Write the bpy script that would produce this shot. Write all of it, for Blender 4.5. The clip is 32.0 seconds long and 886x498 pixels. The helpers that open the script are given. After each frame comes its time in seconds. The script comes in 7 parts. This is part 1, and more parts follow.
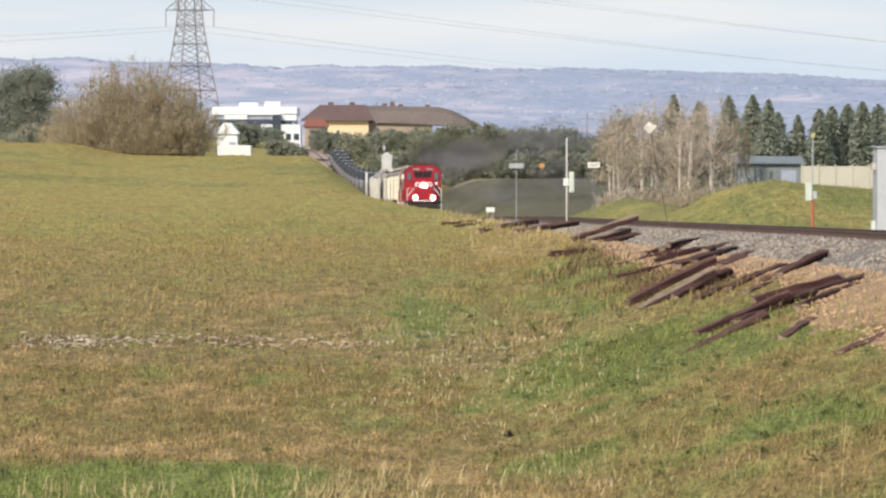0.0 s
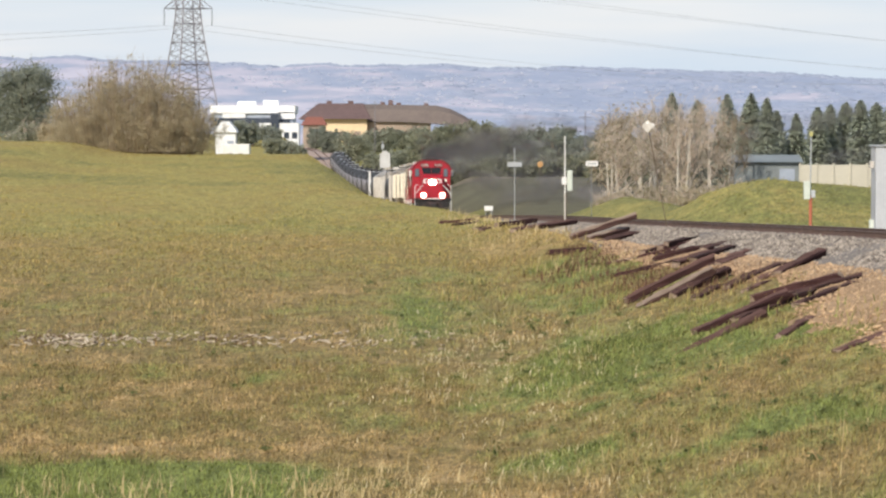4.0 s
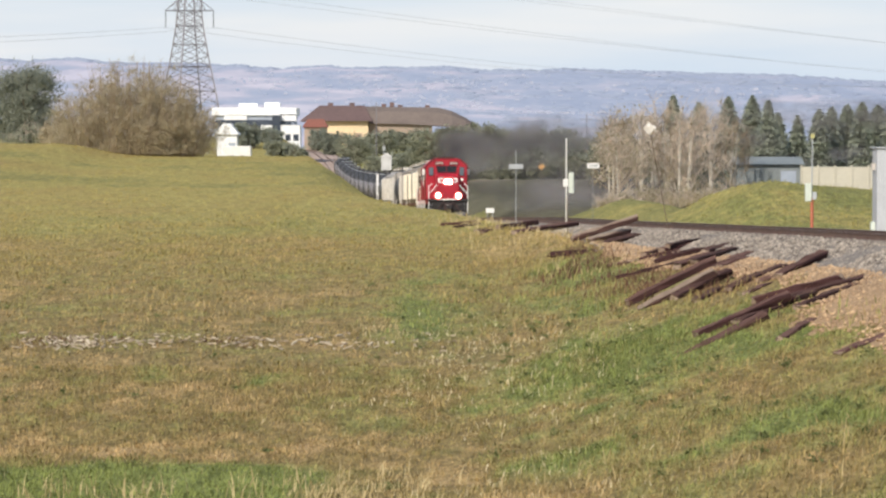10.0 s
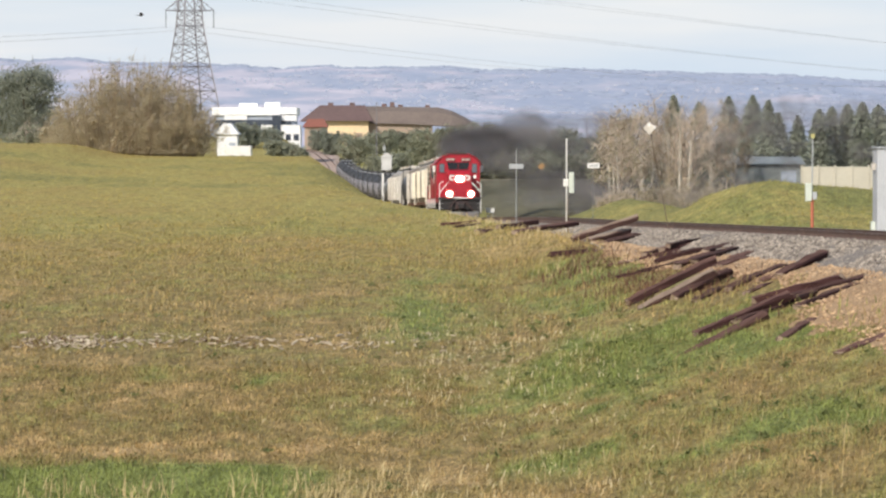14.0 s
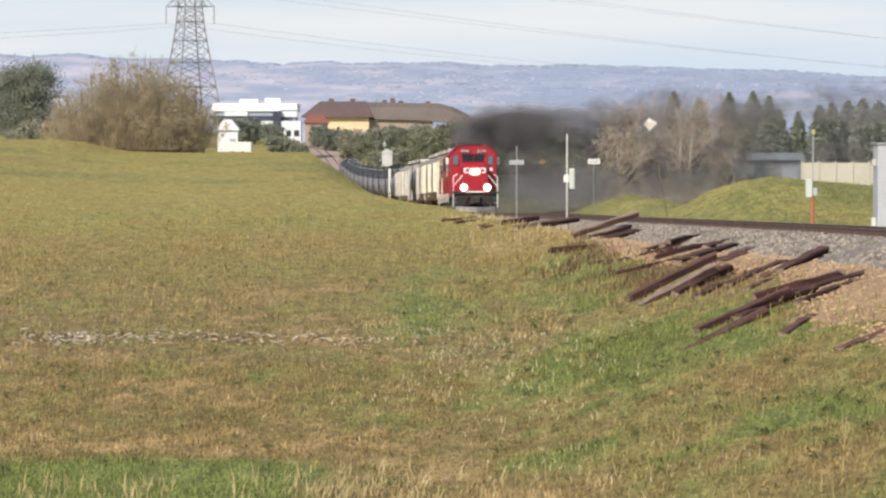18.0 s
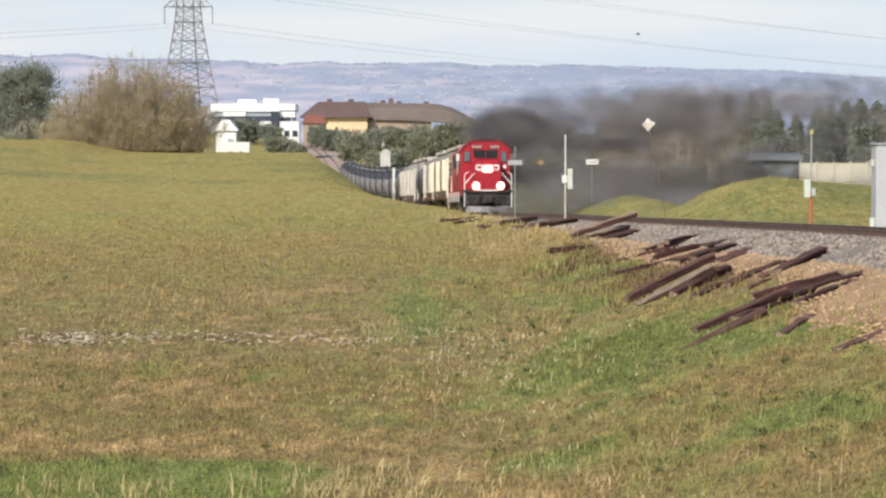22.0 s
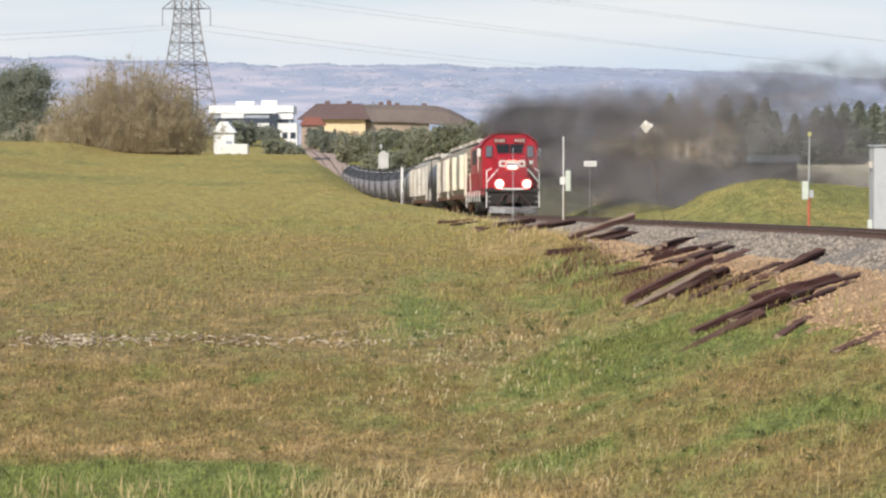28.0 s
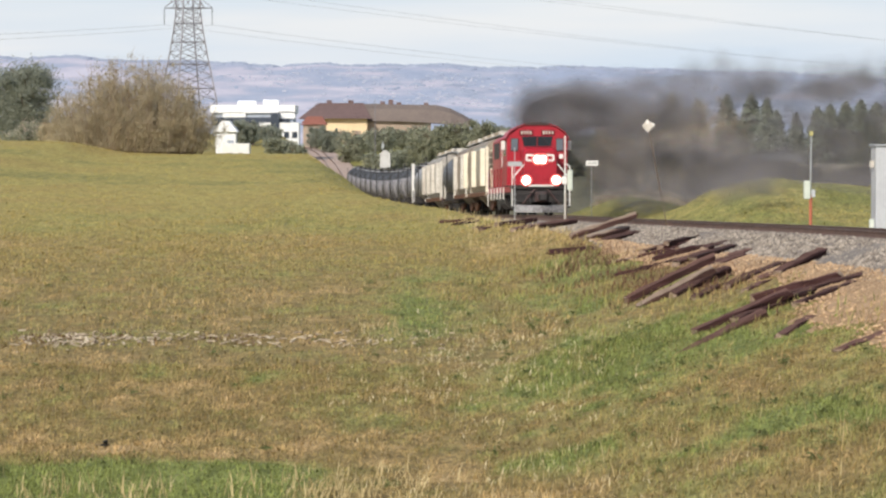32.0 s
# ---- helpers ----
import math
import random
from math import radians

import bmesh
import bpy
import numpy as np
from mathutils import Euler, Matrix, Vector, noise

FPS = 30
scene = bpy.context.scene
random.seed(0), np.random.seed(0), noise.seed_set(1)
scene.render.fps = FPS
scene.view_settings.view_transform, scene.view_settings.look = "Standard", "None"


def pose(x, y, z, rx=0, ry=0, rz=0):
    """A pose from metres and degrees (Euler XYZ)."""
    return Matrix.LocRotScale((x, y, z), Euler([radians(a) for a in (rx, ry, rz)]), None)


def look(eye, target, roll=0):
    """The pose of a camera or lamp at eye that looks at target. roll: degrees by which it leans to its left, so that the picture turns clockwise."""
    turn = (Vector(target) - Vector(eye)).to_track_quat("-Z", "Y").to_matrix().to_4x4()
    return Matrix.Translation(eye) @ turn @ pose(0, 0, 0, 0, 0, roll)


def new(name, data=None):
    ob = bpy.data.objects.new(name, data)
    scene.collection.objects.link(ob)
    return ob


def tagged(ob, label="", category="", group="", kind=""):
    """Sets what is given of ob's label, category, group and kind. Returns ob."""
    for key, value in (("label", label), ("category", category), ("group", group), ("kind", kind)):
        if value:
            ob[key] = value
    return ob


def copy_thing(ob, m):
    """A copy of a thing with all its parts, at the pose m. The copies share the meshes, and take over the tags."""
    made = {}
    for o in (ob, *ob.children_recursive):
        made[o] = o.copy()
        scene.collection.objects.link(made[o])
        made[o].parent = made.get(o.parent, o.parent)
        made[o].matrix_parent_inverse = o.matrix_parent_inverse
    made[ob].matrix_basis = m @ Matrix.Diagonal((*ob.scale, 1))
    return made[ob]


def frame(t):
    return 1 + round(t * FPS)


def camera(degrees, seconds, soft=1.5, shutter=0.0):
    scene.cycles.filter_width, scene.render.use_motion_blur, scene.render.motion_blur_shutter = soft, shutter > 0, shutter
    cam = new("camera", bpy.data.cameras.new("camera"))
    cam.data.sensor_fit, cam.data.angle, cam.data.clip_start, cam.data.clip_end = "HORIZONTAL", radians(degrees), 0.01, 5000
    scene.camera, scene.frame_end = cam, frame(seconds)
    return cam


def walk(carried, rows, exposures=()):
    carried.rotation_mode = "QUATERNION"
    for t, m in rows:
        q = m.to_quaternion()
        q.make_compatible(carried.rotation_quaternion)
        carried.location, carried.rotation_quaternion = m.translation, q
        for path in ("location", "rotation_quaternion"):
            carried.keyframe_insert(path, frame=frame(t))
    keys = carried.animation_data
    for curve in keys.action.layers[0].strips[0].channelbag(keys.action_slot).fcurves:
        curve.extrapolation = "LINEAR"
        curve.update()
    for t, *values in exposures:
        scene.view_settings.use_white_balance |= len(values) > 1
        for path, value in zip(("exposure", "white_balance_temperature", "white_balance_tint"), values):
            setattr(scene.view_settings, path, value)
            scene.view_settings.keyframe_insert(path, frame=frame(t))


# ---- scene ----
# The camera stands still on a stand in a light wind; it swings by a few hundredths of a degree.
cam = camera(15.397, 32.0, soft=2.4)
walk(cam, [(t, pose(0, 0, 6, 90 + tilt, 0, yaw)) for t, yaw, tilt in [
    (0.0, 0.0178, -1.7332),
    (0.5, 0.0178, -1.7169),
    (1.0, 0.0000, -1.6927),
    (1.5, 0.0026, -1.7443),
    (2.0, 0.0140, -1.6989),
    (2.5, 0.0128, -1.7798),
    (3.0, 0.0050, -1.6914),
    (3.5, -0.0126, -1.7697),
    (5.5, -0.0012, -1.6952),
    (6.0, 0.0593, -1.7482),
    (6.5, -0.0026, -1.7067),
    (7.0, 0.0000, -1.7672),
    (7.5, -0.0026, -1.7079),
    (8.0, 0.0012, -1.7609),
    (8.5, 0.0151, -1.7369),
    (9.0, 0.0000, -1.7381),
    (9.5, -0.0264, -1.7342),
    (10.0, 0.0114, -1.7217),
    (10.5, -0.0302, -1.6825),
    (11.0, -0.0090, -1.6876),
    (11.5, 0.0025, -1.6435),
    (12.0, 0.0217, -1.6927),
    (12.5, 0.0013, -1.6047),
    (13.0, 0.0291, -1.7192),
    (13.5, 0.0240, -1.6411),
    (14.0, 0.0151, -1.7244),
    (14.5, -0.0038, -1.7116),
    (16.5, 0.0402, -1.6726),
    (17.0, -0.0013, -1.6713),
    (17.5, -0.0114, -1.7886),
    (18.0, 0.0228, -1.7947),
    (18.5, -0.0013, -1.6550),
    (19.0, 0.0505, -1.7116),
    (19.5, 0.0317, -1.6738),
    (20.0, -0.0127, -1.7394),
    (20.5, 0.0051, -1.6247),
    (21.0, 0.0353, -1.7495),
    (21.5, -0.0090, -1.7255),
    (22.0, -0.0063, -1.7886),
    (22.5, -0.0086, -1.7281),
    (23.0, -0.0063, -1.7809),
    (23.5, -0.0304, -1.7269),
    (24.0, 0.0039, -1.7142),
    (24.5, 0.0077, -1.6989),
    (25.0, 0.0076, -1.6699),
    (25.5, -0.0026, -1.8605),
    (27.5, -0.0130, -1.7751),
    (28.0, -0.0411, -1.7555),
    (28.5, 0.0217, -1.7683),
    (29.0, -0.0193, -1.7706),
    (29.5, 0.0086, -1.7121),
    (30.0, 0.0023, -1.7272),
    (30.5, -0.0213, -1.7121),
    (31.0, 0.0087, -1.6972),
    (31.5, 0.0110, -1.7533),
    (32.0, -0.0107, -1.7663),
]], exposures=[(0, 0.0), (32, 0.0)])

# ---- daylight: sun behind the camera, to its left ----
SUN_UP, SUN_TURN = 34, 206      # degrees; the turn is clockwise from +y
world = bpy.data.worlds.new("sky")
scene.world = world
scene.cycles.transparent_max_bounces = 96
world.use_nodes = True
wn = world.node_tree.nodes
wl = world.node_tree.links
sky = wn.new("ShaderNodeTexSky")
sky.sky_type, sky.sun_disc = "NISHITA", False
sky.sun_elevation, sky.sun_rotation = radians(SUN_UP), radians(SUN_TURN)
sky.dust_density, sky.air_density = 1.0, 1.0
wn["Background"].inputs["Strength"].default_value = 0.13
ctex = wn.new("ShaderNodeTexCoord")
cmap = wn.new("ShaderNodeMapping")
cmap.inputs["Scale"].default_value = (1, 1, 9)
wl.new(ctex.outputs["Generated"], cmap.inputs["Vector"])
cloud = wn.new("ShaderNodeTexNoise")
cloud.inputs["Scale"].default_value, cloud.inputs["Detail"].default_value = 4.0, 6
wl.new(cmap.outputs["Vector"], cloud.inputs["Vector"])
split = wn.new("ShaderNodeSeparateXYZ")
wl.new(ctex.outputs["Generated"], split.inputs["Vector"])
low = wn.new("ShaderNodeMapRange")          # pale haze and thin cloud low in the sky
low.inputs["From Min"].default_value, low.inputs["From Max"].default_value = 0.35, 0.02
low.inputs["To Min"].default_value, low.inputs["To Max"].default_value = 0.12, 0.95
wl.new(split.outputs["Z"], low.inputs["Value"])
haze = wn.new("ShaderNodeMix")
haze.data_type = "RGBA"
haze.inputs["A"].default_value, haze.inputs["B"].default_value = (5.15, 5.9, 6.85, 1), (6.55, 6.68, 6.95, 1)
cramp = wn.new("ShaderNodeMapRange")
cramp.inputs["From Min"].default_value, cramp.inputs["From Max"].default_value = 0.40, 0.62
wl.new(cloud.outputs["Fac"], cramp.inputs["Value"])
wl.new(cramp.outputs["Result"], haze.inputs["Factor"])
cmix = wn.new("ShaderNodeMix")
cmix.data_type = "RGBA"
wl.new(low.outputs["Result"], cmix.inputs["Factor"])
wl.new(sky.outputs["Color"], cmix.inputs["A"])
wl.new(haze.outputs["Result"], cmix.inputs["B"])
wl.new(cmix.outputs["Result"], wn["Background"].inputs["Color"])
sun = new("sun", bpy.data.lights.new("sun", "SUN"))
sun.data.energy, sun.data.angle, sun.data.color = 4.4, radians(0.6), (1.0, 0.92, 0.80)
to_sun = Vector((math.sin(radians(SUN_TURN)) * math.cos(radians(SUN_UP)), math.cos(radians(SUN_TURN)) * math.cos(radians(SUN_UP)), math.sin(radians(SUN_UP))))
sun.matrix_world = look(to_sun * 100, (0, 0, 0))


# ---- materials ----
def material(name, a, b=None, size=1.0, rough=0.8, metal=0.0, bump=0.0, fine=None, island=0.0, per_object=0.0, coord="Object", glow=None, thin=0.0, stretch=None):
    """A surface of two colours mixed by noise at two scales, with relief; size: metres of the larger patches."""
    m = bpy.data.materials.new(name)
    m.use_nodes = True
    n, l = m.node_tree.nodes, m.node_tree.links
    p = n["Principled BSDF"]
    p.inputs["Roughness"].default_value, p.inputs["Metallic"].default_value = rough, metal
    if rough >= 0.8 and not thin:
        p.inputs["Specular IOR Level"].default_value = 0.15
    b = b or [c * 0.75 for c in a]
    tc = n.new("ShaderNodeTexCoord")
    big, small = n.new("ShaderNodeTexNoise"), n.new("ShaderNodeTexNoise")
    for t, k in ((big, 1 / size), (small, 1 / (fine or size / 9))):
        t.inputs["Scale"].default_value, t.inputs["Detail"].default_value = k, 5
        if stretch:
            mp = n.new("ShaderNodeMapping")
            mp.inputs["Scale"].default_value = stretch
            l.new(tc.outputs[coord], mp.inputs["Vector"])
            l.new(mp.outputs["Vector"], t.inputs["Vector"])
        else:
            l.new(tc.outputs[coord], t.inputs["Vector"])
    mean = n.new("ShaderNodeMath")
    mean.operation = "ADD"
    l.new(big.outputs["Fac"], mean.inputs[0])
    l.new(small.outputs["Fac"], mean.inputs[1])
    out = mean
    for amount, node, socket in ((island, "ShaderNodeNewGeometry", "Random Per Island"), (per_object, "ShaderNodeObjectInfo", "Random")):
        if amount:
            r, k = n.new(node), n.new("ShaderNodeMath")
            k.operation = "MULTIPLY_ADD"
            k.inputs[1].default_value = amount
            l.new(r.outputs[socket], k.inputs[0])
            l.new(out.outputs[0], k.inputs[2])
            out = k
    mr = n.new("ShaderNodeMapRange")
    extra = 0.5 * (island + per_object)
    mr.inputs["From Min"].default_value, mr.inputs["From Max"].default_value = 0.72 + extra * 0.4, 1.28 + extra * 1.6
    l.new(out.outputs[0], mr.inputs["Value"])
    mx = n.new("ShaderNodeMix")
    mx.data_type = "RGBA"
    mx.inputs["A"].default_value, mx.inputs["B"].default_value = (*a, 1), (*b, 1)
    l.new(mr.outputs["Result"], mx.inputs["Factor"])
    l.new(mx.outputs["Result"], p.inputs["Base Color"])
    if bump:
        bp = n.new("ShaderNodeBump")
        bp.inputs["Strength"].default_value, bp.inputs["Distance"].default_value = bump, 0.03
        l.new(small.outputs["Fac"], bp.inputs["Height"])
        l.new(bp.outputs["Normal"], p.inputs["Normal"])
    if thin:
        tl, ms = n.new("ShaderNodeBsdfTranslucent"), n.new("ShaderNodeMixShader")
        ms.inputs["Fac"].default_value = thin
        l.new(mx.outputs["Result"], tl.inputs["Color"])
        l.new(p.outputs[0], ms.inputs[1])
        l.new(tl.outputs[0], ms.inputs[2])
        l.new(ms.outputs[0], n["Material Output"].inputs["Surface"])
    if glow:
        p.inputs["Emission Color"].default_value, p.inputs["Emission Strength"].default_value = (*glow[:3], 1), glow[3]
    return m


def herb(name, island, spread=None):
    """Grass, from dry straw (0) over olive and yellow-green to lush green (1), by the mesh's own 'lush' value."""
    m = bpy.data.materials.new(name)
    m.use_nodes = True
    n, l = m.node_tree.nodes, m.node_tree.links
    p = n["Principled BSDF"]
    p.inputs["Roughness"].default_value, p.inputs["Specular IOR Level"].default_value = 0.85, 0.15
    at = n.new("ShaderNodeAttribute")
    at.attribute_name = "lush"
    tc, mp = n.new("ShaderNodeTexCoord"), n.new("ShaderNodeMapping")
    mp.inputs["Scale"].default_value = (1, 0.4, 1)
    l.new(tc.outputs["Object"], mp.inputs["Vector"])
    ns, n2 = n.new("ShaderNodeTexNoise"), n.new("ShaderNodeTexNoise")
    ns.inputs["Scale"].default_value, ns.inputs["Detail"].default_value = 1.5, 8
    n2.inputs["Scale"].default_value, n2.inputs["Detail"].default_value = 9, 6
    l.new(mp.outputs["Vector"], ns.inputs["Vector"])
    l.new(mp.outputs["Vector"], n2.inputs["Vector"])
    k = n.new("ShaderNodeMath")
    k.operation = "MULTIPLY_ADD"
    k.inputs[1].default_value = 0.9
    l.new(ns.outputs["Fac"], k.inputs[0])
    l.new(at.outputs["Fac"], k.inputs[2])
    sh = n.new("ShaderNodeMath")
    sh.operation = "SUBTRACT"
    sh.inputs[1].default_value = 0.45
    l.new(k.outputs[0], sh.inputs[0])
    ramps = []
    for stops in (((0.0, (0.47, 0.335, 0.170)), (0.15, (0.345, 0.245, 0.110)), (0.30, (0.262, 0.194, 0.083)), (0.45, (0.228, 0.177, 0.071)), (0.63, (0.262, 0.233, 0.087)), (0.84, (0.160, 0.186, 0.058)), (1.0, (0.185, 0.212, 0.064))),
                  ((0.0, (0.31, 0.23, 0.095)), (0.28, (0.325, 0.257, 0.087)), (0.60, (0.345, 0.292, 0.098)), (1.0, (0.215, 0.205, 0.072)))):
        rp = n.new("ShaderNodeValToRGB")
        while len(rp.color_ramp.elements) < len(stops):
            rp.color_ramp.elements.new(0.5)
        for e, (a, c) in zip(rp.color_ramp.elements, stops):
            e.position, e.color = a, (*c, 1)
        l.new(sh.outputs[0], rp.inputs["Fac"])
        ramps.append(rp)
    spl, hill = n.new("ShaderNodeSeparateXYZ"), n.new("ShaderNodeMapRange")     # the hill's grass is yellower
    l.new(tc.outputs["Object"], spl.inputs["Vector"])
    l.new(spl.outputs["Y"], hill.inputs["Value"])
    hill.inputs["From Min"].default_value, hill.inputs["From Max"].default_value = 85, 170
    rp = n.new("ShaderNodeMix")
    rp.data_type = "RGBA"
    l.new(hill.outputs["Result"], rp.inputs["Factor"])
    l.new(ramps[0].outputs["Color"], rp.inputs["A"])
    l.new(ramps[1].outputs["Color"], rp.inputs["B"])
    vary = n.new("ShaderNodeMapRange")
    vary.inputs["To Min"].default_value, vary.inputs["To Max"].default_value = spread or ((0.48, 1.52) if island else (0.55, 1.4))
    if island:
        l.new(n.new("ShaderNodeNewGeometry").outputs["Random Per Island"], vary.inputs["Value"])
    else:
        vary.inputs["From Min"].default_value, vary.inputs["From Max"].default_value = 0.3, 0.7
        l.new(n2.outputs["Fac"], vary.inputs["Value"])
    mul = n.new("ShaderNodeVectorMath")
    mul.operation = "SCALE"
    l.new(rp.outputs["Result"], mul.inputs[0])
    n3, tuft, both = n.new("ShaderNodeTexNoise"), n.new("ShaderNodeMapRange"), n.new("ShaderNodeMath")     # lighter and darker tufts
    n3.inputs["Scale"].default_value, n3.inputs["Detail"].default_value = 2.4, 3
    l.new(mp.outputs["Vector"], n3.inputs["Vector"])
    l.new(n3.outputs["Fac"], tuft.inputs["Value"])
    tuft.inputs["From Min"].default_value, tuft.inputs["From Max"].default_value = 0.34, 0.66
    tuft.inputs["To Min"].default_value, tuft.inputs["To Max"].default_value = 0.80, 1.20
    both.operation = "MULTIPLY"
    l.new(vary.outputs["Result"], both.inputs[0])
    l.new(tuft.outputs["Result"], both.inputs[1])
    l.new(both.outputs[0], mul.inputs["Scale"])
    l.new(mul.outputs["Vector"], p.inputs["Base Color"])
    if not island:
        bp = n.new("ShaderNodeBump")
        bp.inputs["Strength"].default_value, bp.inputs["Distance"].default_value = 0.7, 0.1
        l.new(n2.outputs["Fac"], bp.inputs["Height"])
        l.new(bp.outputs["Normal"], p.inputs["Normal"])
    return m


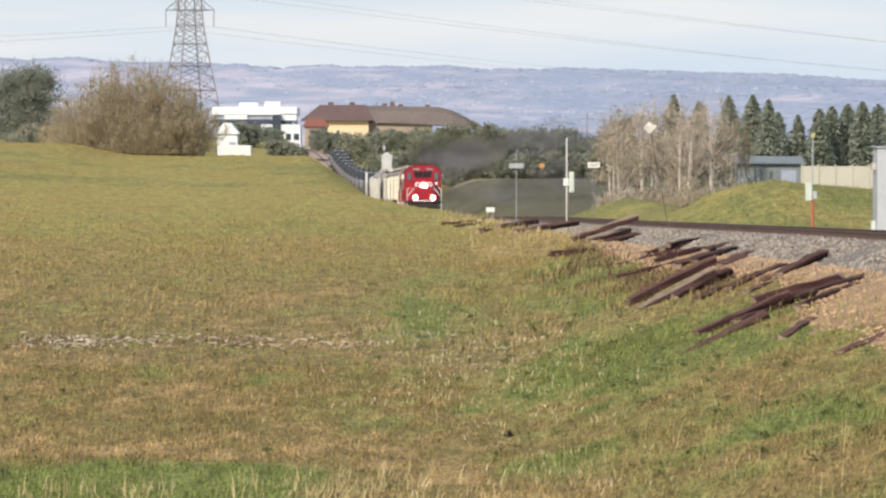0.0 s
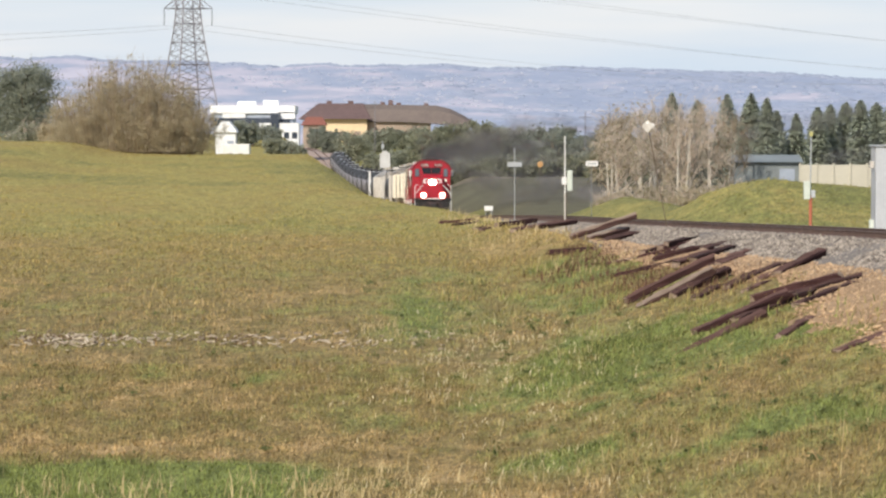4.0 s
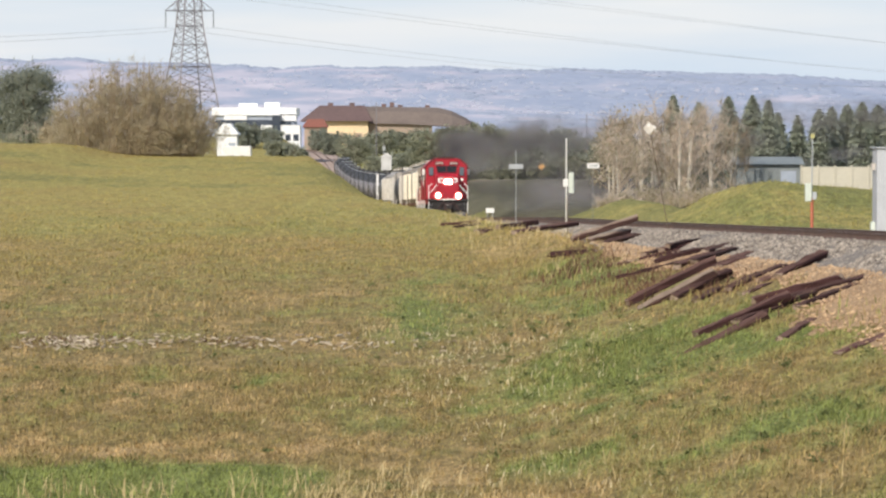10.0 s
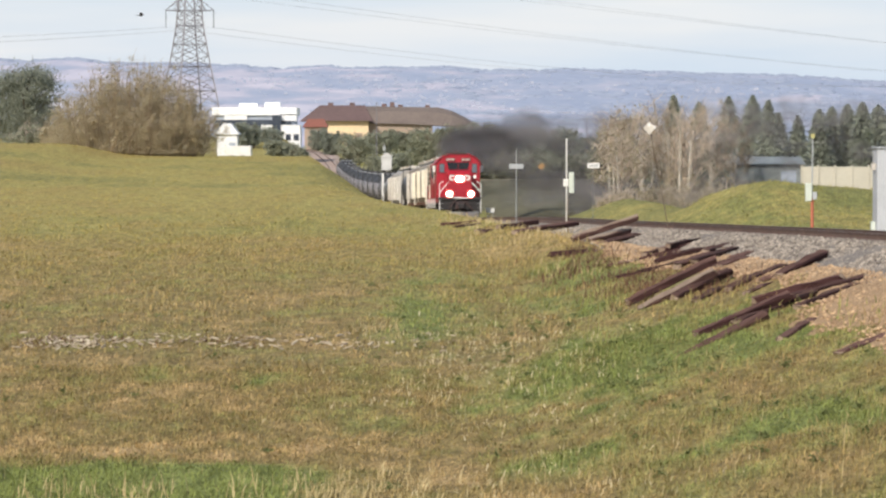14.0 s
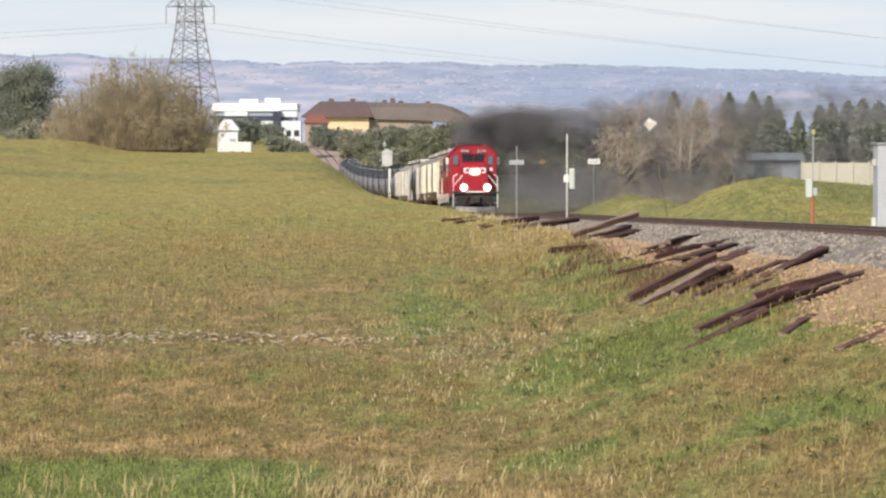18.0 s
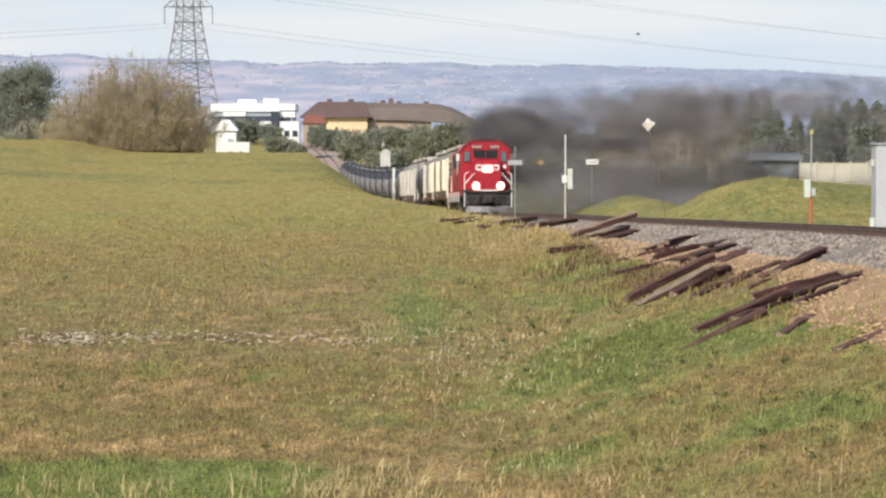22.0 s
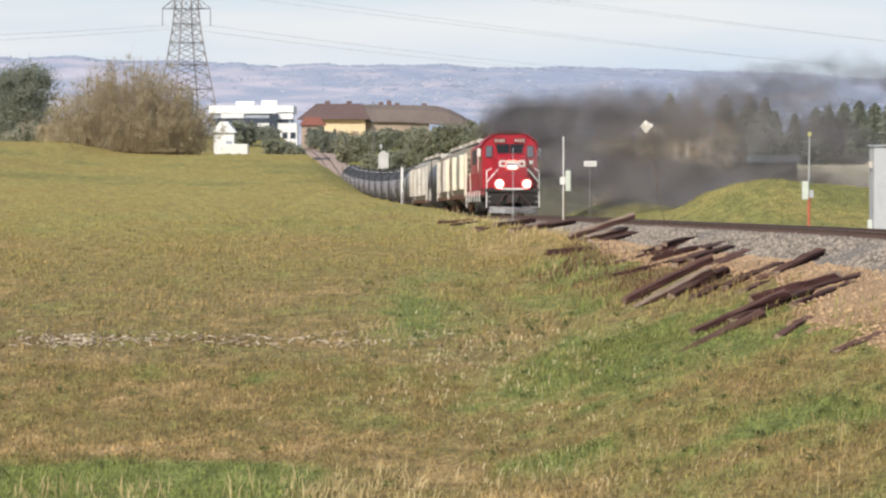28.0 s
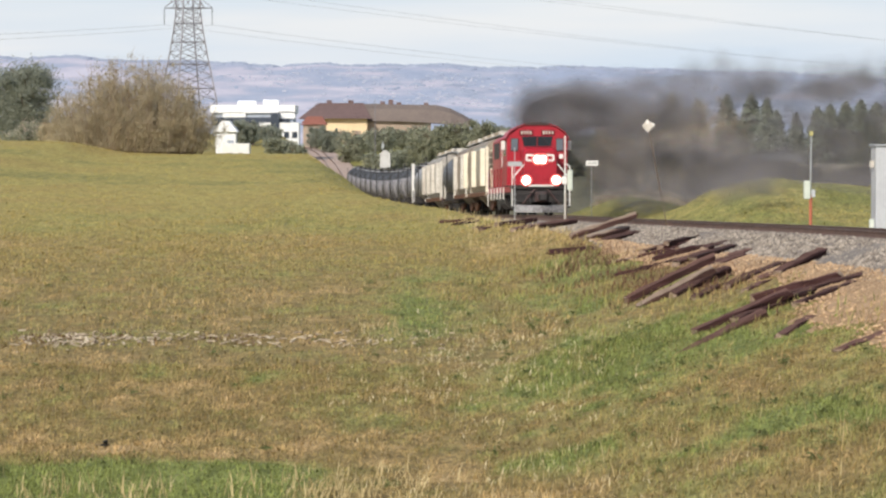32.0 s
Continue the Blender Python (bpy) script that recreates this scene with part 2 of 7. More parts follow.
M = {
    "ground": herb("meadow", False),
    "blades": herb("grass blades", True),
    "soft_blades": herb("hill grass blades", True, (0.92, 1.12)),
    "stalk": material("bleached stalks", (0.56, 0.46, 0.26), (0.38, 0.29, 0.14), 0.5, island=0.8),
    "straw": material("bright bleached straw", (0.78, 0.68, 0.46), (0.52, 0.43, 0.25), 0.5, 0.7, island=0.8),
    "ballast": material("crushed grey stone", (0.30, 0.265, 0.235), (0.14, 0.122, 0.108), 0.35, 0.95, bump=1.0, fine=0.06),
    "stone": material("grey stones", (0.46, 0.40, 0.335), (0.115, 0.096, 0.083), 0.6, 0.9, island=0.9),
    "tan_stone": material("tan gravel stones", (0.62, 0.435, 0.265), (0.24, 0.155, 0.095), 0.6, 0.9, island=0.9),
    "gravel": material("tan gravel", (0.43, 0.295, 0.175), (0.265, 0.175, 0.10), 0.8, 0.95, bump=1.0, fine=0.07),
    "rail": material("rusty rail steel", (0.20, 0.122, 0.092), (0.115, 0.07, 0.054), 0.6, 0.65, 0.4),
    "rail_head": material("worn rail head", (0.32, 0.29, 0.27), (0.22, 0.19, 0.17), 0.8, 0.4, 0.8),
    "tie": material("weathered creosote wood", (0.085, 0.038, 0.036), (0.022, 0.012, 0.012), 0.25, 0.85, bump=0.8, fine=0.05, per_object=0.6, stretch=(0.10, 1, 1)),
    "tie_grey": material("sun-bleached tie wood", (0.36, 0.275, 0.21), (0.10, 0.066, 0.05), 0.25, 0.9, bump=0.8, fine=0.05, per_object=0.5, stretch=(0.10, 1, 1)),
    # weathered brown with sunlight painted in, for tops and bleached ties' sides
    "tie_lit": material("weathered brown tie wood, lit tone", (0.165, 0.092, 0.075), (0.035, 0.019, 0.018), 0.25, 0.9, bump=0.8, fine=0.05, per_object=0.6, stretch=(0.10, 1, 1)),
    "dead_weed": material("dead reddish weeds", (0.17, 0.095, 0.062), (0.08, 0.043, 0.032), 0.6, 0.9, island=0.7),
    "tie_end": material("sawn tie end", (0.36, 0.275, 0.205), (0.17, 0.12, 0.09), 0.15, 0.9, bump=0.5),
    "red": material("red locomotive paint", (0.37, 0.009, 0.024), (0.28, 0.008, 0.019), 2.5, 0.42),
    "dark_red": material("dark red enamel", (0.16, 0.008, 0.014), (0.12, 0.007, 0.011), 1.0, 0.45),
    "black": material("black running gear", (0.013, 0.012, 0.013), (0.028, 0.022, 0.020), 0.8, 0.6),
    "soot": material("sooty roof", (0.035, 0.025, 0.024), (0.07, 0.03, 0.028), 0.8, 0.7),
    "white": material("white paint", (0.80, 0.79, 0.76), (0.62, 0.60, 0.57), 0.7, 0.5),
    "dirty_white": material("dusty off-white paint", (0.66, 0.63, 0.57), (0.42, 0.38, 0.33), 1.2, 0.6),
    "plough": material("scuffed grey steel", (0.27, 0.265, 0.27), (0.045, 0.04, 0.04), 0.9, 0.6),
    "glass": material("dark cab glass", (0.02, 0.024, 0.03), (0.03, 0.034, 0.04), 1.0, 0.08),
    "lamp": material("lit headlamp lens", (1, 0.95, 0.85), glow=(1.0, 0.93, 0.80, 60.0)),
    "ditch": material("lit ditch lamp lens", (1, 0.95, 0.85), glow=(1.0, 0.90, 0.78, 40.0)),
    "cream": material("cream hopper paint", (0.33, 0.28, 0.215), (0.21, 0.17, 0.13), 1.6, 0.6),
    "rib": material("bright cream ribs", (0.86, 0.80, 0.65), (0.68, 0.62, 0.49), 1.0, 0.6),
    "beige": material("beige hopper paint", (0.28, 0.24, 0.195), (0.18, 0.15, 0.125), 1.6, 0.6),
    "grey_panel": material("grey-green grimy panel paint", (0.33, 0.335, 0.30), (0.22, 0.215, 0.19), 0.9, 0.65, stretch=(1, 1, 0.3)),
    "tan_panel": material("rust-stained tan panel paint", (0.27, 0.21, 0.16), (0.17, 0.125, 0.095), 0.9, 0.65, stretch=(1, 1, 0.3)),
    # red glare round the lit lamps, painted as a glowing rim
    "red_rim": material("glowing red lamp glare", (0.9, 0.25, 0.2), (0.8, 0.2, 0.16), 0.3, 0.3, glow=(1.0, 0.16, 0.16, 1.1)),
    # the grey-blue base colour puts a sky reflection into the corner windows
    "cab_glass": material("side glass, painted sky reflection", (0.10, 0.115, 0.14), (0.14, 0.155, 0.18), 0.6, 0.15),
    "tan_roof": material("grimy tan roof paint", (0.36, 0.30, 0.22), (0.22, 0.17, 0.12), 0.7, 0.75),
    "pale": material("pale grey hopper paint", (0.42, 0.39, 0.35), (0.26, 0.235, 0.21), 1.6, 0.6),
    "slate": material("dark grey tank paint", (0.10, 0.10, 0.12), (0.06, 0.06, 0.07), 1.6, 0.45),
    "tank": material("black tank paint", (0.022, 0.022, 0.025), (0.05, 0.048, 0.05), 2.0, 0.6),
    "tank_flank": material("grey flank of a black tank", (0.36, 0.345, 0.37), (0.20, 0.19, 0.205), 2.2, 0.65),
    "silver": material("dull silver tank paint", (0.36, 0.36, 0.37), (0.22, 0.21, 0.21), 1.5, 0.45, 0.2),
    "rust": material("rusty brown steel", (0.20, 0.10, 0.06), (0.10, 0.06, 0.045), 0.8, 0.8),
    "galv": material("galvanised steel", (0.50, 0.51, 0.52), (0.40, 0.41, 0.42), 0.8, 0.45, 0.5),
    "lattice": material("dull tower steel", (0.25, 0.24, 0.265), (0.18, 0.175, 0.195), 3, 0.7, 0.2),
    "cabinet": material("grey cabinet paint", (0.55, 0.56, 0.58), (0.47, 0.48, 0.50), 0.8, 0.4, 0.2),
    "box": material("pale green-grey box", (0.62, 0.66, 0.58), (0.50, 0.54, 0.47), 0.4, 0.5),
    "orange": material("orange marker paint", (0.50, 0.15, 0.08), (0.36, 0.10, 0.055), 0.3, 0.6),
    "sign_orange": material("faded orange sign paint", (0.62, 0.33, 0.09), (0.50, 0.26, 0.07), 0.5, 0.6),
    "yellow": material("yellow sign paint", (0.50, 0.46, 0.18), (0.4, 0.37, 0.16), 0.4, 0.5),
    "wire": material("cable aluminium", (0.48, 0.49, 0.51), (0.40, 0.41, 0.43), 3, 0.5, 0.4),
    "ink": material("black sign ink", (0.03, 0.03, 0.03), (0.04, 0.04, 0.04), 0.3),
    "bark": material("brown bark", (0.17, 0.13, 0.095), (0.10, 0.075, 0.055), 0.8, 0.95),
    "birch": material("pale poplar bark", (0.60, 0.56, 0.49), (0.40, 0.36, 0.30), 0.8, 0.9),
    "twig": material("bare twigs", (0.50, 0.40, 0.29), (0.37, 0.29, 0.21), 2, 0.95, island=0.5, thin=0.5),
    "pink_twig": material("reddish bare twigs", (0.78, 0.68, 0.575), (0.62, 0.53, 0.44), 2, 0.95, island=0.5, thin=0.5),
    "willow": material("willow leaves turning", (0.63, 0.55, 0.385), (0.51, 0.445, 0.31), 1.6, 0.9, island=0.2, thin=0.62),
    "poplar_leaf": material("withered poplar leaves", (0.55, 0.49, 0.34), (0.42, 0.37, 0.26), 2.5, 0.9, island=0.35, thin=0.6),
    "leaf": material("dull green leaves", (0.41, 0.42, 0.315), (0.33, 0.34, 0.25), 3, 0.9, island=0.4, thin=0.6),
    "leaf_warm": material("yellow-green leaves", (0.365, 0.37, 0.255), (0.285, 0.29, 0.20), 3, 0.9, island=0.4, thin=0.6),
    "dark_leaf": material("dark green leaves", (0.37, 0.39, 0.32), (0.29, 0.31, 0.25), 3, 0.9, island=0.4, thin=0.6),
    "spruce": material("spruce needles", (0.50, 0.53, 0.43), (0.38, 0.41, 0.33), 2, 0.9, island=0.4, thin=0.6),
    "wall_white": material("white cladding", (0.80, 0.80, 0.80), (0.68, 0.69, 0.70), 5, 0.6),
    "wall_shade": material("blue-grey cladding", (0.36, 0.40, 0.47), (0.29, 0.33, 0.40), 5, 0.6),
    "wall_cream": material("ochre stucco", (0.80, 0.62, 0.40), (0.68, 0.52, 0.34), 5, 0.8),
    "wall_tan": material("tan block wall", (0.40, 0.31, 0.25), (0.33, 0.26, 0.21), 5, 0.8),
    "roof_brown": material("brown roofing", (0.175, 0.118, 0.112), (0.125, 0.088, 0.086), 8, 0.85),
    "roof_tan": material("khaki-brown roofing", (0.20, 0.162, 0.142), (0.14, 0.115, 0.105), 5, 0.9),
    "roof_red": material("red-brown roofing", (0.27, 0.11, 0.085), (0.2, 0.09, 0.07), 5, 0.85),
    "roof_white": material("white membrane roof", (0.85, 0.86, 0.88), (0.74, 0.75, 0.77), 8, 0.6),
    "concrete": material("pale concrete panels", (0.52, 0.49, 0.41), (0.45, 0.42, 0.355), 2.0, 0.85, per_object=0.3),
    "shed": material("grey-green metal sheet", (0.235, 0.26, 0.26), (0.175, 0.195, 0.20), 3, 0.5),
    "window": material("dark window glass", (0.04, 0.05, 0.07), (0.06, 0.07, 0.09), 2, 0.1),
    "dirt_bank": material("pinkish bare dirt", (0.50, 0.385, 0.33), (0.38, 0.295, 0.25), 6, 0.95),
    "hut": material("pale hut paint", (0.60, 0.59, 0.57), (0.46, 0.45, 0.43), 0.8, 0.7),
    "weed": material("dark weed leaves", (0.17, 0.19, 0.065), (0.11, 0.128, 0.046), 0.6, 0.85, island=0.7, thin=0.3),
    "stubble": material("dull stubble", (0.165, 0.152, 0.098), (0.105, 0.10, 0.066), 14, 0.95, bump=0.6, fine=0.8),
    "dirt_road": material("pale dirt road", (0.40, 0.33, 0.26), (0.30, 0.25, 0.20), 3, 0.95),
    # houses and woods on the hillside: the blue glow stands for distance haze
    "far_house": material("pale far houses with painted haze", (0.30, 0.28, 0.285), (0.14, 0.16, 0.20), 60, 0.9, island=0.9, glow=(0.40, 0.475, 0.66, 0.45)),
    "far_wood": material("far woods with painted haze", (0.11, 0.128, 0.162), (0.145, 0.158, 0.19), 40, 0.95, island=0.6, glow=(0.42, 0.472, 0.62, 0.57)),
    "bird": material("dark feathers", (0.03, 0.028, 0.026), (0.05, 0.045, 0.04), 0.1, 0.8),
    "debris": material("bleached wood chips", (0.66, 0.57, 0.44), (0.12, 0.08, 0.05), 0.6, 0.9, island=0.9),
}

M["glass"].node_tree.nodes["Principled BSDF"].inputs["Specular IOR Level"].default_value = 0.10


# ---- mesh helpers ----
def mesh_of(name, bm, mats, smooth=False):
    me = bpy.data.meshes.new(name)
    bm.normal_update()
    bm.to_mesh(me)
    bm.free()
    for m in (mats if isinstance(mats, (list, tuple)) else [mats]):
        me.materials.append(M[m] if isinstance(m, str) else m)
    if smooth:
        me.polygons.foreach_set("use_smooth", [True] * len(me.polygons))
    return me


def raw_mesh(name, verts, faces, mats, lush=None):
    """A mesh from numpy arrays; all faces have the same number of corners."""
    me = bpy.data.meshes.new(name)
    k = faces.shape[1]
    me.vertices.add(len(verts))
    me.vertices.foreach_set("co", np.ascontiguousarray(verts, np.float32).ravel())
    me.loops.add(faces.size)
    me.loops.foreach_set("vertex_index", np.ascontiguousarray(faces, np.int32).ravel())
    me.polygons.add(len(faces))
    me.polygons.foreach_set("loop_start", np.arange(0, faces.size, k, dtype=np.int32))
    me.polygons.foreach_set("loop_total", np.full(len(faces), k, np.int32))
    if lush is not None:
        a = me.attributes.new("lush", "FLOAT", "POINT")
        a.data.foreach_set("value", np.ascontiguousarray(lush, np.float32))
    me.update(calc_edges=True)
    for m in (mats if isinstance(mats, (list, tuple)) else [mats]):
        me.materials.append(M[m] if isinstance(m, str) else m)
    return me


def part(name, bm, mat, parent=None, label="", smooth=False):
    ob = new(name, mesh_of(name, bm, mat, smooth))
    ob.parent = parent
    if label:
        ob["label"] = label
    return ob


def thing(name, at, label, category, group="", turn=0.0):
    ob = new(name)
    ob.empty_display_size = 0.3
    ob.matrix_world = pose(*at, 0, 0, turn)
    return tagged(ob, label, category, group)


def box(bm, at, size, bevel=0.0, m=None, index=0):
    r = bmesh.ops.create_cube(bm, size=1, matrix=(m or Matrix()) @ Matrix.LocRotScale(at, None, size))
    faces = list({f for v in r["verts"] for f in v.link_faces})
    if bevel:
        made = bmesh.ops.bevel(bm, geom=list({e for f in faces for e in f.edges}), offset=bevel, segments=1, affect="EDGES")
        faces = list(set(faces) | set(made["faces"]))
    for f in faces:
        if f.is_valid:
            f.material_index = index
    return bm


def rod(bm, a, b, r0, r1=None, seg=8, caps=True):
    a, b = Vector(a), Vector(b)
    v = b - a
    m = Matrix.Translation((a + b) / 2) @ v.to_track_quat("Z", "Y").to_matrix().to_4x4()
    bmesh.ops.create_cone(bm, cap_ends=caps, segments=seg, radius1=r0, radius2=r0 if r1 is None else r1, depth=v.length, matrix=m)
    return bm


def loft(bm, rings, closed=True, caps=True):
    """Skin a row of rings (lists of points with equal length)."""
    rows = [[bm.verts.new(p) for p in ring] for ring in rings]
    n = len(rows[0])
    for a, b in zip(rows, rows[1:]):
        for i in range(n if closed else n - 1):
            j = (i + 1) % n
            bm.faces.new((a[i], a[j], b[j], b[i]))
    if caps:
        bm.faces.new(rows[0][::-1])
        bm.faces.new(rows[-1])
    bmesh.ops.recalc_face_normals(bm, faces=bm.faces[:])
    return bm


B = bmesh.new


# ---- the lie of the land: metres, the camera's place is x 0, y 0, z 6 ----
def curve(points):
    xs, ys = (np.array(v, float) for v in zip(*points))
    m = np.gradient(ys, xs)

    def f(x):
        x = np.clip(np.asarray(x, float), xs[0], xs[-1])
        i = np.clip(np.searchsorted(xs, x) - 1, 0, len(xs) - 2)
        w = xs[i + 1] - xs[i]
        u = (x - xs[i]) / w
        return ((1 + 2 * u) * (1 - u) ** 2 * ys[i] + u * (1 - u) ** 2 * w * m[i]
                + u * u * (3 - 2 * u) * ys[i + 1] + u * u * (u - 1) * w * m[i + 1])
    return f


def grain(x, y, size, seed=0):
    """Smooth value noise, 0 to 1."""
    x, y = np.asarray(x, float) / size, np.asarray(y, float) / size
    i, j = np.floor(x), np.floor(y)
    u, v = x - i, y - j
    u, v = u * u * (3 - 2 * u), v * v * (3 - 2 * v)

    def h(a, b):
        s = np.sin(a * 127.1 + b * 311.7 + seed * 74.7) * 43758.5453
        return s - np.floor(s)
    return (h(i, j) * (1 - u) + h(i + 1, j) * u) * (1 - v) + (h(i, j + 1) * (1 - u) + h(i + 1, j + 1) * u) * v


def track_x(y):
    y = np.asarray(y, float)
    near = np.clip(166 - y, 0, 220)
    return 4.95 + 0.058 * (166 - y) + 3.2e-4 * near ** 2


rail_z = curve([(-300, 4.6), (0, 4.4), (50, 4.1), (83, 3.88), (110, 3.5), (134, 3.12), (166, 2.62), (200, 1.9), (240, 1.0), (279, 0.2),
                (330, -0.6), (390, -0.95), (440, -0.95), (490, -0.35), (540, 0.9), (593, 2.7), (700, 5.0), (850, 6.0), (1030, 6.2), (1300, 4.5), (5000, 0)])
field_z = curve([(-400, 5.0), (-20, 4.6), (0, 4.4), (15, 2.8), (35, 0.75), (53, 0.35), (75, 1.05), (100, 1.85), (140, 2.62), (190, 3.75), (240, 4.75),
                 (275, 5.38), (300, 5.25), (350, 4.6), (430, 4.4), (520, 5.7), (600, 7.7), (750, 9.2), (1000, 9.0), (1500, 8), (3000, 6), (5000, 6)])
right_z = curve([(-400, 4.4), (0, 3.6), (60, 3.2), (110, 2.7), (150, 2.45), (200, 1.6), (250, 1.2), (300, 1.3), (400, 2.2), (520, 3.6), (700, 6.5), (1000, 8), (1500, 8),
                 (3000, 6), (5000, 6)])


def mound(x, y, cx, cy, wx, wy, height):
    return height * np.exp(-((x - cx) / wx) ** 2 - ((y - cy) / wy) ** 2)


def ground_z(x, y):
    x, y = np.broadcast_arrays(np.asarray(x, float), np.asarray(y, float))
    d = track_x(y) - x
    t = rail_z(y) - 0.62
    f = field_z(y) + 0.3 * (grain(x, y, 34, 1) - 0.5) * np.clip((y - 60) / 150, 0, 1) + 1.05 / (1 + np.exp((x + 28.5) * 0.9)) * np.clip((y - 170) / 90, 0, 1) * np.clip((420 - y) / 80, 0, 1)
    wide = np.where(f < t, np.maximum(5, (t - f) * 4.0), np.maximum(5, (f - t) * np.interp(y, [150, 200, 220, 245, 285], [4.0, 3.1, 2.1, 1.5, 1.18])))
    u = np.clip((d - 2.7) / wide, 0, 1)
    u = 0.6 * u + 0.4 * u * u * (3 - 2 * u)
    left = t + (f - t) * u
    r = right_z(y) + 0.3 * (grain(x, y, 21, 2) - 0.5) + 0.16 * (grain(x, y / 2, 3.1, 6) - 0.5) * np.clip((260 - y) / 60, 0, 1)
    r = r + mound(x, y, 13.6, 152, 3.8, 14, 1.55) + mound(x, y, 20.0, 154, 6.0, 14, 1.75) + mound(x, y, 10.6, 196, 4.8, 24, 1.35)
    v = np.clip((-d - 3.0) / np.maximum(5, abs(r - t) * 2.8), 0, 1)
    v = v * v * (3 - 2 * v)
    right = t + (r - t) * v
    z = np.where(d > 0, left, right)
    z = z + 0.40 * np.exp(-((d - 4.7) / 1.3) ** 2) * np.clip((y - 104) / 14, 0, 1) * np.clip((200 - y) / 40, 0, 1)
    rough = np.clip((np.abs(d) - 3.2) / 2, 0, 1)
    return z + rough * (0.10 * (grain(x, y, 2.3, 3) - 0.5) + 0.05 * (grain(x, y, 0.8, 4) - 0.5))



# ---- ground: one sheet to the horizon ----
# patches of the near meadow: x, y, half width, half depth, how much greener or drier
GREEN = [(-0.7, 92, 0.87, 9.0, 0.40), (4.8, 94, 1.8, 8.5, 0.32), (5.2, 70, 1.2, 3.4, 0.16), (6.3, 67, 1.2, 2.4, 0.20), (3.3, 69, 1.2, 4.5, 0.12),
         (4.1, 63, 0.76, 3.9, 0.16), (2.5, 55, 0.6, 2.2, 0.38), (1.6, 54, 0.75, 1.8, 0.32), (2.5, 60, 0.42, 1.1, 0.42), (-1.4, 64.5, 0.8, 3.0, 0.36),
         (-3.7, 70, 0.72, 1.2, 0.35), (5.0, 51, 0.45, 1.6, 0.25), (6.0, 53.5, 0.37, 1.2, 0.25), (3.9, 104, 1.1, 4.8, 0.32), (1.4, 69, 0.83, 2.5, 0.12), (4.0, 50, 0.6, 1.2, 0.25)]
DRY = [(1.1, 97, 1.0, 5.8, -0.30), (2.2, 79, 1.4, 4.6, -0.50), (2.0, 120, 1.9, 5.1, -0.40), (-0.1, 76, 1.2, 4.6, -0.22), (0.2, 65, 0.9, 1.9, -0.20),
       (6.0, 46.5, 1.1, 2.6, -0.20), (5.4, 60.5, 0.83, 2.1, -0.20), (-1.3, 56.8, 1.2, 2.1, -0.10), (-8.4, 77, 2.4, 1.5, -0.20), (-2.2, 61, 2.2, 4.5, -0.20), (-1.5, 78, 2.0, 3.0, -0.16), (0.7, 54.5, 0.56, 1.6, -0.15)]


def lushness(x, y):
    """0 dry, 1 green: patches of the meadow."""
    x, y = np.asarray(x, float), np.asarray(y, float)
    d = track_x(y) - x
    near = np.clip((150 - y) / 45, 0, 1)
    u = x + 1.6 * (grain(x, y / 3, 1.3, 95) - 0.5) + 0.8 * (grain(x, y / 2, 0.5, 98) - 0.5)
    v = y + 7.0 * (grain(x, y / 3, 1.7, 96) - 0.5)
    fine = 0.30 * grain(x, y / 2.2, 3.4, 12) + 0.40 * grain(x, y / 2.2, 1.1, 11) + 0.30 * grain(x, y / 2.2, 0.4, 13) - 0.5
    a = 0.31 + 0.9 * fine
    for cx, cy, wx, wy, k in GREEN + DRY:
        a = a + (1.3 if k > 0 else 0.75) * k * (0.65 + 0.7 * grain(x, y / 2, 0.8, 97)) * np.exp(-((u - cx) / wx) ** 2 - ((v - cy) / wy) ** 2)
    for cy, wy, x0, x1, k in ((110, 9.5, -40, 0.5, 0.75), (74.2, 1.3, -6.5, 0.2, 0.9), (63.0, 1.8, -40, -2.6, 0.8), (73.0, 0.9, -40, -7, 0.6), (69.5, 0.8, -5.5, -2.4, 0.5)):
        w = k * np.exp(-((v - cy) / wy) ** 2) * np.clip(x1 - u, 0, 1) * np.clip(u - x0, 0, 1)
        a = a * (1 - w) + (0.45 + 0.3 * fine) * w          # bands of dull brown grass; the one at y 63 paints in a shadow band
    slope = np.exp(-((d - 9.8) / 5.0) ** 2) * np.clip((115 - y) / 25, 0, 1)
    a = a + 0.32 * slope
    far = 0.50 + 0.55 * (0.30 * grain(x, y / 1.5, 9, 11) + 0.42 * grain(x, y / 3, 2.2, 12) + 0.28 * grain(x, y / 3, 0.7, 13) - 0.5)
    far = far + 1.2 * (0.40 * grain(x / 5, y, 15, 17) + 0.35 * grain(x / 2, y, 6, 18) + 0.25 * grain(x, y / 3, 2.2, 19) - 0.5)
    a = a * near + far * (1 - near)
    a = np.minimum(a, 0.88)
    strip = 1.0 * np.clip((57.6 + 3.0 * grain(x, y, 1.6, 15) - y) / 2.6, 0, 1) * np.clip((-0.9 - x) / 2.6, 0, 1)
    a = a + strip + np.where(d < -3, 0.40 + 0.22 * np.clip((y - 195) / 15, 0, 1), 0.0)
    return np.clip(a, 0, 1.25)


def steps(points):
    out = []
    for (a, da), (b, _) in zip(points, points[1:]):
        out += list(np.arange(a, b - 1e-6, da))
    return np.array(out + [points[-1][0]])


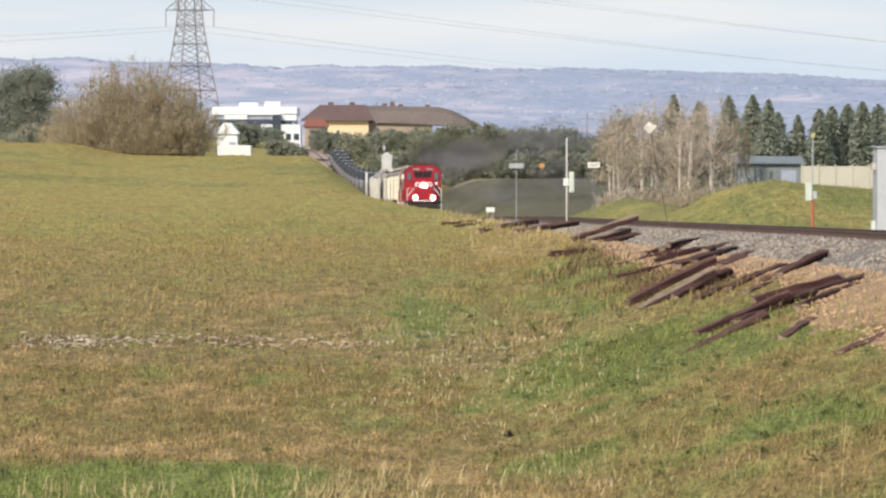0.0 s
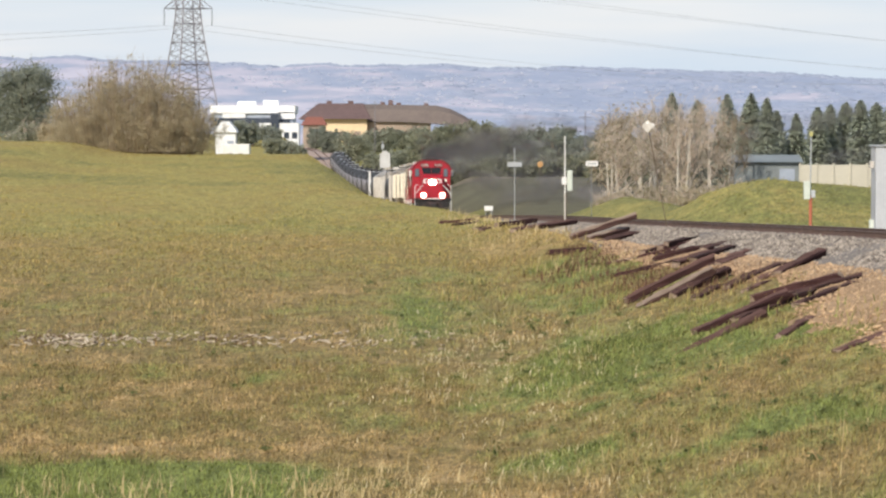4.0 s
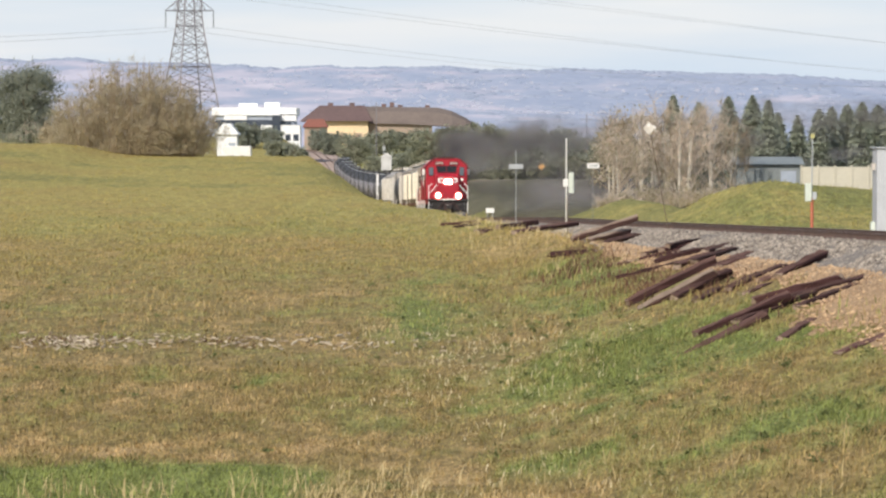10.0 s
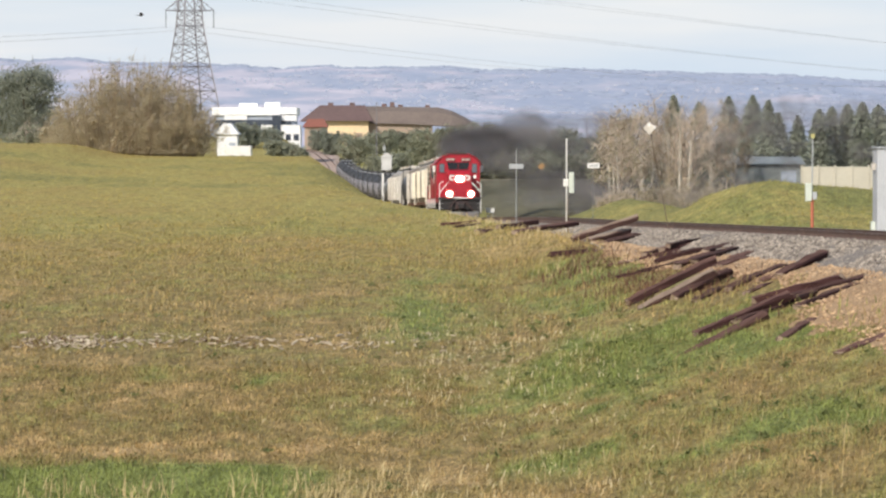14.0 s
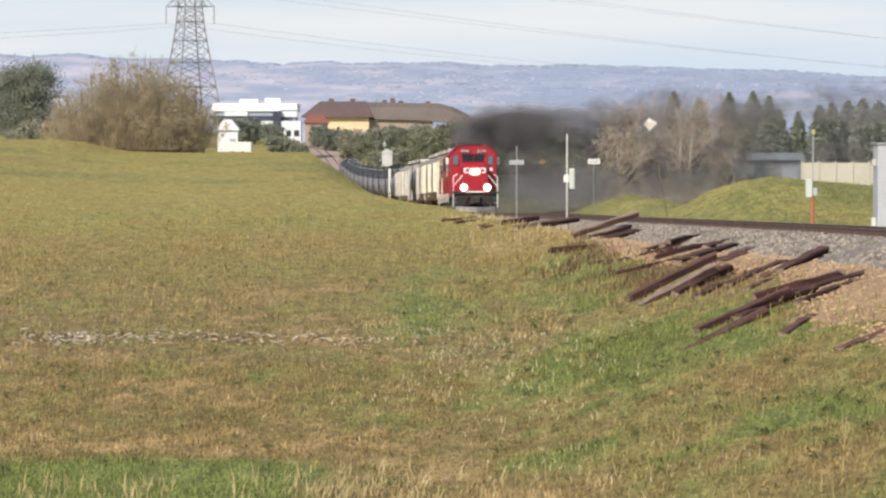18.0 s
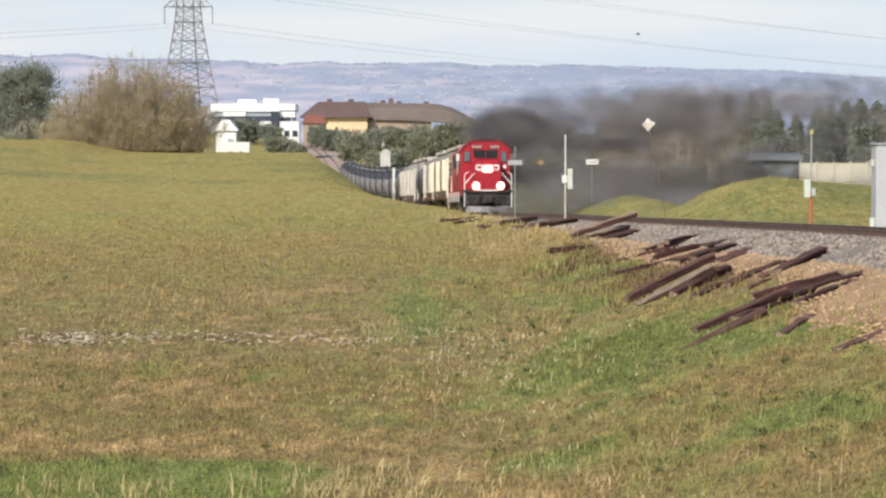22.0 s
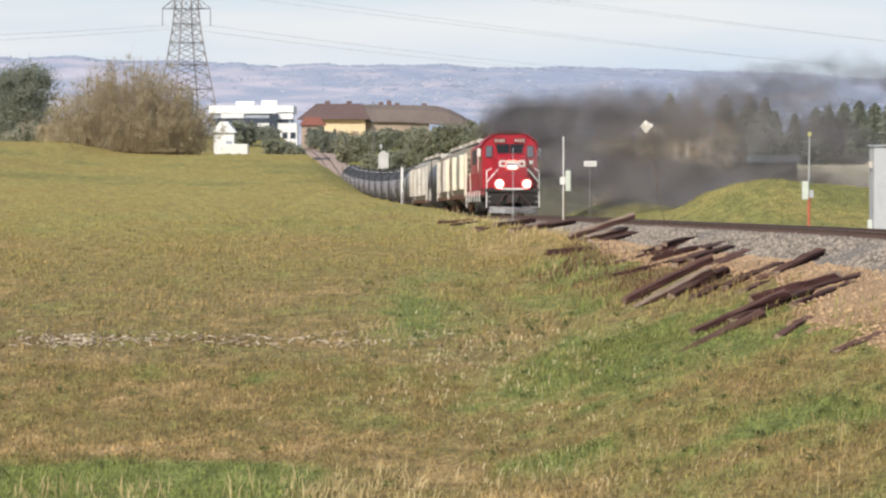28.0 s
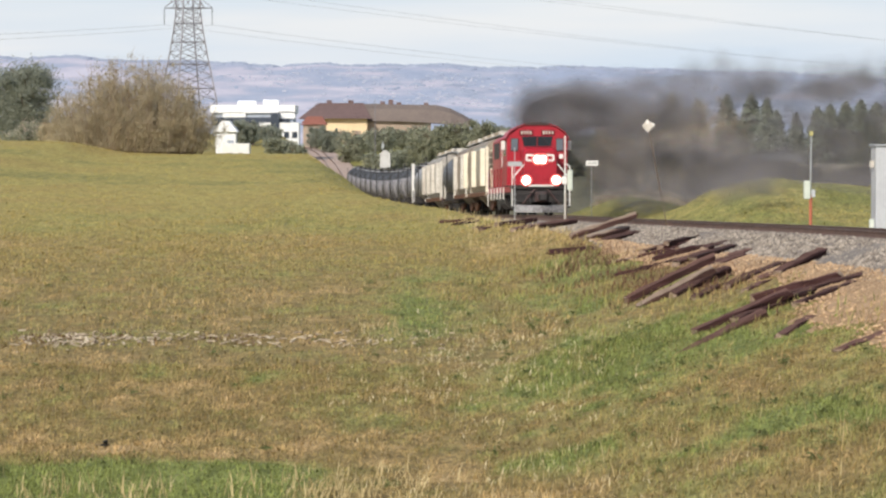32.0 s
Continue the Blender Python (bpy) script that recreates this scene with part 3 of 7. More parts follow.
gx = steps([(-3000, 300), (-900, 60), (-300, 15), (-90, 3), (-45, 0.8), (40, 2.5), (90, 15), (300, 60), (900, 300), (3000, 1)])
gy = steps([(-900, 150), (-150, 20), (0, 4), (36, 0.7), (110, 1.2), (240, 2.5), (360, 6), (640, 20), (1200, 80), (2400, 250), (4900, 1)])
XX, YY = np.meshgrid(gx, gy)
GV = np.stack([XX.ravel(), YY.ravel(), ground_z(XX, YY).ravel()], 1)
nx = len(gx)
gi = (np.arange(len(gy) - 1)[:, None] * nx + np.arange(nx - 1)[None]).ravel()
GFACES = np.stack([gi, gi + 1, gi + nx + 1, gi + nx], 1)
ground = new("ground", raw_mesh("ground", GV, GFACES, "ground", lushness(GV[:, 0], GV[:, 1])))
ground.data.polygons.foreach_set("use_smooth", [True] * len(ground.data.polygons))
tagged(ground, "dry grassy meadow rising to a low hill beside the track", "ground", kind="structure")


# ---- far hills, a backdrop ----
def hill_material():
    m = bpy.data.materials.new("far hills with painted haze")
    m.use_nodes = True
    n, l = m.node_tree.nodes, m.node_tree.links
    p = n["Principled BSDF"]
    p.inputs["Roughness"].default_value = 1
    tc, mp = n.new("ShaderNodeTexCoord"), n.new("ShaderNodeMapping")
    mp.inputs["Scale"].default_value = (1 / 90, 1 / 420, 1 / 13)
    l.new(tc.outputs["Object"], mp.inputs["Vector"])
    a, b = n.new("ShaderNodeTexNoise"), n.new("ShaderNodeTexNoise")
    a.inputs["Scale"].default_value, a.inputs["Detail"].default_value = 1.0, 5
    b.inputs["Scale"].default_value, b.inputs["Detail"].default_value = 6.0, 6
    l.new(mp.outputs["Vector"], a.inputs["Vector"])
    l.new(mp.outputs["Vector"], b.inputs["Vector"])
    spl, side = n.new("ShaderNodeSeparateXYZ"), n.new("ShaderNodeMapRange")     # fields on one side, woods on the other
    l.new(tc.outputs["Object"], spl.inputs["Vector"])
    l.new(spl.outputs["X"], side.inputs["Value"])
    side.inputs["From Min"].default_value, side.inputs["From Max"].default_value = -260, 260
    side.inputs["To Min"].default_value, side.inputs["To Max"].default_value = 0.11, -0.06
    shift = n.new("ShaderNodeMath")
    l.new(a.outputs["Fac"], shift.inputs[0])
    l.new(side.outputs["Result"], shift.inputs[1])
    r1, r2 = n.new("ShaderNodeValToRGB"), n.new("ShaderNodeValToRGB")
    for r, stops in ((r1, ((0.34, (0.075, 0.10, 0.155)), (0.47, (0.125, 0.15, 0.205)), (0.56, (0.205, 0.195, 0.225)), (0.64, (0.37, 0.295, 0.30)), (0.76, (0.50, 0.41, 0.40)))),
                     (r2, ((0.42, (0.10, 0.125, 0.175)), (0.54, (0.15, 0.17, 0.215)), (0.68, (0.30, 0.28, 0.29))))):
        while len(r.color_ramp.elements) < len(stops):
            r.color_ramp.elements.new(0.5)
        for e, (at, col) in zip(r.color_ramp.elements, stops):
            e.position, e.color = at, (*col, 1)
    l.new(shift.outputs[0], r1.inputs["Fac"])
    l.new(b.outputs["Fac"], r2.inputs["Fac"])
    mx = n.new("ShaderNodeMix")
    mx.data_type = "RGBA"
    mx.inputs["Factor"].default_value = 0.38
    l.new(r1.outputs["Color"], mx.inputs["A"])
    l.new(r2.outputs["Color"], mx.inputs["B"])
    l.new(mx.outputs["Result"], p.inputs["Base Color"])
    # distance haze is painted in: bluish base colours plus this even blue glow
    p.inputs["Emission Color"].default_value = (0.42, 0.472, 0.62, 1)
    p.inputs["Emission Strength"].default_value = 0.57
    return m


def far_hills():
    xs = np.arange(-1500, 1500.1, 12)
    ys = np.array([2400, 2700, 3000, 3300, 3600, 3900, 4150, 4350, 4500, 4650, 4750, 4850], float)
    up = np.array([0, 0.10, 0.18, 0.27, 0.38, 0.50, 0.63, 0.77, 0.89, 0.97, 1.0, 0.9])
    X, Y = np.meshgrid(xs, ys)
    crest = 118.5 - X * np.where(X > 0, 0.036, 0.014) + 8 * (grain(X, 0 * X, 230, 21) - 0.5) + 5 * (grain(X, 0 * X, 60, 22) - 0.5) + 2.5 * grain(X, 0 * X, 14, 23)
    Z = 6 + up[:, None] * crest + up[:, None] * (1 - up[:, None]) * 60 * (grain(X, Y, 300, 24) - 0.5)
    V = np.stack([X.ravel(), Y.ravel(), Z.ravel()], 1)
    n = len(xs)
    i = (np.arange(len(ys) - 1)[:, None] * n + np.arange(n - 1)[None]).ravel()
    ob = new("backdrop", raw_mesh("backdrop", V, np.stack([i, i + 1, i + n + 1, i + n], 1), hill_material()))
    ob.data.polygons.foreach_set("use_smooth", [True] * len(ob.data.polygons))
    tagged(ob, "hazy blue hills with fields and suburbs on the horizon", "hills", kind="structure")
    rng = np.random.default_rng(5)

    def height(x, y):
        k = min(int(np.searchsorted(ys, y)), len(ys) - 1) - 1
        f = (y - ys[k]) / (ys[k + 1] - ys[k])
        return float(np.interp(x, xs, Z[k] * (1 - f) + Z[k + 1] * f))

    V, Fs = [], []
    for _ in range(2600):
        crown = rng.random() < 0.30
        x = rng.uniform(-680, 680)
        y = 4720 + rng.normal(0, 18) if crown else rng.uniform(3000, 4700)
        dense = 0.5 * float(grain(x, y / 2.5, 90, 25)) + 0.5 * float(grain(x, y / 2.5, 34, 26)) + 0.16 * float(np.clip(x / 260, -1, 1))
        if dense < (0.12 if crown else 0.55):
            continue
        z, w, h = height(x, y), rng.uniform(3, 15), rng.uniform(1.2, 4.2) * (1.0 if crown else 0.6)
        k = len(V)
        for ring, up_ in ((1.0, -0.3), (0.85, 0.55)):
            V += [(x + w * ring * c * rng.uniform(0.8, 1.15), y + w * ring * e, z + h * up_ * rng.uniform(0.8, 1.2)) for c, e in ((1, 0), (0.3, 0.9), (-0.8, 0.6), (-0.8, -0.6), (0.3, -0.9))]
        V.append((x + rng.uniform(-0.3, 0.3) * w, y, z + h))
        for j in range(5):
            q = (j + 1) % 5
            Fs += [(k + j, k + q, k + 5 + q), (k + j, k + 5 + q, k + 5 + j), (k + 5 + j, k + 5 + q, k + 10)]
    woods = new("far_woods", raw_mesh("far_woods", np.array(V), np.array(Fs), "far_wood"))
    tagged(woods, "hazy blue clumps of trees on the far hillside", "trees", kind="stuff")
    bm = B()
    towns = ((-60, 4250, 90, 130), (10, 4330, 60, 90), (-230, 4350, 70, 90), (150, 3550, 48, 26), (330, 4150, 90, 60), (-30, 3800, 60, 90))
    for _ in range(430):
        cx, cy, wx, wy = towns[rng.integers(0, 6)]
        x, y = rng.normal(cx, wx), min(4700.0, rng.normal(cy, wy))
        if rng.random() < 0.18:
            x, y = rng.uniform(-600, 600), rng.uniform(3200, 4650)
        box(bm, (x, y, height(x, y) + 1.5), (rng.uniform(1.5, 6), 6, rng.uniform(1.0, 2.8)))
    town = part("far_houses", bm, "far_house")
    tagged(town, "pale specks of far suburban houses on the hillside", "houses", kind="stuff")


far_hills()


# ---- track ----
def track_frame(y):
    """Rail-top place and heading of the centre line at y."""
    a, b = float(track_x(y - 0.5)), float(track_x(y + 0.5))
    za, zb = float(rail_z(y - 0.5)), float(rail_z(y + 0.5))
    return Vector(((a + b) / 2, y, (za + zb) / 2)), Vector((b - a, 1, zb - za)).normalized()


def ribbon(bm, profile, y0, y1, step, wobble=None):
    """Sweep a cross-section (offset to the right, height over the rail top) along the line."""
    rings = []
    for y in np.arange(y0, y1 + 0.01, step):
        p, d = track_frame(float(y))
        side = Vector((d.y, -d.x, 0)).normalized()
        rings.append([p + side * (o + (wobble(y, i) if wobble else 0)) + Vector((0, 0, h)) for i, (o, h) in enumerate(profile)])
    loft(bm, rings)
    return bm


def shoulder(y, i):
    return 0.35 * (float(grain(y, i * 7.0, 2.2, 31)) - 0.5) if i in (0, 1, 4, 5) else 0.0


ballast = part("ballast", ribbon(B(), [(-3.6, -0.80), (-1.75, -0.22), (-0.4, -0.20), (0.4, -0.20), (1.75, -0.22), (3.6, -0.80), (0, -1.4)], 10, 480, 1.5, shoulder), "ballast")
tagged(ballast, "grey crushed-stone ballast bed under the rails", "ballast", kind="structure")
far_bed = part("dirt_trackbed", ribbon(B(), [(-7.5, -0.9), (-5.5, -0.25), (-1.75, -0.21), (1.75, -0.21), (4.5, -0.5), (6, -1.0), (0, -1.8)], 480, 1100, 5, shoulder), "dirt_bank")
tagged(far_bed, "bare pinkish dirt bed of the far track", "ground", kind="structure")
track = thing("railway_track", (0, 0, 0), "single railway track with dark rusty rails on ties", "railway track")
for side in (-0.755, 0.755):
    prof = [(-0.07, -0.18), (0.07, -0.18), (0.07, -0.165), (0.012, -0.14), (0.012, -0.045), (0.037, -0.03), (0.037, 0), (-0.037, 0), (-0.037, -0.03), (-0.012, -0.045), (-0.012, -0.14), (-0.07, -0.165)]
    part("rail", ribbon(B(), [(o + side, h) for o, h in prof], 10, 1100, 3.0), "rail", track)
    part("rail_head", ribbon(B(), [(side - 0.034, 0.0), (side + 0.034, 0.0), (side + 0.034, 0.003), (side - 0.034, 0.003)], 10, 1100, 3.0), "rail_head", track, "polished running surface")


def gravel_edge(y):
    """How far the spilled gravel reaches from the centre line."""
    return np.clip(6.8 - (y - 62) * 0.055, 3.6, 7.0) - 1.1 * np.exp(-((y - 79) / 8) ** 2)


def heap_strip(name, inner, outer, y0, y1, mat, label, lift, wob, seed):
    ys = np.arange(y0, y1, 0.6)
    us = np.linspace(0, 1, 9)
    edge = inner + 0 * ys
    far = outer(ys) + wob * (grain(ys, 0 * ys, 2.0, seed) - 0.5) + 0.5 * wob * (grain(ys, 0 * ys, 0.7, seed + 1) - 0.5)
    D = edge[:, None] + (far - edge)[:, None] * us[None]
    Y = np.repeat(ys[:, None], 9, 1)
    X = track_x(Y) - D
    Z = ground_z(X, Y) + lift * np.sin(np.pi * (0.15 + 0.85 * us))[None] - 0.03 * (us == 1)[None]
    V = np.stack([X.ravel(), Y.ravel(), Z.ravel()], 1)
    i = (np.arange(len(ys) - 1)[:, None] * 9 + np.arange(8)[None]).ravel()
    ob = new(name, raw_mesh(name, V, np.stack([i, i + 9, i + 10, i + 1], 1), mat))
    return tagged(ob, label, "gravel", kind="structure")


heap_strip("gravel_shoulder", 3.2, gravel_edge, 44, 118, "gravel", "tan gravel spilled down the side of the track bed", 0.05, 1.6, 33)


def stones(name, n, y0, y1, d0, d1, r, mat, label, on_ballast, seed):
    rng = np.random.default_rng(seed)
    y = rng.uniform(y0, y1, n)
    d = rng.uniform(0, 1, n) * (d1 - d0) + d0
    if not on_ballast:
        d = 3.3 + rng.uniform(0, 1, n) ** 1.2 * (gravel_edge(y) + 0.5 * (grain(y, 0 * y, 2.0, 33) - 0.5) - 3.3)
    x = track_x(y) - d
    bed = rail_z(y) + np.where(np.abs(d) < 1.75, -0.21, -0.22 - (np.abs(d) - 1.75) * 0.313)
    z = np.maximum(ground_z(x, y), bed) if on_ballast else ground_z(x, y) + 0.04
    size = r * rng.uniform(0.5, 1.5, n)
    base = np.array([(1, 0, -.2), (0, 1, -.2), (-1, 0, -.2), (0, -1, -.2), (.3, .2, .8), (-.1, -.1, -.8)], float)
    F8 = np.array([(0, 1, 4), (1, 2, 4), (2, 3, 4), (3, 0, 4), (1, 0, 5), (2, 1, 5), (3, 2, 5), (0, 3, 5)])
    jit = base[None] * rng.uniform(0.6, 1.3, (n, 6, 1)) + rng.normal(0, 0.15, (n, 6, 3))
    a = rng.uniform(0, 6.28, n)
    c, s = np.cos(a)[:, None], np.sin(a)[:, None]
    q = np.stack([jit[..., 0] * c - jit[..., 1] * s, jit[..., 0] * s + jit[..., 1] * c, jit[..., 2] * 0.75], -1) * size[:, None, None]
    V = (q + np.stack([x, y, z], 1)[:, None]).reshape(-1, 3)
    Fs = (F8[None] + 6 * np.arange(n)[:, None, None]).reshape(-1, 3)
    ob = new(name, raw_mesh(name, V, Fs, mat))
    return tagged(ob, label, "stones", kind="stuff")


stones("ballast_stones", 30000, 58, 140, 0.85, 4.2, 0.066, "stone", "loose grey ballast stones beside the rail", True, 41)
stones("gravel_stones", 9000, 48, 112, 3.3, 7.0, 0.045, "tan_stone", "loose tan gravel stones among the ties", False, 42)


# ---- cross ties ----
def tie_mesh(length, seed, bleached):
    rng = random.Random(seed)
    bm = B()
    w, h = 0.23, 0.18
    rings = []
    for k in range(7):
        u = k / 6 - 0.5
        j = [rng.uniform(-0.026, 0.022) for _ in range(8)]
        c = 0.022
        h = 0.18 - (0.05 * rng.random() if k in (0, 6) else 0.0)
        rings.append([(u * length, -w / 2 + c + j[0], -h / 2), (u * length, w / 2 - c + j[1], -h / 2), (u * length, w / 2 + j[2], -h / 2 + c), (u * length, w / 2 + j[3], h / 2 - c),
                      (u * length, w / 2 - c + j[4], h / 2 + j[4]), (u * length, -w / 2 + c + j[5], h / 2 + j[5]), (u * length, -w / 2 + j[6], h / 2 - c), (u * length, -w / 2 + j[7], -h / 2 + c)])
    for e, sgn in ((0, -1), (6, 1)):          # split, broken ends
        rings[e] = [(x + sgn * rng.uniform(-0.10, 0.05), y, z) for x, y, z in rings[e]]
    loft(bm, rings)
    bm.normal_update()
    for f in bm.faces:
        # lighter tops and ends paint in the sunlight; some tops are bleached too
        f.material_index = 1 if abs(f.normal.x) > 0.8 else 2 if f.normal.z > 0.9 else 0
    return mesh_of("loose_tie", bm, ["tie_lit" if bleached else "tie", "tie_end", "tie_grey" if bleached else "tie_lit"])


TIE_COUNT = [0]


def loose_tie(x, y, z, yaw, tilt, length, bleached=0):
    TIE_COUNT[0] += 1
    k = TIE_COUNT[0]
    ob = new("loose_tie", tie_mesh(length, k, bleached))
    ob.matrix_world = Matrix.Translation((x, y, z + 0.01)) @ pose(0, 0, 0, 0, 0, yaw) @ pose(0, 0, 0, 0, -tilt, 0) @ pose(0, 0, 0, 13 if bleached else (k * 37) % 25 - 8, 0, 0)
    label = "sun-bleached old wooden railway tie lying on the embankment" if bleached else "dark creosoted old wooden railway tie lying on the embankment"
    tagged(ob, label, "railway tie", "old ties beside the track")


loose_tie(6.42, 70.12, 2.47, 27.1, 18.5, 2.60, 0)
loose_tie(8.29, 72.20, 2.91, -5.6, 14.4, 1.98, 0)
loose_tie(7.84, 72.60, 2.92, -9.5, 15.1, 2.07, 0)
loose_tie(5.79, 68.05, 2.10, 35.1, 20.3, 2.60, 1)
loose_tie(7.08, 65.53, 2.38, 63.4, 9.9, 1.77, 0)
loose_tie(8.67, 79.50, 3.22, 57.5, 10.8, 2.60, 0)
loose_tie(7.65, 80.13, 2.87, 51.6, 11.4, 2.60, 0)
loose_tie(5.77, 82.94, 2.69, 6.2, 25.5, 2.60, 0)
loose_tie(5.75, 80.81, 2.53, 37.1, 20.5, 2.60, 1)
loose_tie(6.39, 81.16, 2.66, 52.0, 13.8, 2.60, 0)
loose_tie(6.42, 79.27, 2.48, 63.9, 8.1, 1.80, 0)
loose_tie(7.40, 99.71, 3.08, 48.3, 3.9, 2.60, 0)
loose_tie(7.09, 96.32, 2.96, -33.9, 10.2, 1.98, 0)
loose_tie(6.93, 100.10, 2.98, 46.2, 7.5, 2.60, 0)
loose_tie(7.44, 99.94, 3.18, 58.1, 3.5, 2.60, 0)
loose_tie(5.57, 98.91, 2.57, -61.6, 6.1, 1.99, 1)
loose_tie(8.45, 94.45, 3.17, 70.1, 1.6, 2.60, 0)
loose_tie(8.01, 88.42, 3.10, 60.6, 5.7, 1.41, 0)
loose_tie(7.75, 87.00, 3.00, 57.0, 7.2, 1.93, 0)
loose_tie(7.66, 59.80, 2.40, 34.5, 13.8, 1.20, 0)
loose_tie(5.56, 93.75, 2.45, -44.1, 11.9, 1.52, 0)
loose_tie(6.37, 92.64, 2.71, -22.8, 15.4, 1.20, 0)
loose_tie(4.29, 107.94, 2.62, -56.2, 4.3, 2.60, 0)
loose_tie(5.55, 112.53, 3.32, 20.7, 16.4, 2.60, 1)
loose_tie(5.66, 112.34, 3.07, 54.5, 6.9, 2.60, 1)
loose_tie(8.10, 138.55, 2.66, 61.6, 4.0, 2.60, 1)
loose_tie(7.49, 123.65, 2.78, 62.3, 4.3, 2.60, 0)
loose_tie(5.96, 111.03, 2.96, 55.7, 6.3, 2.60, 1)
loose_tie(3.54, 125.25, 2.96, 47.2, 4.6, 2.60, 0)
loose_tie(2.08, 134.25, 2.80, 53.7, 4.0, 2.60, 0)
loose_tie(2.42, 131.85, 2.79, 44.5, 3.5, 2.60, 0)
loose_tie(0.73, 143.51, 2.79, -42.4, 4.1, 2.17, 0)
loose_tie(0.98, 139.55, 2.75, -44.6, 5.7, 1.69, 0)
loose_tie(7.14, 171.05, 2.09, 25.0, 5.3, 2.60, 0)
loose_tie(4.27, 122.98, 3.15, 53.1, 3.6, 2.60, 0)
loose_tie(2.97, 131.34, 3.01, 51.1, 3.4, 2.60, 0)
loose_tie(6.55, 145.30, 2.44, 58.6, 4.3, 2.60, 0)

loose_tie(6.76, 94.74, 2.93, 0.0, 14.5, 1.43, 0)
loose_tie(7.64, 96.06, 3.03, 41.4, 5.4, 2.15, 0)
loose_tie(7.48, 90.54, 3.08, 58.1, 6.4, 2.57, 0)
loose_tie(7.45, 87.08, 2.96, 35.0, 10.7, 1.59, 0)
loose_tie(6.46, 98.23, 2.83, 4.5, 13.4, 1.23, 0)
loose_tie(6.93, 90.28, 2.96, 56.0, 7.5, 2.12, 0)
loose_tie(7.53, 80.66, 2.82, 53.7, 11.5, 1.37, 0)
loose_tie(7.96, 94.45, 3.17, 65.1, 3.4, 2.60, 0)
loose_tie(7.42, 77.34, 2.70, 63.4, 8.0, 1.49, 0)
loose_tie(7.14, 70.46, 2.59, 42.3, 13.3, 2.60, 0)
loose_tie(8.23, 70.36, 2.84, 54.5, 8.5, 2.58, 0)
loose_tie(8.27, 79.37, 2.99, 45.4, 11.0, 1.89, 0)


# ---- trackside posts and signs ----
def post(bm, height, r=0.03, lean=(0, 0)):
    return rod(bm, (0, 0, -0.4), (lean[0], lean[1], height), r, r, 8)


def white_sign_post():
    t = thing("trackside_sign", (3.31, 150.00, 2.29), "thin grey post with a blank weathered plate", "sign")
    part("post", post(B(), 3.73, 0.018), "galv", t)
    part("plate", box(B(), (0, -0.05, 2.98), (0.66, 0.02, 0.22), 0.004), "galv", t, "weathered grey plate")


def box_post():
    t = thing("signal_post", (4.79, 128.00, 2.64), "white metal post with a pale equipment box", "signal post")
    h = 3.80
    part("post", rod(B(), (0, 0, h * 0.42), (0, 0, h), 0.028, 0.028, 10), "white", t)
    part("lower_post", rod(B(), (0, 0, -0.4), (0, 0, h * 0.42), 0.032, 0.032, 10), "dirty_white", t)
    # added dark rod paints in the shaded right side of the lower post
    part("shade_rod", rod(B(), (0.045, 0.01, -0.4), (0.045, 0.01, h * 0.42), 0.022, 0.022, 8), "bark", t, "dark rod standing for the shaded right side of the post")
    cab = part("equipment_box", box(B(), (0.19, 0, 2.10), (0.20, 0.34, 0.80), 0.015), "box", t, "pale green-grey box")
    part("door", box(B(), (0.19, -0.18, 2.10), (0.16, 0.012, 0.70), 0.004), "box", cab)
    part("bracket", box(B(), (-0.03, -0.07, 2.10), (0.20, 0.05, 0.30), 0.01), "white", t)
    part("cap", rod(B(), (0, 0, h), (0, 0, h + 0.03), 0.035, 0.02, 10), "white", t)


def plate_sign():
    t = thing("plate_sign", (6.37, 140.00, 2.41), "small white name plate on a thin dark post", "sign")
    h = 2.94
    part("post", post(B(), h, 0.010), "shed", t)
    p = part("plate", box(B(), (0.02, -0.04, h), (0.52, 0.015, 0.22), 0.004), "white", t, "white plate")
    for k in range(4):
        part("letter_bar", box(B(), (-0.13 + 0.1 * k, -0.052, h), (0.055, 0.004, 0.085)), "shed", p)


def diamond_sign():
    t = thing("diamond_sign", (7.84, 112.00, 2.85), "leaning thin post with a pale diamond plate", "sign")
    h = 3.90
    part("post", post(B(), h + 0.1, 0.015, (-0.83, 0)), "bark", t)
    bm = B()
    box(bm, (0, 0, 0), (0.34, 0.014, 0.32), 0.003)
    p = part("plate", bm, "dirty_white", t, "pale diamond-shaped plate")
    p.matrix_local = pose(-0.83, -0.03, h, 0, 45, -38)
    q = part("bright_face", box(B(), (0, 0, 0), (0.30, 0.01, 0.10), 0.002), "white", t)
    q.matrix_local = pose(-0.74, -0.06, h + 0.08, 0, 24, 0)


def marker_post():
    t = thing("marker_post", (12.53, 112.00, 2.84), "white and orange marker post with a meter box", "marker post")
    h = 3.55
    part("post", rod(B(), (0.04, 0, h * 0.3), (0.07, 0, h), 0.025, 0.025, 8), "galv", t)
    part("base_post", rod(B(), (0, 0, -0.4), (0, 0, 0.35), 0.06, 0.06, 10), "white", t)
    part("sleeve", rod(B(), (0.06, 0.02, 0.2), (0.06, 0.02, h * 0.44), 0.055, 0.055, 10), "orange", t, "faded orange sleeve")
    part("meter_box", box(B(), (-0.07, 0, 1.73), (0.22, 0.2, 0.62), 0.015), "box", t, "pale box")
    part("side_box", box(B(), (0.14, 0, 1.61), (0.14, 0.14, 0.26), 0.012), "cabinet", t)
    part("disc", box(B(), (0.07, -0.03, h + 0.10), (0.12, 0.015, 0.15), 0.004), "yellow", t, "yellow tag")


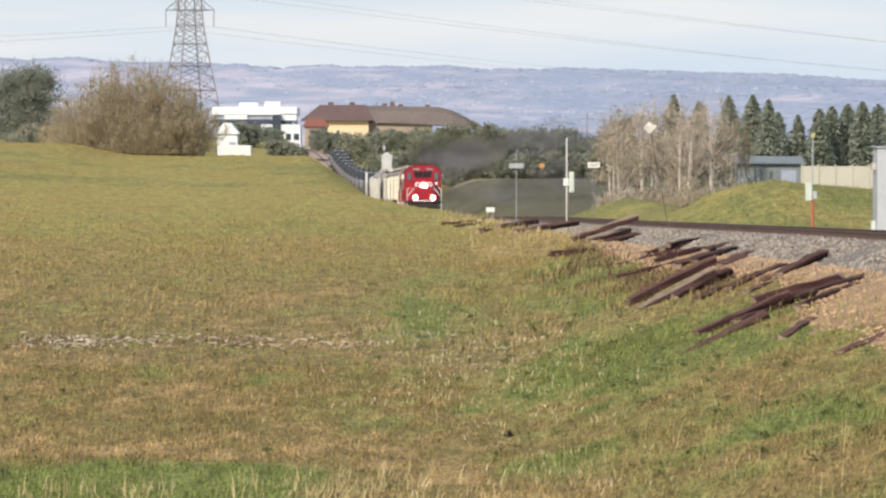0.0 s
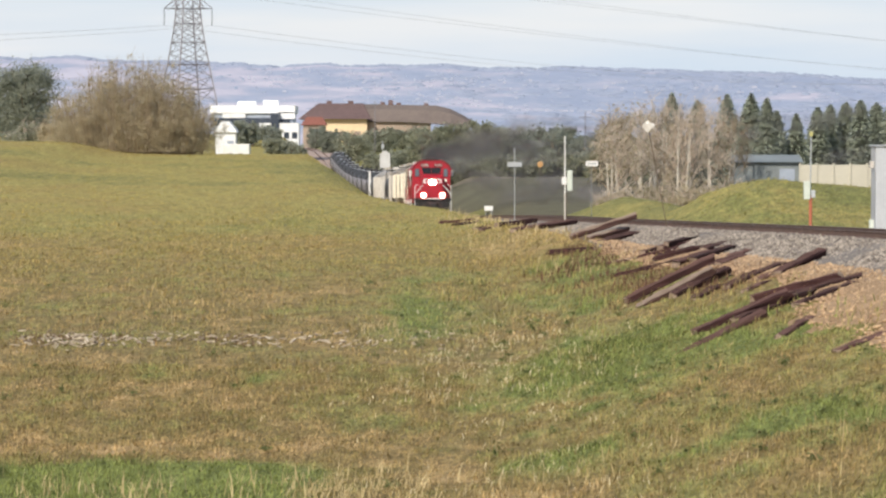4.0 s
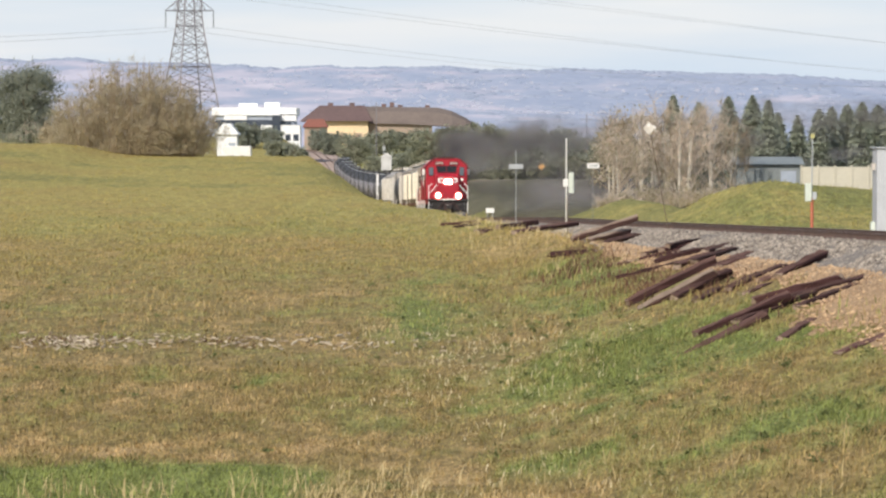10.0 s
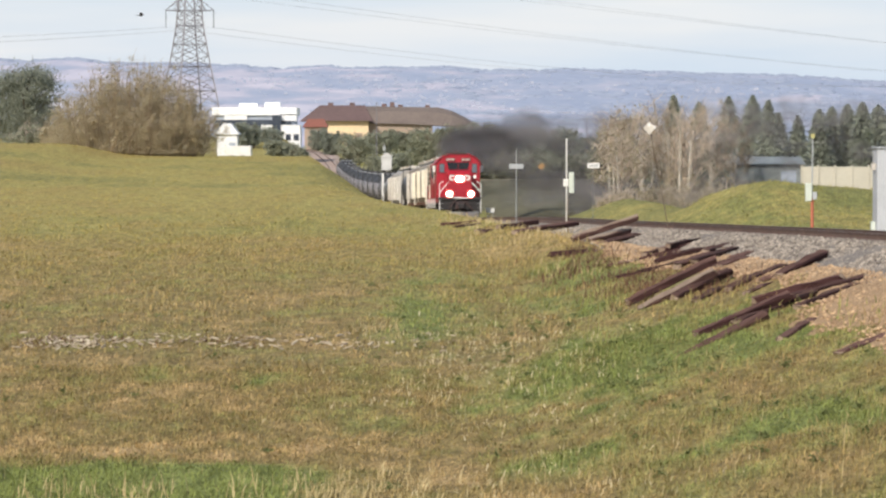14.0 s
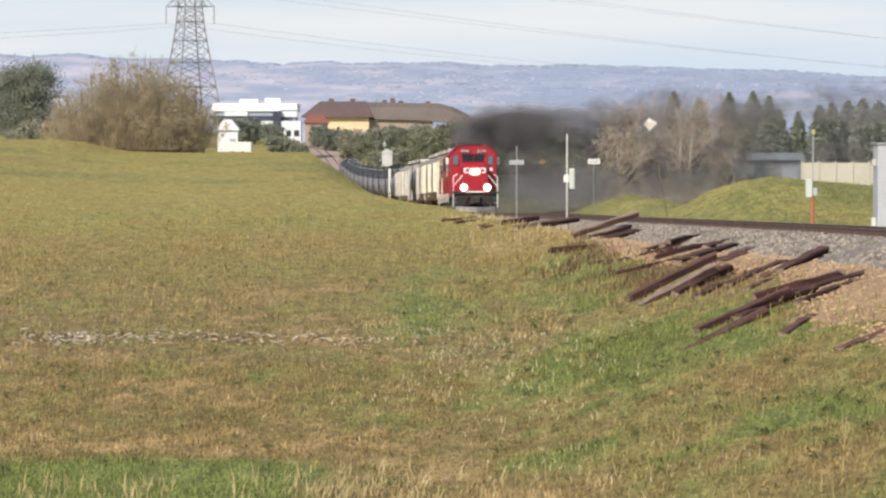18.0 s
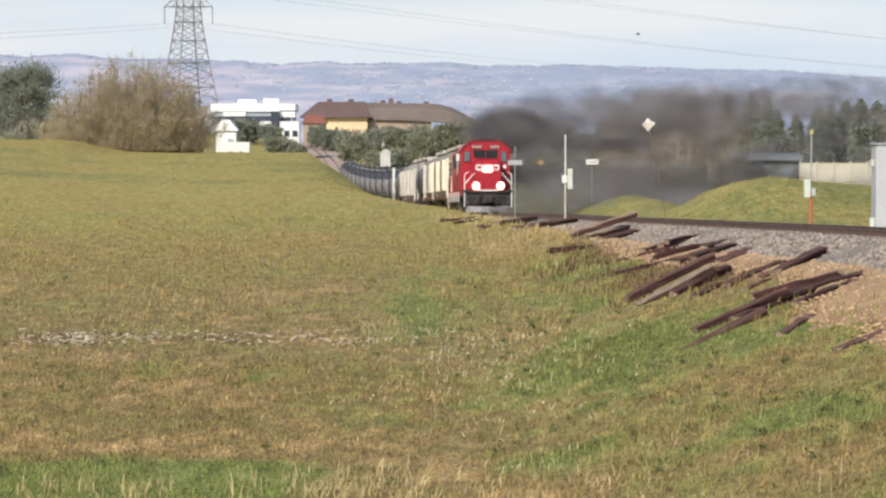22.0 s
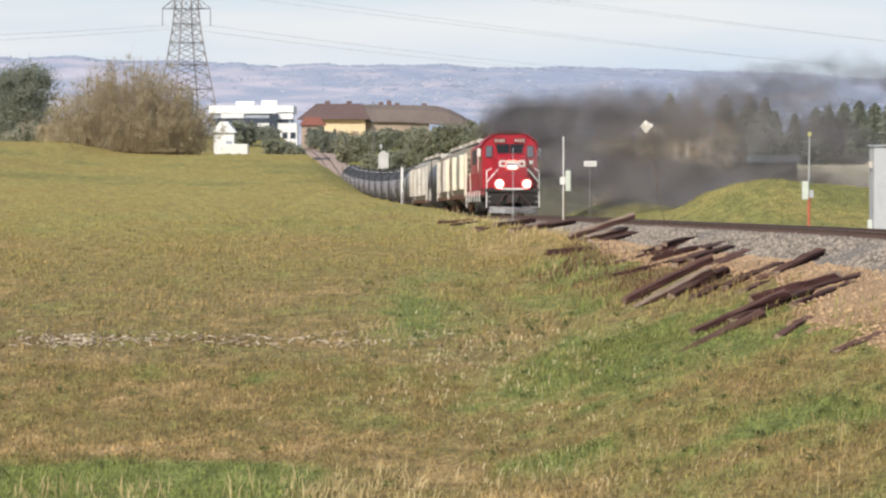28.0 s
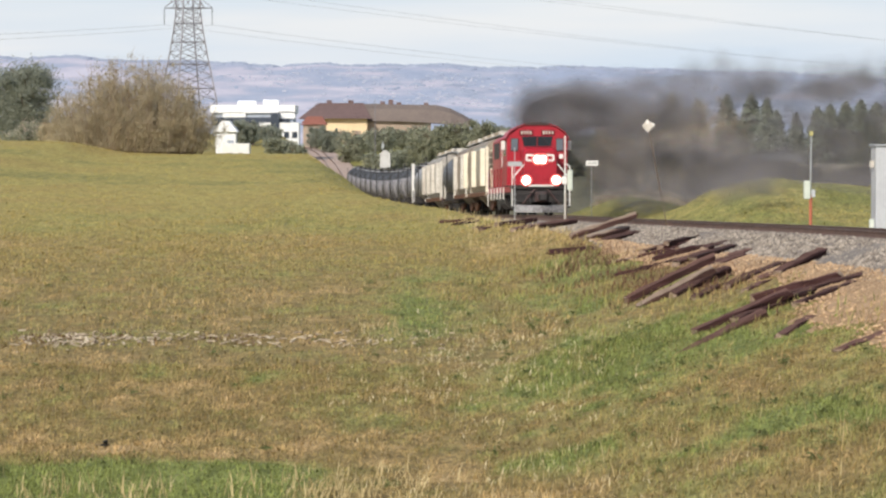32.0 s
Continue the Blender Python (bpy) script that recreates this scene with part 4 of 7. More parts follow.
def signal_cabinet():
    t = thing("signal_cabinet", (13.90, 100.00, 3.01), "silver sheet-metal signal cabinet beside the track", "cabinet")
    h = 3.04
    b = part("body", box(B(), (0, 0, h / 2), (1.5, 1.1, h), 0.02), "cabinet", t)
    part("roof", box(B(), (0, 0, h + 0.03), (1.62, 1.22, 0.07), 0.02), "galv", t)
    d = part("door", box(B(), (-0.05, -0.56, h / 2), (1.2, 0.03, h - 0.3), 0.008), "cabinet", b)
    part("handle", box(B(), (0.45, -0.585, h / 2), (0.04, 0.03, 0.2), 0.006), "black", d)
    part("vent_hood", box(B(), (-0.78, 0, h * 0.82), (0.16, 0.3, 0.22), 0.02), "dirty_white", b)
    part("conduit_box", box(B(), (-0.80, 0, h * 0.22), (0.14, 0.22, 0.30), 0.02), "box", b)
    part("plinth", box(B(), (0, 0, -0.1), (1.6, 1.2, 0.3), 0.01), "concrete", t)


def low_marker():
    t = thing("low_marker", (3.32, 235.00, 0.49), "low white marker board beside the track", "marker")
    part("board", box(B(), (0, 0, 1.22), (0.62, 0.04, 0.34), 0.01), "white", t)
    for s in (-0.2, 0.2):
        part("leg", rod(B(), (s, 0.03, -0.3), (s, 0.03, 1.22), 0.03, 0.03, 6), "galv", t)


def road_sign():
    x, y = 11.95, 401.0
    g = float(ground_z(x, y))
    t = thing("road_sign", (x, y, g), "orange diamond road sign beside the dirt road", "sign")
    top = 4.05 - g
    part("post", post(B(), top, 0.04), "bark", t)
    plate = part("plate", box(B(), (0, 0, 0), (0.62, 0.02, 0.62), 0.004), "sign_orange", t, "faded orange plate")
    plate.matrix_local = pose(0, -0.06, top, 0, 45, 0)


road_sign(), white_sign_post(), box_post(), plate_sign(), diamond_sign(), marker_post(), signal_cabinet(), low_marker()


# ---- the train: local x to the right, y backwards from the front, z up from the rail top ----
def wheelset(parent, y, r=0.46):
    for s in (-1, 1):
        bm = B()
        rod(bm, (s * 0.69, y, r), (s * 0.80, y, r), r, r, 20)
        rod(bm, (s * 0.66, y, r), (s * 0.69, y, r), r + 0.03, r + 0.03, 20)
        rod(bm, (s * 0.80, y, r), (s * 0.98, y, r), 0.12, 0.10, 10)
        part("wheel", bm, "black", parent)


def bogie(t, y, gap=1.78, r=0.46, mat="black"):
    bm = B()
    for s in (-1, 1):
        loft(bm, [[(s * 0.93, y - gap / 2 - 0.3, 0.52), (s * 0.93, y - gap / 2 - 0.3, 0.68), (s * 0.93, y - 0.4, 0.80), (s * 0.93, y + 0.4, 0.80), (s * 0.93, y + gap / 2 + 0.3, 0.68), (s * 0.93, y + gap / 2 + 0.3, 0.52), (s * 0.93, y + 0.4, 0.25), (s * 0.93, y - 0.4, 0.25)],
                  [(s * 1.08, y - gap / 2 - 0.3, 0.52), (s * 1.08, y - gap / 2 - 0.3, 0.68), (s * 1.08, y - 0.4, 0.80), (s * 1.08, y + 0.4, 0.80), (s * 1.08, y + gap / 2 + 0.3, 0.68), (s * 1.08, y + gap / 2 + 0.3, 0.52), (s * 1.08, y + 0.4, 0.25), (s * 1.08, y - 0.4, 0.25)]])
    box(bm, (0, y, 0.62), (1.9, 0.5, 0.3), 0.03)
    f = part("bogie", bm, mat, t)
    for k in (-gap / 2, gap / 2):
        wheelset(f, y + k, r)
    return f


def slab(pts, y0, y1):
    """A block whose outline (x, z) runs from y0 to y1."""
    return loft(B(), [[(x, y0, z) for x, z in pts], [(x, y1, z) for x, z in pts]])


def locomotive():
    t = thing("locomotive", (0, 0, 0), "red diesel road locomotive with lit headlamps, white handrails and black underframe", "locomotive")
    part("underframe", box(B(), (0, 8.8, 1.26), (2.86, 16.4, 0.46), 0.03), "black", t, "black walkway and frame")
    # cab
    side = [(1.55, 1.5), (1.55, 3.92), (1.36, 4.18), (1.02, 4.43), (0.55, 4.61), (0.0, 4.66)]
    cab = part("cab", slab([(-x, z) for x, z in side] + [(x, z) for x, z in side[:-1]][::-1], 2.3, 5.0), "red", t)
    part("cab_roof", slab([(-0.66, 4.585), (0.66, 4.585), (0.60, 4.665), (0.3, 4.71), (-0.3, 4.71), (-0.60, 4.665)], 2.22, 5.2), "soot", cab, "sooty dark roof plate")
    part("roof_edge", slab([(-1.60, 3.90), (-1.40, 4.20), (-1.04, 4.46), (-0.62, 4.62), (-0.62, 4.655), (-1.06, 4.50), (-1.43, 4.23), (-1.63, 3.92)], 2.20, 5.1), "red", cab)
    part("roof_edge", slab([(1.60, 3.90), (1.40, 4.20), (1.04, 4.46), (0.62, 4.62), (0.62, 4.655), (1.06, 4.50), (1.43, 4.23), (1.63, 3.92)], 2.20, 5.1), "red", cab)
    for s in (-1, 1):
        w = part("side_window", box(B(), (s * 1.16, 2.285, 3.58), (0.34, 0.04, 0.62), 0.02), "cab_glass", cab, "front corner cab window")
        part("gasket", loft(B(), [[(s * 1.16 + dx, 2.275, 3.58 + dz) for dx, dz in ((-.21, -.35), (.21, -.35), (.21, .35), (-.21, .35))], [(s * 1.16 + dx, 2.262, 3.58 + dz) for dx, dz in ((-.18, -.32), (.18, -.32), (.18, .32), (-.18, .32))]], caps=False), "dark_red", w)
        part("cab_side_window", box(B(), (s * 1.555, 3.65, 3.40), (0.03, 1.5, 0.75), 0.02), "glass", cab, "sliding side window")
        part("mirror", box(B(), (s * 1.70, 2.9, 3.55), (0.20, 0.08, 0.46), 0.02), "white", cab)
        part("mirror_arm", rod(B(), (s * 1.55, 2.9, 3.75), (s * 1.70, 2.9, 3.75), 0.015, 0.015, 6), "black", cab)
        part("sunshade", box(B(), (s * 1.66, 3.65, 3.85), (0.24, 1.4, 0.04), 0.01), "red", cab)
        part("number_board", box(B(), (s * 0.56, 2.27, 4.20), (0.70, 0.05, 0.27), 0.02), "dark_red", cab, "dark red number board")
        for k in range(4):
            part("digit_bar", box(B(), (s * 0.56 - 0.225 + 0.15 * k, 2.24, 4.20), (0.07, 0.02, 0.17)), "dirty_white", cab)
        part("cab_grab_rail", rod(B(), (s * 1.59, 5.05, 2.5), (s * 1.59, 5.05, 3.8), 0.025, 0.025, 6), "white", cab, "white vertical grab rail")
        part("windshield_post", box(B(), (s * 0.02, 2.24, 3.70), (0.03, 0.03, 0.56)), "dark_red", cab)
        part("wiper", rod(B(), (s * 0.30, 2.235, 3.96), (s * 0.52, 2.235, 3.52), 0.010, 0.010, 4), "black", cab)
    part("windshield", slab([(-0.80, 4.00), (-0.66, 3.42), (0.66, 3.42), (0.80, 4.00)], 2.25, 2.31), "glass", cab, "dark centre windshield above the nose")
    # nose
    nose = part("nose", loft(B(), [[(-0.86, y, 1.5), (0.86, y, 1.5), (0.86 * k, y, z - 0.18), (0.70 * k, y, z), (-0.70 * k, y, z), (-0.86 * k, y, z - 0.18)] for y, z, k in ((0.62, 3.22, 0.96), (0.75, 3.36, 1.0), (2.31, 3.50, 1.0))]), "red", t)
    part("headlamp_housing", box(B(), (0, 0.60, 2.80), (0.74, 0.08, 0.50), 0.06), "red", nose)
    for s in (-0.12, 0.12):
        part("headlamp", rod(B(), (s, 0.50, 2.80), (s, 0.57, 2.80), 0.16, 0.16, 16), "lamp", nose, "lit twin headlamp")
        # added glowing disc: its rim stands for the lamp's red glare
        part("bright_face", rod(B(), (s, 0.52, 2.80), (s, 0.57, 2.80), 0.29, 0.29, 16), "red_rim", nose, "red glare modelled as a glowing rim round the lamp")
    # white emblem shapes either side of the headlamp
    for s in (-1, 1):
        bm = B()
        soft_sq = [(math.copysign(abs(math.cos(a)) ** 0.45, math.cos(a)), math.copysign(abs(math.sin(a)) ** 0.45, math.sin(a))) for a in np.linspace(0, 2 * math.pi, 25)[:-1]]
        ring = [(s * 0.50 + 0.24 * c, 0.185 * e) for c, e in soft_sq]
        inn = [(s * 0.50 + 0.13 * c, 0.085 * e) for c, e in soft_sq]
        loft(bm, [[(x, 0.595, 2.88 + z) for x, z in ring], [(x, 0.585, 2.88 + z) for x, z in inn]], caps=False)
        part("emblem", bm, "white", nose, "plain white hollow block")
    part("nose_door", box(B(), (0.42, 0.615, 2.25), (0.56, 0.03, 0.95), 0.01), "red", nose)
    part("grab_light", box(B(), (1.08, 0.66, 2.95), (0.20, 0.06, 0.22), 0.02), "white", nose, "small white marker lamp")
    # platform, ditch lamps, coupler, plough
    plat = part("front_platform", box(B(), (0, 0.5, 1.40), (3.0, 0.9, 0.22), 0.03), "black", t)
    part("platform_edge", box(B(), (0, 0.02, 1.46), (1.3, 0.06, 0.09), 0.01), "white", plat, "white-edged step")
    for s in (-1, 1):
        part("ditch_lamp_housing", box(B(), (s * 0.76, 0.08, 1.74), (0.44, 0.2, 0.42), 0.05), "red", plat)
        part("ditch_lamp", rod(B(), (s * 0.76, -0.10, 1.74), (s * 0.76, -0.02, 1.74), 0.17, 0.17, 16), "ditch", plat, "lit ditch lamp")
        part("bright_face", rod(B(), (s * 0.76, -0.06, 1.74), (s * 0.76, -0.02, 1.74), 0.29, 0.29, 16), "red_rim", plat, "red glare modelled as a glowing rim round the lamp")
        st = part("step_well", box(B(), (s * 1.28, 0.55, 0.80), (0.40, 0.7, 0.9), 0.02), "black", t)
        for k in range(3):
            part("step", box(B(), (s * 1.30, 0.17, 0.45 + 0.3 * k), (0.42, 0.08, 0.03), 0.005), "galv", st)
        rail_bm = B()
        rod(rail_bm, (s * 1.46, 0.08, 0.45), (s * 1.46, 0.08, 2.45), 0.03, 0.03, 8)
        rod(rail_bm, (s * 1.46, 0.08, 2.45), (s * 1.18, 0.08, 2.62), 0.03, 0.03, 8)
        part("corner_handrail", rail_bm, "white", t, "white corner handrail")
        part("slant_handrail", rod(B(), (s * 0.84, 0.1, 2.55), (s * 1.44, 0.1, 1.85), 0.035, 0.035, 8), "white", t)
        part("side_handrail", rod(B(), (s * 1.46, 5.3, 2.45), (s * 1.46, 16.3, 2.45), 0.022, 0.022, 6), "red", t)
        for k in range(6):
            part("stanchion", rod(B(), (s * 1.50, 5.3 + 2.2 * k, 0.80), (s * 1.50, 5.3 + 2.2 * k, 1.42), 0.035, 0.035, 6), "white", t, "white foot of a handrail stanchion")
            part("stanchion_top", rod(B(), (s * 1.48, 5.3 + 2.2 * k, 1.42), (s * 1.46, 5.3 + 2.2 * k, 2.45), 0.02, 0.02, 6), "red", t)
        part("rear_step_rail", rod(B(), (s * 1.46, 17.0, 0.45), (s * 1.46, 17.0, 2.4), 0.03, 0.03, 6), "white", t)
        part("side_sill", box(B(), (s * 1.455, 8.8, 1.30), (0.03, 15.8, 0.30), 0.005), "red", t)
    for s in (-1, 1):
        part("pilot_brace", rod(B(), (s * 0.30, 0.02, 1.30), (s * 0.95, -0.06, 0.52), 0.05, 0.05, 6), "soot", t)
        part("uncoupling_lever", rod(B(), (s * 0.25, -0.05, 1.10), (s * 1.30, -0.05, 1.02), 0.02, 0.02, 6), "black", t)
    part("draft_gear_box", box(B(), (0, 0.02, 0.90), (0.62, 0.30, 0.52), 0.05), "soot", t)
    part("pilot", box(B(), (0, 0.25, 0.92), (2.5, 0.25, 0.62), 0.03), "black", t)
    part("plough", loft(B(), [[(-1.30, 0.05, 0.50), (0, -0.35, 0.46), (1.30, 0.05, 0.50)], [(-1.36, -0.10, 0.12), (0, -0.62, 0.10), (1.36, -0.10, 0.12)], [(-1.36, 0.0, 0.11), (0, -0.50, 0.09), (1.36, 0.0, 0.11)], [(-1.30, 0.12, 0.49), (0, -0.25, 0.45), (1.30, 0.12, 0.49)]], closed=False, caps=False), "plough", t, "scuffed grey steel snow plough")
    cp = B()
    box(cp, (0, -0.25, 0.88), (0.30, 0.75, 0.28), 0.04)
    box(cp, (0.05, -0.62, 0.88), (0.42, 0.22, 0.36), 0.05)
    part("coupler", cp, "black", t)
    for k, (x, z) in enumerate(((-0.75, 1.0), (-0.6, 0.95), (0.6, 0.95), (0.75, 1.0))):
        part("air_hose", rod(B(), (x, -0.02, z), (x * 0.93, -0.14, 0.42), 0.025, 0.03, 6), "black", t)
    # long hood
    hood = part("long_hood", slab([(-1.22, 1.5), (1.22, 1.5), (1.22, 3.98), (0.98, 4.20), (-0.98, 4.20), (-1.22, 3.98)], 5.0, 16.6), "red", t)
    part("dynamic_brake_blister", box(B(), (0, 7.0, 4.10), (2.3, 2.2, 0.62), 0.08), "red", hood)
    for y in (12.2, 13.5, 14.8):
        part("radiator_fan", rod(B(), (0, y, 4.20), (0, y, 4.42), 0.58, 0.58, 20), "soot", hood)
    part("exhaust_stack", rod(B(), (0, 9.6, 4.18), (0, 9.6, 4.45), 0.26, 0.24, 12), "soot", hood, "sooty exhaust stack")
    for s in (-1, 1):
        part("radiator_grille", box(B(), (s * 1.225, 13.4, 3.45), (0.03, 3.6, 0.85), 0.01), "black", hood)
        for k in range(6):
            part("hood_door", box(B(), (s * 1.225, 6.0 + 1.05 * k, 2.55), (0.02, 0.92, 1.6), 0.006), "red", hood)
    part("fuel_tank", slab([(-1.3, 0.55), (-1.0, 0.30), (1.0, 0.30), (1.3, 0.55), (1.35, 1.08), (-1.35, 1.08)], 6.6, 10.9), "black", t)
    bogie(t, 3.9, 2.75, 0.51)
    bogie(t, 13.7, 2.75, 0.51)
    bell = B()
    rod(bell, (0, 5.6, 4.15), (0, 5.6, 4.36), 0.04, 0.04, 6)
    for s in (-0.16, 0, 0.16):
        rod(bell, (s, 5.2, 4.36), (s, 5.7, 4.36), 0.09, 0.03, 8)
    part("air_horn", bell, "soot", t)
    part("antenna_plate", box(B(), (0, 3.6, 4.735), (0.7, 0.8, 0.06), 0.02), "soot", t)
    return t


def coupler_bits(t, length):
    for y in (-0.35, length + 0.35):
        part("coupler", box(B(), (0, y, 0.88), (0.26, 0.8, 0.26), 0.03), "rust", t)


def hopper(body_mat, rib_mat, label, length=16.6, ribs=9, panels=()):
    t = thing("hopper_car", (0, 0, 0), label, "freight car", "cars of the train")
    out = [(-1.30, 1.25), (-1.50, 1.75), (-1.55, 2.6), (-1.53, 3.5), (-1.36, 3.98), (-0.9, 4.26), (0, 4.36), (0.9, 4.26), (1.36, 3.98), (1.53, 3.5), (1.55, 2.6), (1.50, 1.75), (1.30, 1.25)]
    rings = [[(x * 0.97, 1.5, max(z, 2.7)) for x, z in out], [(x, 1.3, max(z, 2.35)) for x, z in out], [(x, 1.35 + 1.2, z) for x, z in out], [(x, length - 2.55, z) for x, z in out], [(x, length - 1.3, max(z, 2.35)) for x, z in out], [(x * 0.97, length - 1.5, max(z, 2.7)) for x, z in out]]
    rings[0] = [(x, 0.9 + 0.0, max(z, 2.45)) for x, z in out]
    rings[1] = [(x, 0.92, max(z, 2.45)) for x, z in out]
    rings[4] = [(x, length - 0.92, max(z, 2.45)) for x, z in out]
    rings[5] = [(x, length - 0.9, max(z, 2.45)) for x, z in out]
    body = part("body", loft(B(), rings), body_mat, t)
    for s in (-1, 1):
        for k in range(ribs):
            y = 1.0 + (length - 2.0) * k / (ribs - 1)
            deep, wide, mat = (0.26, 0.46, rib_mat) if k % 4 == 0 else (0.08, 0.14, body_mat)
            part("rib", box(B(), (s * (1.53 + deep / 2), y, 2.66), (deep, wide, 2.1), 0.02), mat, body)
        bays = (ribs - 1) // 4 * 2
        for k in range(bays if panels else 0):
            y0, y1 = (1.0 + (length - 2.0) * (k + e) / bays for e in (0.06, 0.94))
            skin = [(s * (x + 0.012), z) for x, z in ((1.535, 1.95), (1.56, 2.6), (1.54, 3.46), (1.40, 3.90))] + [(s * (x - 0.03), z) for x, z in ((1.40, 3.90), (1.54, 3.46), (1.56, 2.6), (1.535, 1.95))]
            part("side_panel", slab(skin, y0, y1), panels[(k * 7 // 3) % len(panels)], body)
        part("side_sill", box(B(), (s * 1.42, length / 2, 1.18), (0.16, length - 0.4, 0.24), 0.01), "rust", t)
        part("running_board", box(B(), (s * 0.55, length / 2, 4.46), (0.40, length - 1.2, 0.04), 0.005), "galv", t)
        for k in (0, 1):
            y = 0.35 if k == 0 else length - 0.35
            part("corner_post", box(B(), (s * 1.46, y, 2.45), (0.16, 0.16, 2.7), 0.01), rib_mat, t, "pale corner post with ladder")
            for r in range(7):
                part("rung", box(B(), (s * 1.25, y, 1.3 + 0.38 * r), (0.40, 0.03, 0.03)), rib_mat, t)
    part("trough_hatch", box(B(), (0, length / 2, 4.46), (0.62, length - 2.4, 0.14), 0.02), "dirty_white", t)
    for k in range(8):
        part("roof_hatch", box(B(), (0, 1.6 + (length - 3.2) * k / 7, 4.58), (1.35, 0.80, 0.26), 0.06), "tan_roof" if k % 3 else "dirty_white", t, "grimy round-edged loading hatch")
    for k in range(5):
        part("hatch_clamp", box(B(), (0, 1.8 + (length - 3.6) * k / 4, 4.56), (0.75, 0.16, 0.08), 0.01), "rust", t)
    for y in (0.55, length - 0.55):
        s = 1 if y < 2 else -1
        part("slope_sheet", loft(B(), [[(-1.45, y, 2.6), (1.45, y, 2.6), (1.45, y + s * 1.9, 1.2), (-1.45, y + s * 1.9, 1.2)], [(-1.45, y, 2.5), (1.45, y, 2.5), (1.45, y + s * 1.9, 1.1), (-1.45, y + s * 1.9, 1.1)]]), body_mat, t)
        part("end_platform", box(B(), (0, y - s * 0.25, 1.15), (2.9, 0.8, 0.12), 0.01), "rust", t)
        part("end_brace", rod(B(), (-1.2, y - s * 0.3, 1.2), (-1.2, y, 2.6), 0.06, 0.06, 6), rib_mat, t)
        part("end_brace", rod(B(), (1.2, y - s * 0.3, 1.2), (1.2, y, 2.6), 0.06, 0.06, 6), rib_mat, t)
    for k in range(3):
        y = length * (0.27 + 0.23 * k)
        part("discharge_chute", loft(B(), [[(-1.2, y - 1.7, 1.25), (1.2, y - 1.7, 1.25), (1.2, y + 1.7, 1.25), (-1.2, y + 1.7, 1.25)], [(-0.35, y - 0.4, 0.32), (0.35, y - 0.4, 0.32), (0.35, y + 0.4, 0.32), (-0.35, y + 0.4, 0.32)]]), body_mat, t)
    bogie(t, 1.9, 1.78, 0.45, "rust")
    bogie(t, length - 1.9, 1.78, 0.45, "rust")
    coupler_bits(t, length)
    return t


def tank_car(mat, label, length=16.4, end_mat=None):
    t = thing("tank_car", (0, 0, 0), label, "freight car", "cars of the train")
    r, zc = 1.50, 2.65
    rings = []
    ys = [(0.55, 0.12), (0.60, 0.45), (0.75, 0.75), (1.0, 0.93), (1.3, 1.0), (length - 1.3, 1.0), (length - 1.0, 0.93), (length - 0.75, 0.75), (length - 0.60, 0.45), (length - 0.55, 0.12)]
    for y, k in ys:
        rings.append([(r * k * math.cos(a), y, zc + r * k * math.sin(a)) for a in np.linspace(0, 2 * math.pi, 29)[:-1]])
    bm = loft(B(), rings)
    for f in bm.faces:
        # second material below 3.35 m: black tanks are grey there
        f.material_index = 1 if f.calc_center_median().z < 3.35 else 0
    shell = part("shell", bm, [mat, "tank_flank" if mat == "tank" else mat], t, smooth=True)
    for y in np.arange(2.6, length - 2.0, 2.6):
        part("weld_band", loft(B(), [[((r + d) * math.cos(a), y + o, zc + (r + d) * math.sin(a)) for a in np.linspace(0, 2 * math.pi, 25)[:-1]] for o, d in ((-0.05, 0), (-0.04, 0.015), (0.04, 0.015), (0.05, 0))], caps=False), mat, shell)
    part("manway", rod(B(), (0, length / 2, 4.1), (0, length / 2, 4.45), 0.45, 0.45, 16), mat, t)
    part("valve_housing", rod(B(), (0, length / 2 + 1.1, 4.1), (0, length / 2 + 1.1, 4.35), 0.28, 0.28, 12), mat, t)
    part("walkway", box(B(), (0, length / 2, 4.22), (1.9, 2.8, 0.05), 0.01), "galv", t)
    for s in (-1, 1):
        part("top_handrail", rod(B(), (s * 0.95, length / 2 - 1.4, 4.62), (s * 0.95, length / 2 + 1.4, 4.62), 0.025, 0.025, 6), "black", t)
        for y in (-1.4, 0, 1.4):
            part("rail_post", rod(B(), (s * 0.95, length / 2 + y, 4.2), (s * 0.95, length / 2 + y, 4.62), 0.022, 0.022, 6), "black", t)
        part("side_ladder", box(B(), (s * 1.52, length / 2, 2.9), (0.05, 0.45, 2.6), 0.01), "black", t)
        for y in (0.3, length - 0.3):
            part("corner_handrail", rod(B(), (s * 1.45, y, 0.8), (s * 1.45, y, 2.1), 0.02, 0.02, 6), "slate", t)
    part("stub_sill", box(B(), (0, 1.1, 1.0), (0.7, 2.6, 0.34), 0.03), "black", t)
    part("stub_sill", box(B(), (0, length - 1.1, 1.0), (0.7, 2.6, 0.34), 0.03), "black", t)
    part("end_platform", box(B(), (0, 0.2, 1.12), (2.8, 0.7, 0.08), 0.01), "black", t)
    part("end_platform", box(B(), (0, length - 0.2, 1.12), (2.8, 0.7, 0.08), 0.01), "black", t)
    if end_mat:
        part("end_ladder_post", box(B(), (-1.42, 0.45, 2.7), (0.22, 0.14, 3.2), 0.01), end_mat, t, "white-painted end post")
    for y in (2.0, length - 2.0):
        part("saddle", slab([(-1.35, 1.05), (1.35, 1.05), (1.2, 1.6), (-1.2, 1.6)], y - 0.35, y + 0.35), "black", t)
    bogie(t, 2.0, 1.78, 0.45)
    bogie(t, length - 2.0, 1.78, 0.45)
    coupler_bits(t, length)
    return t


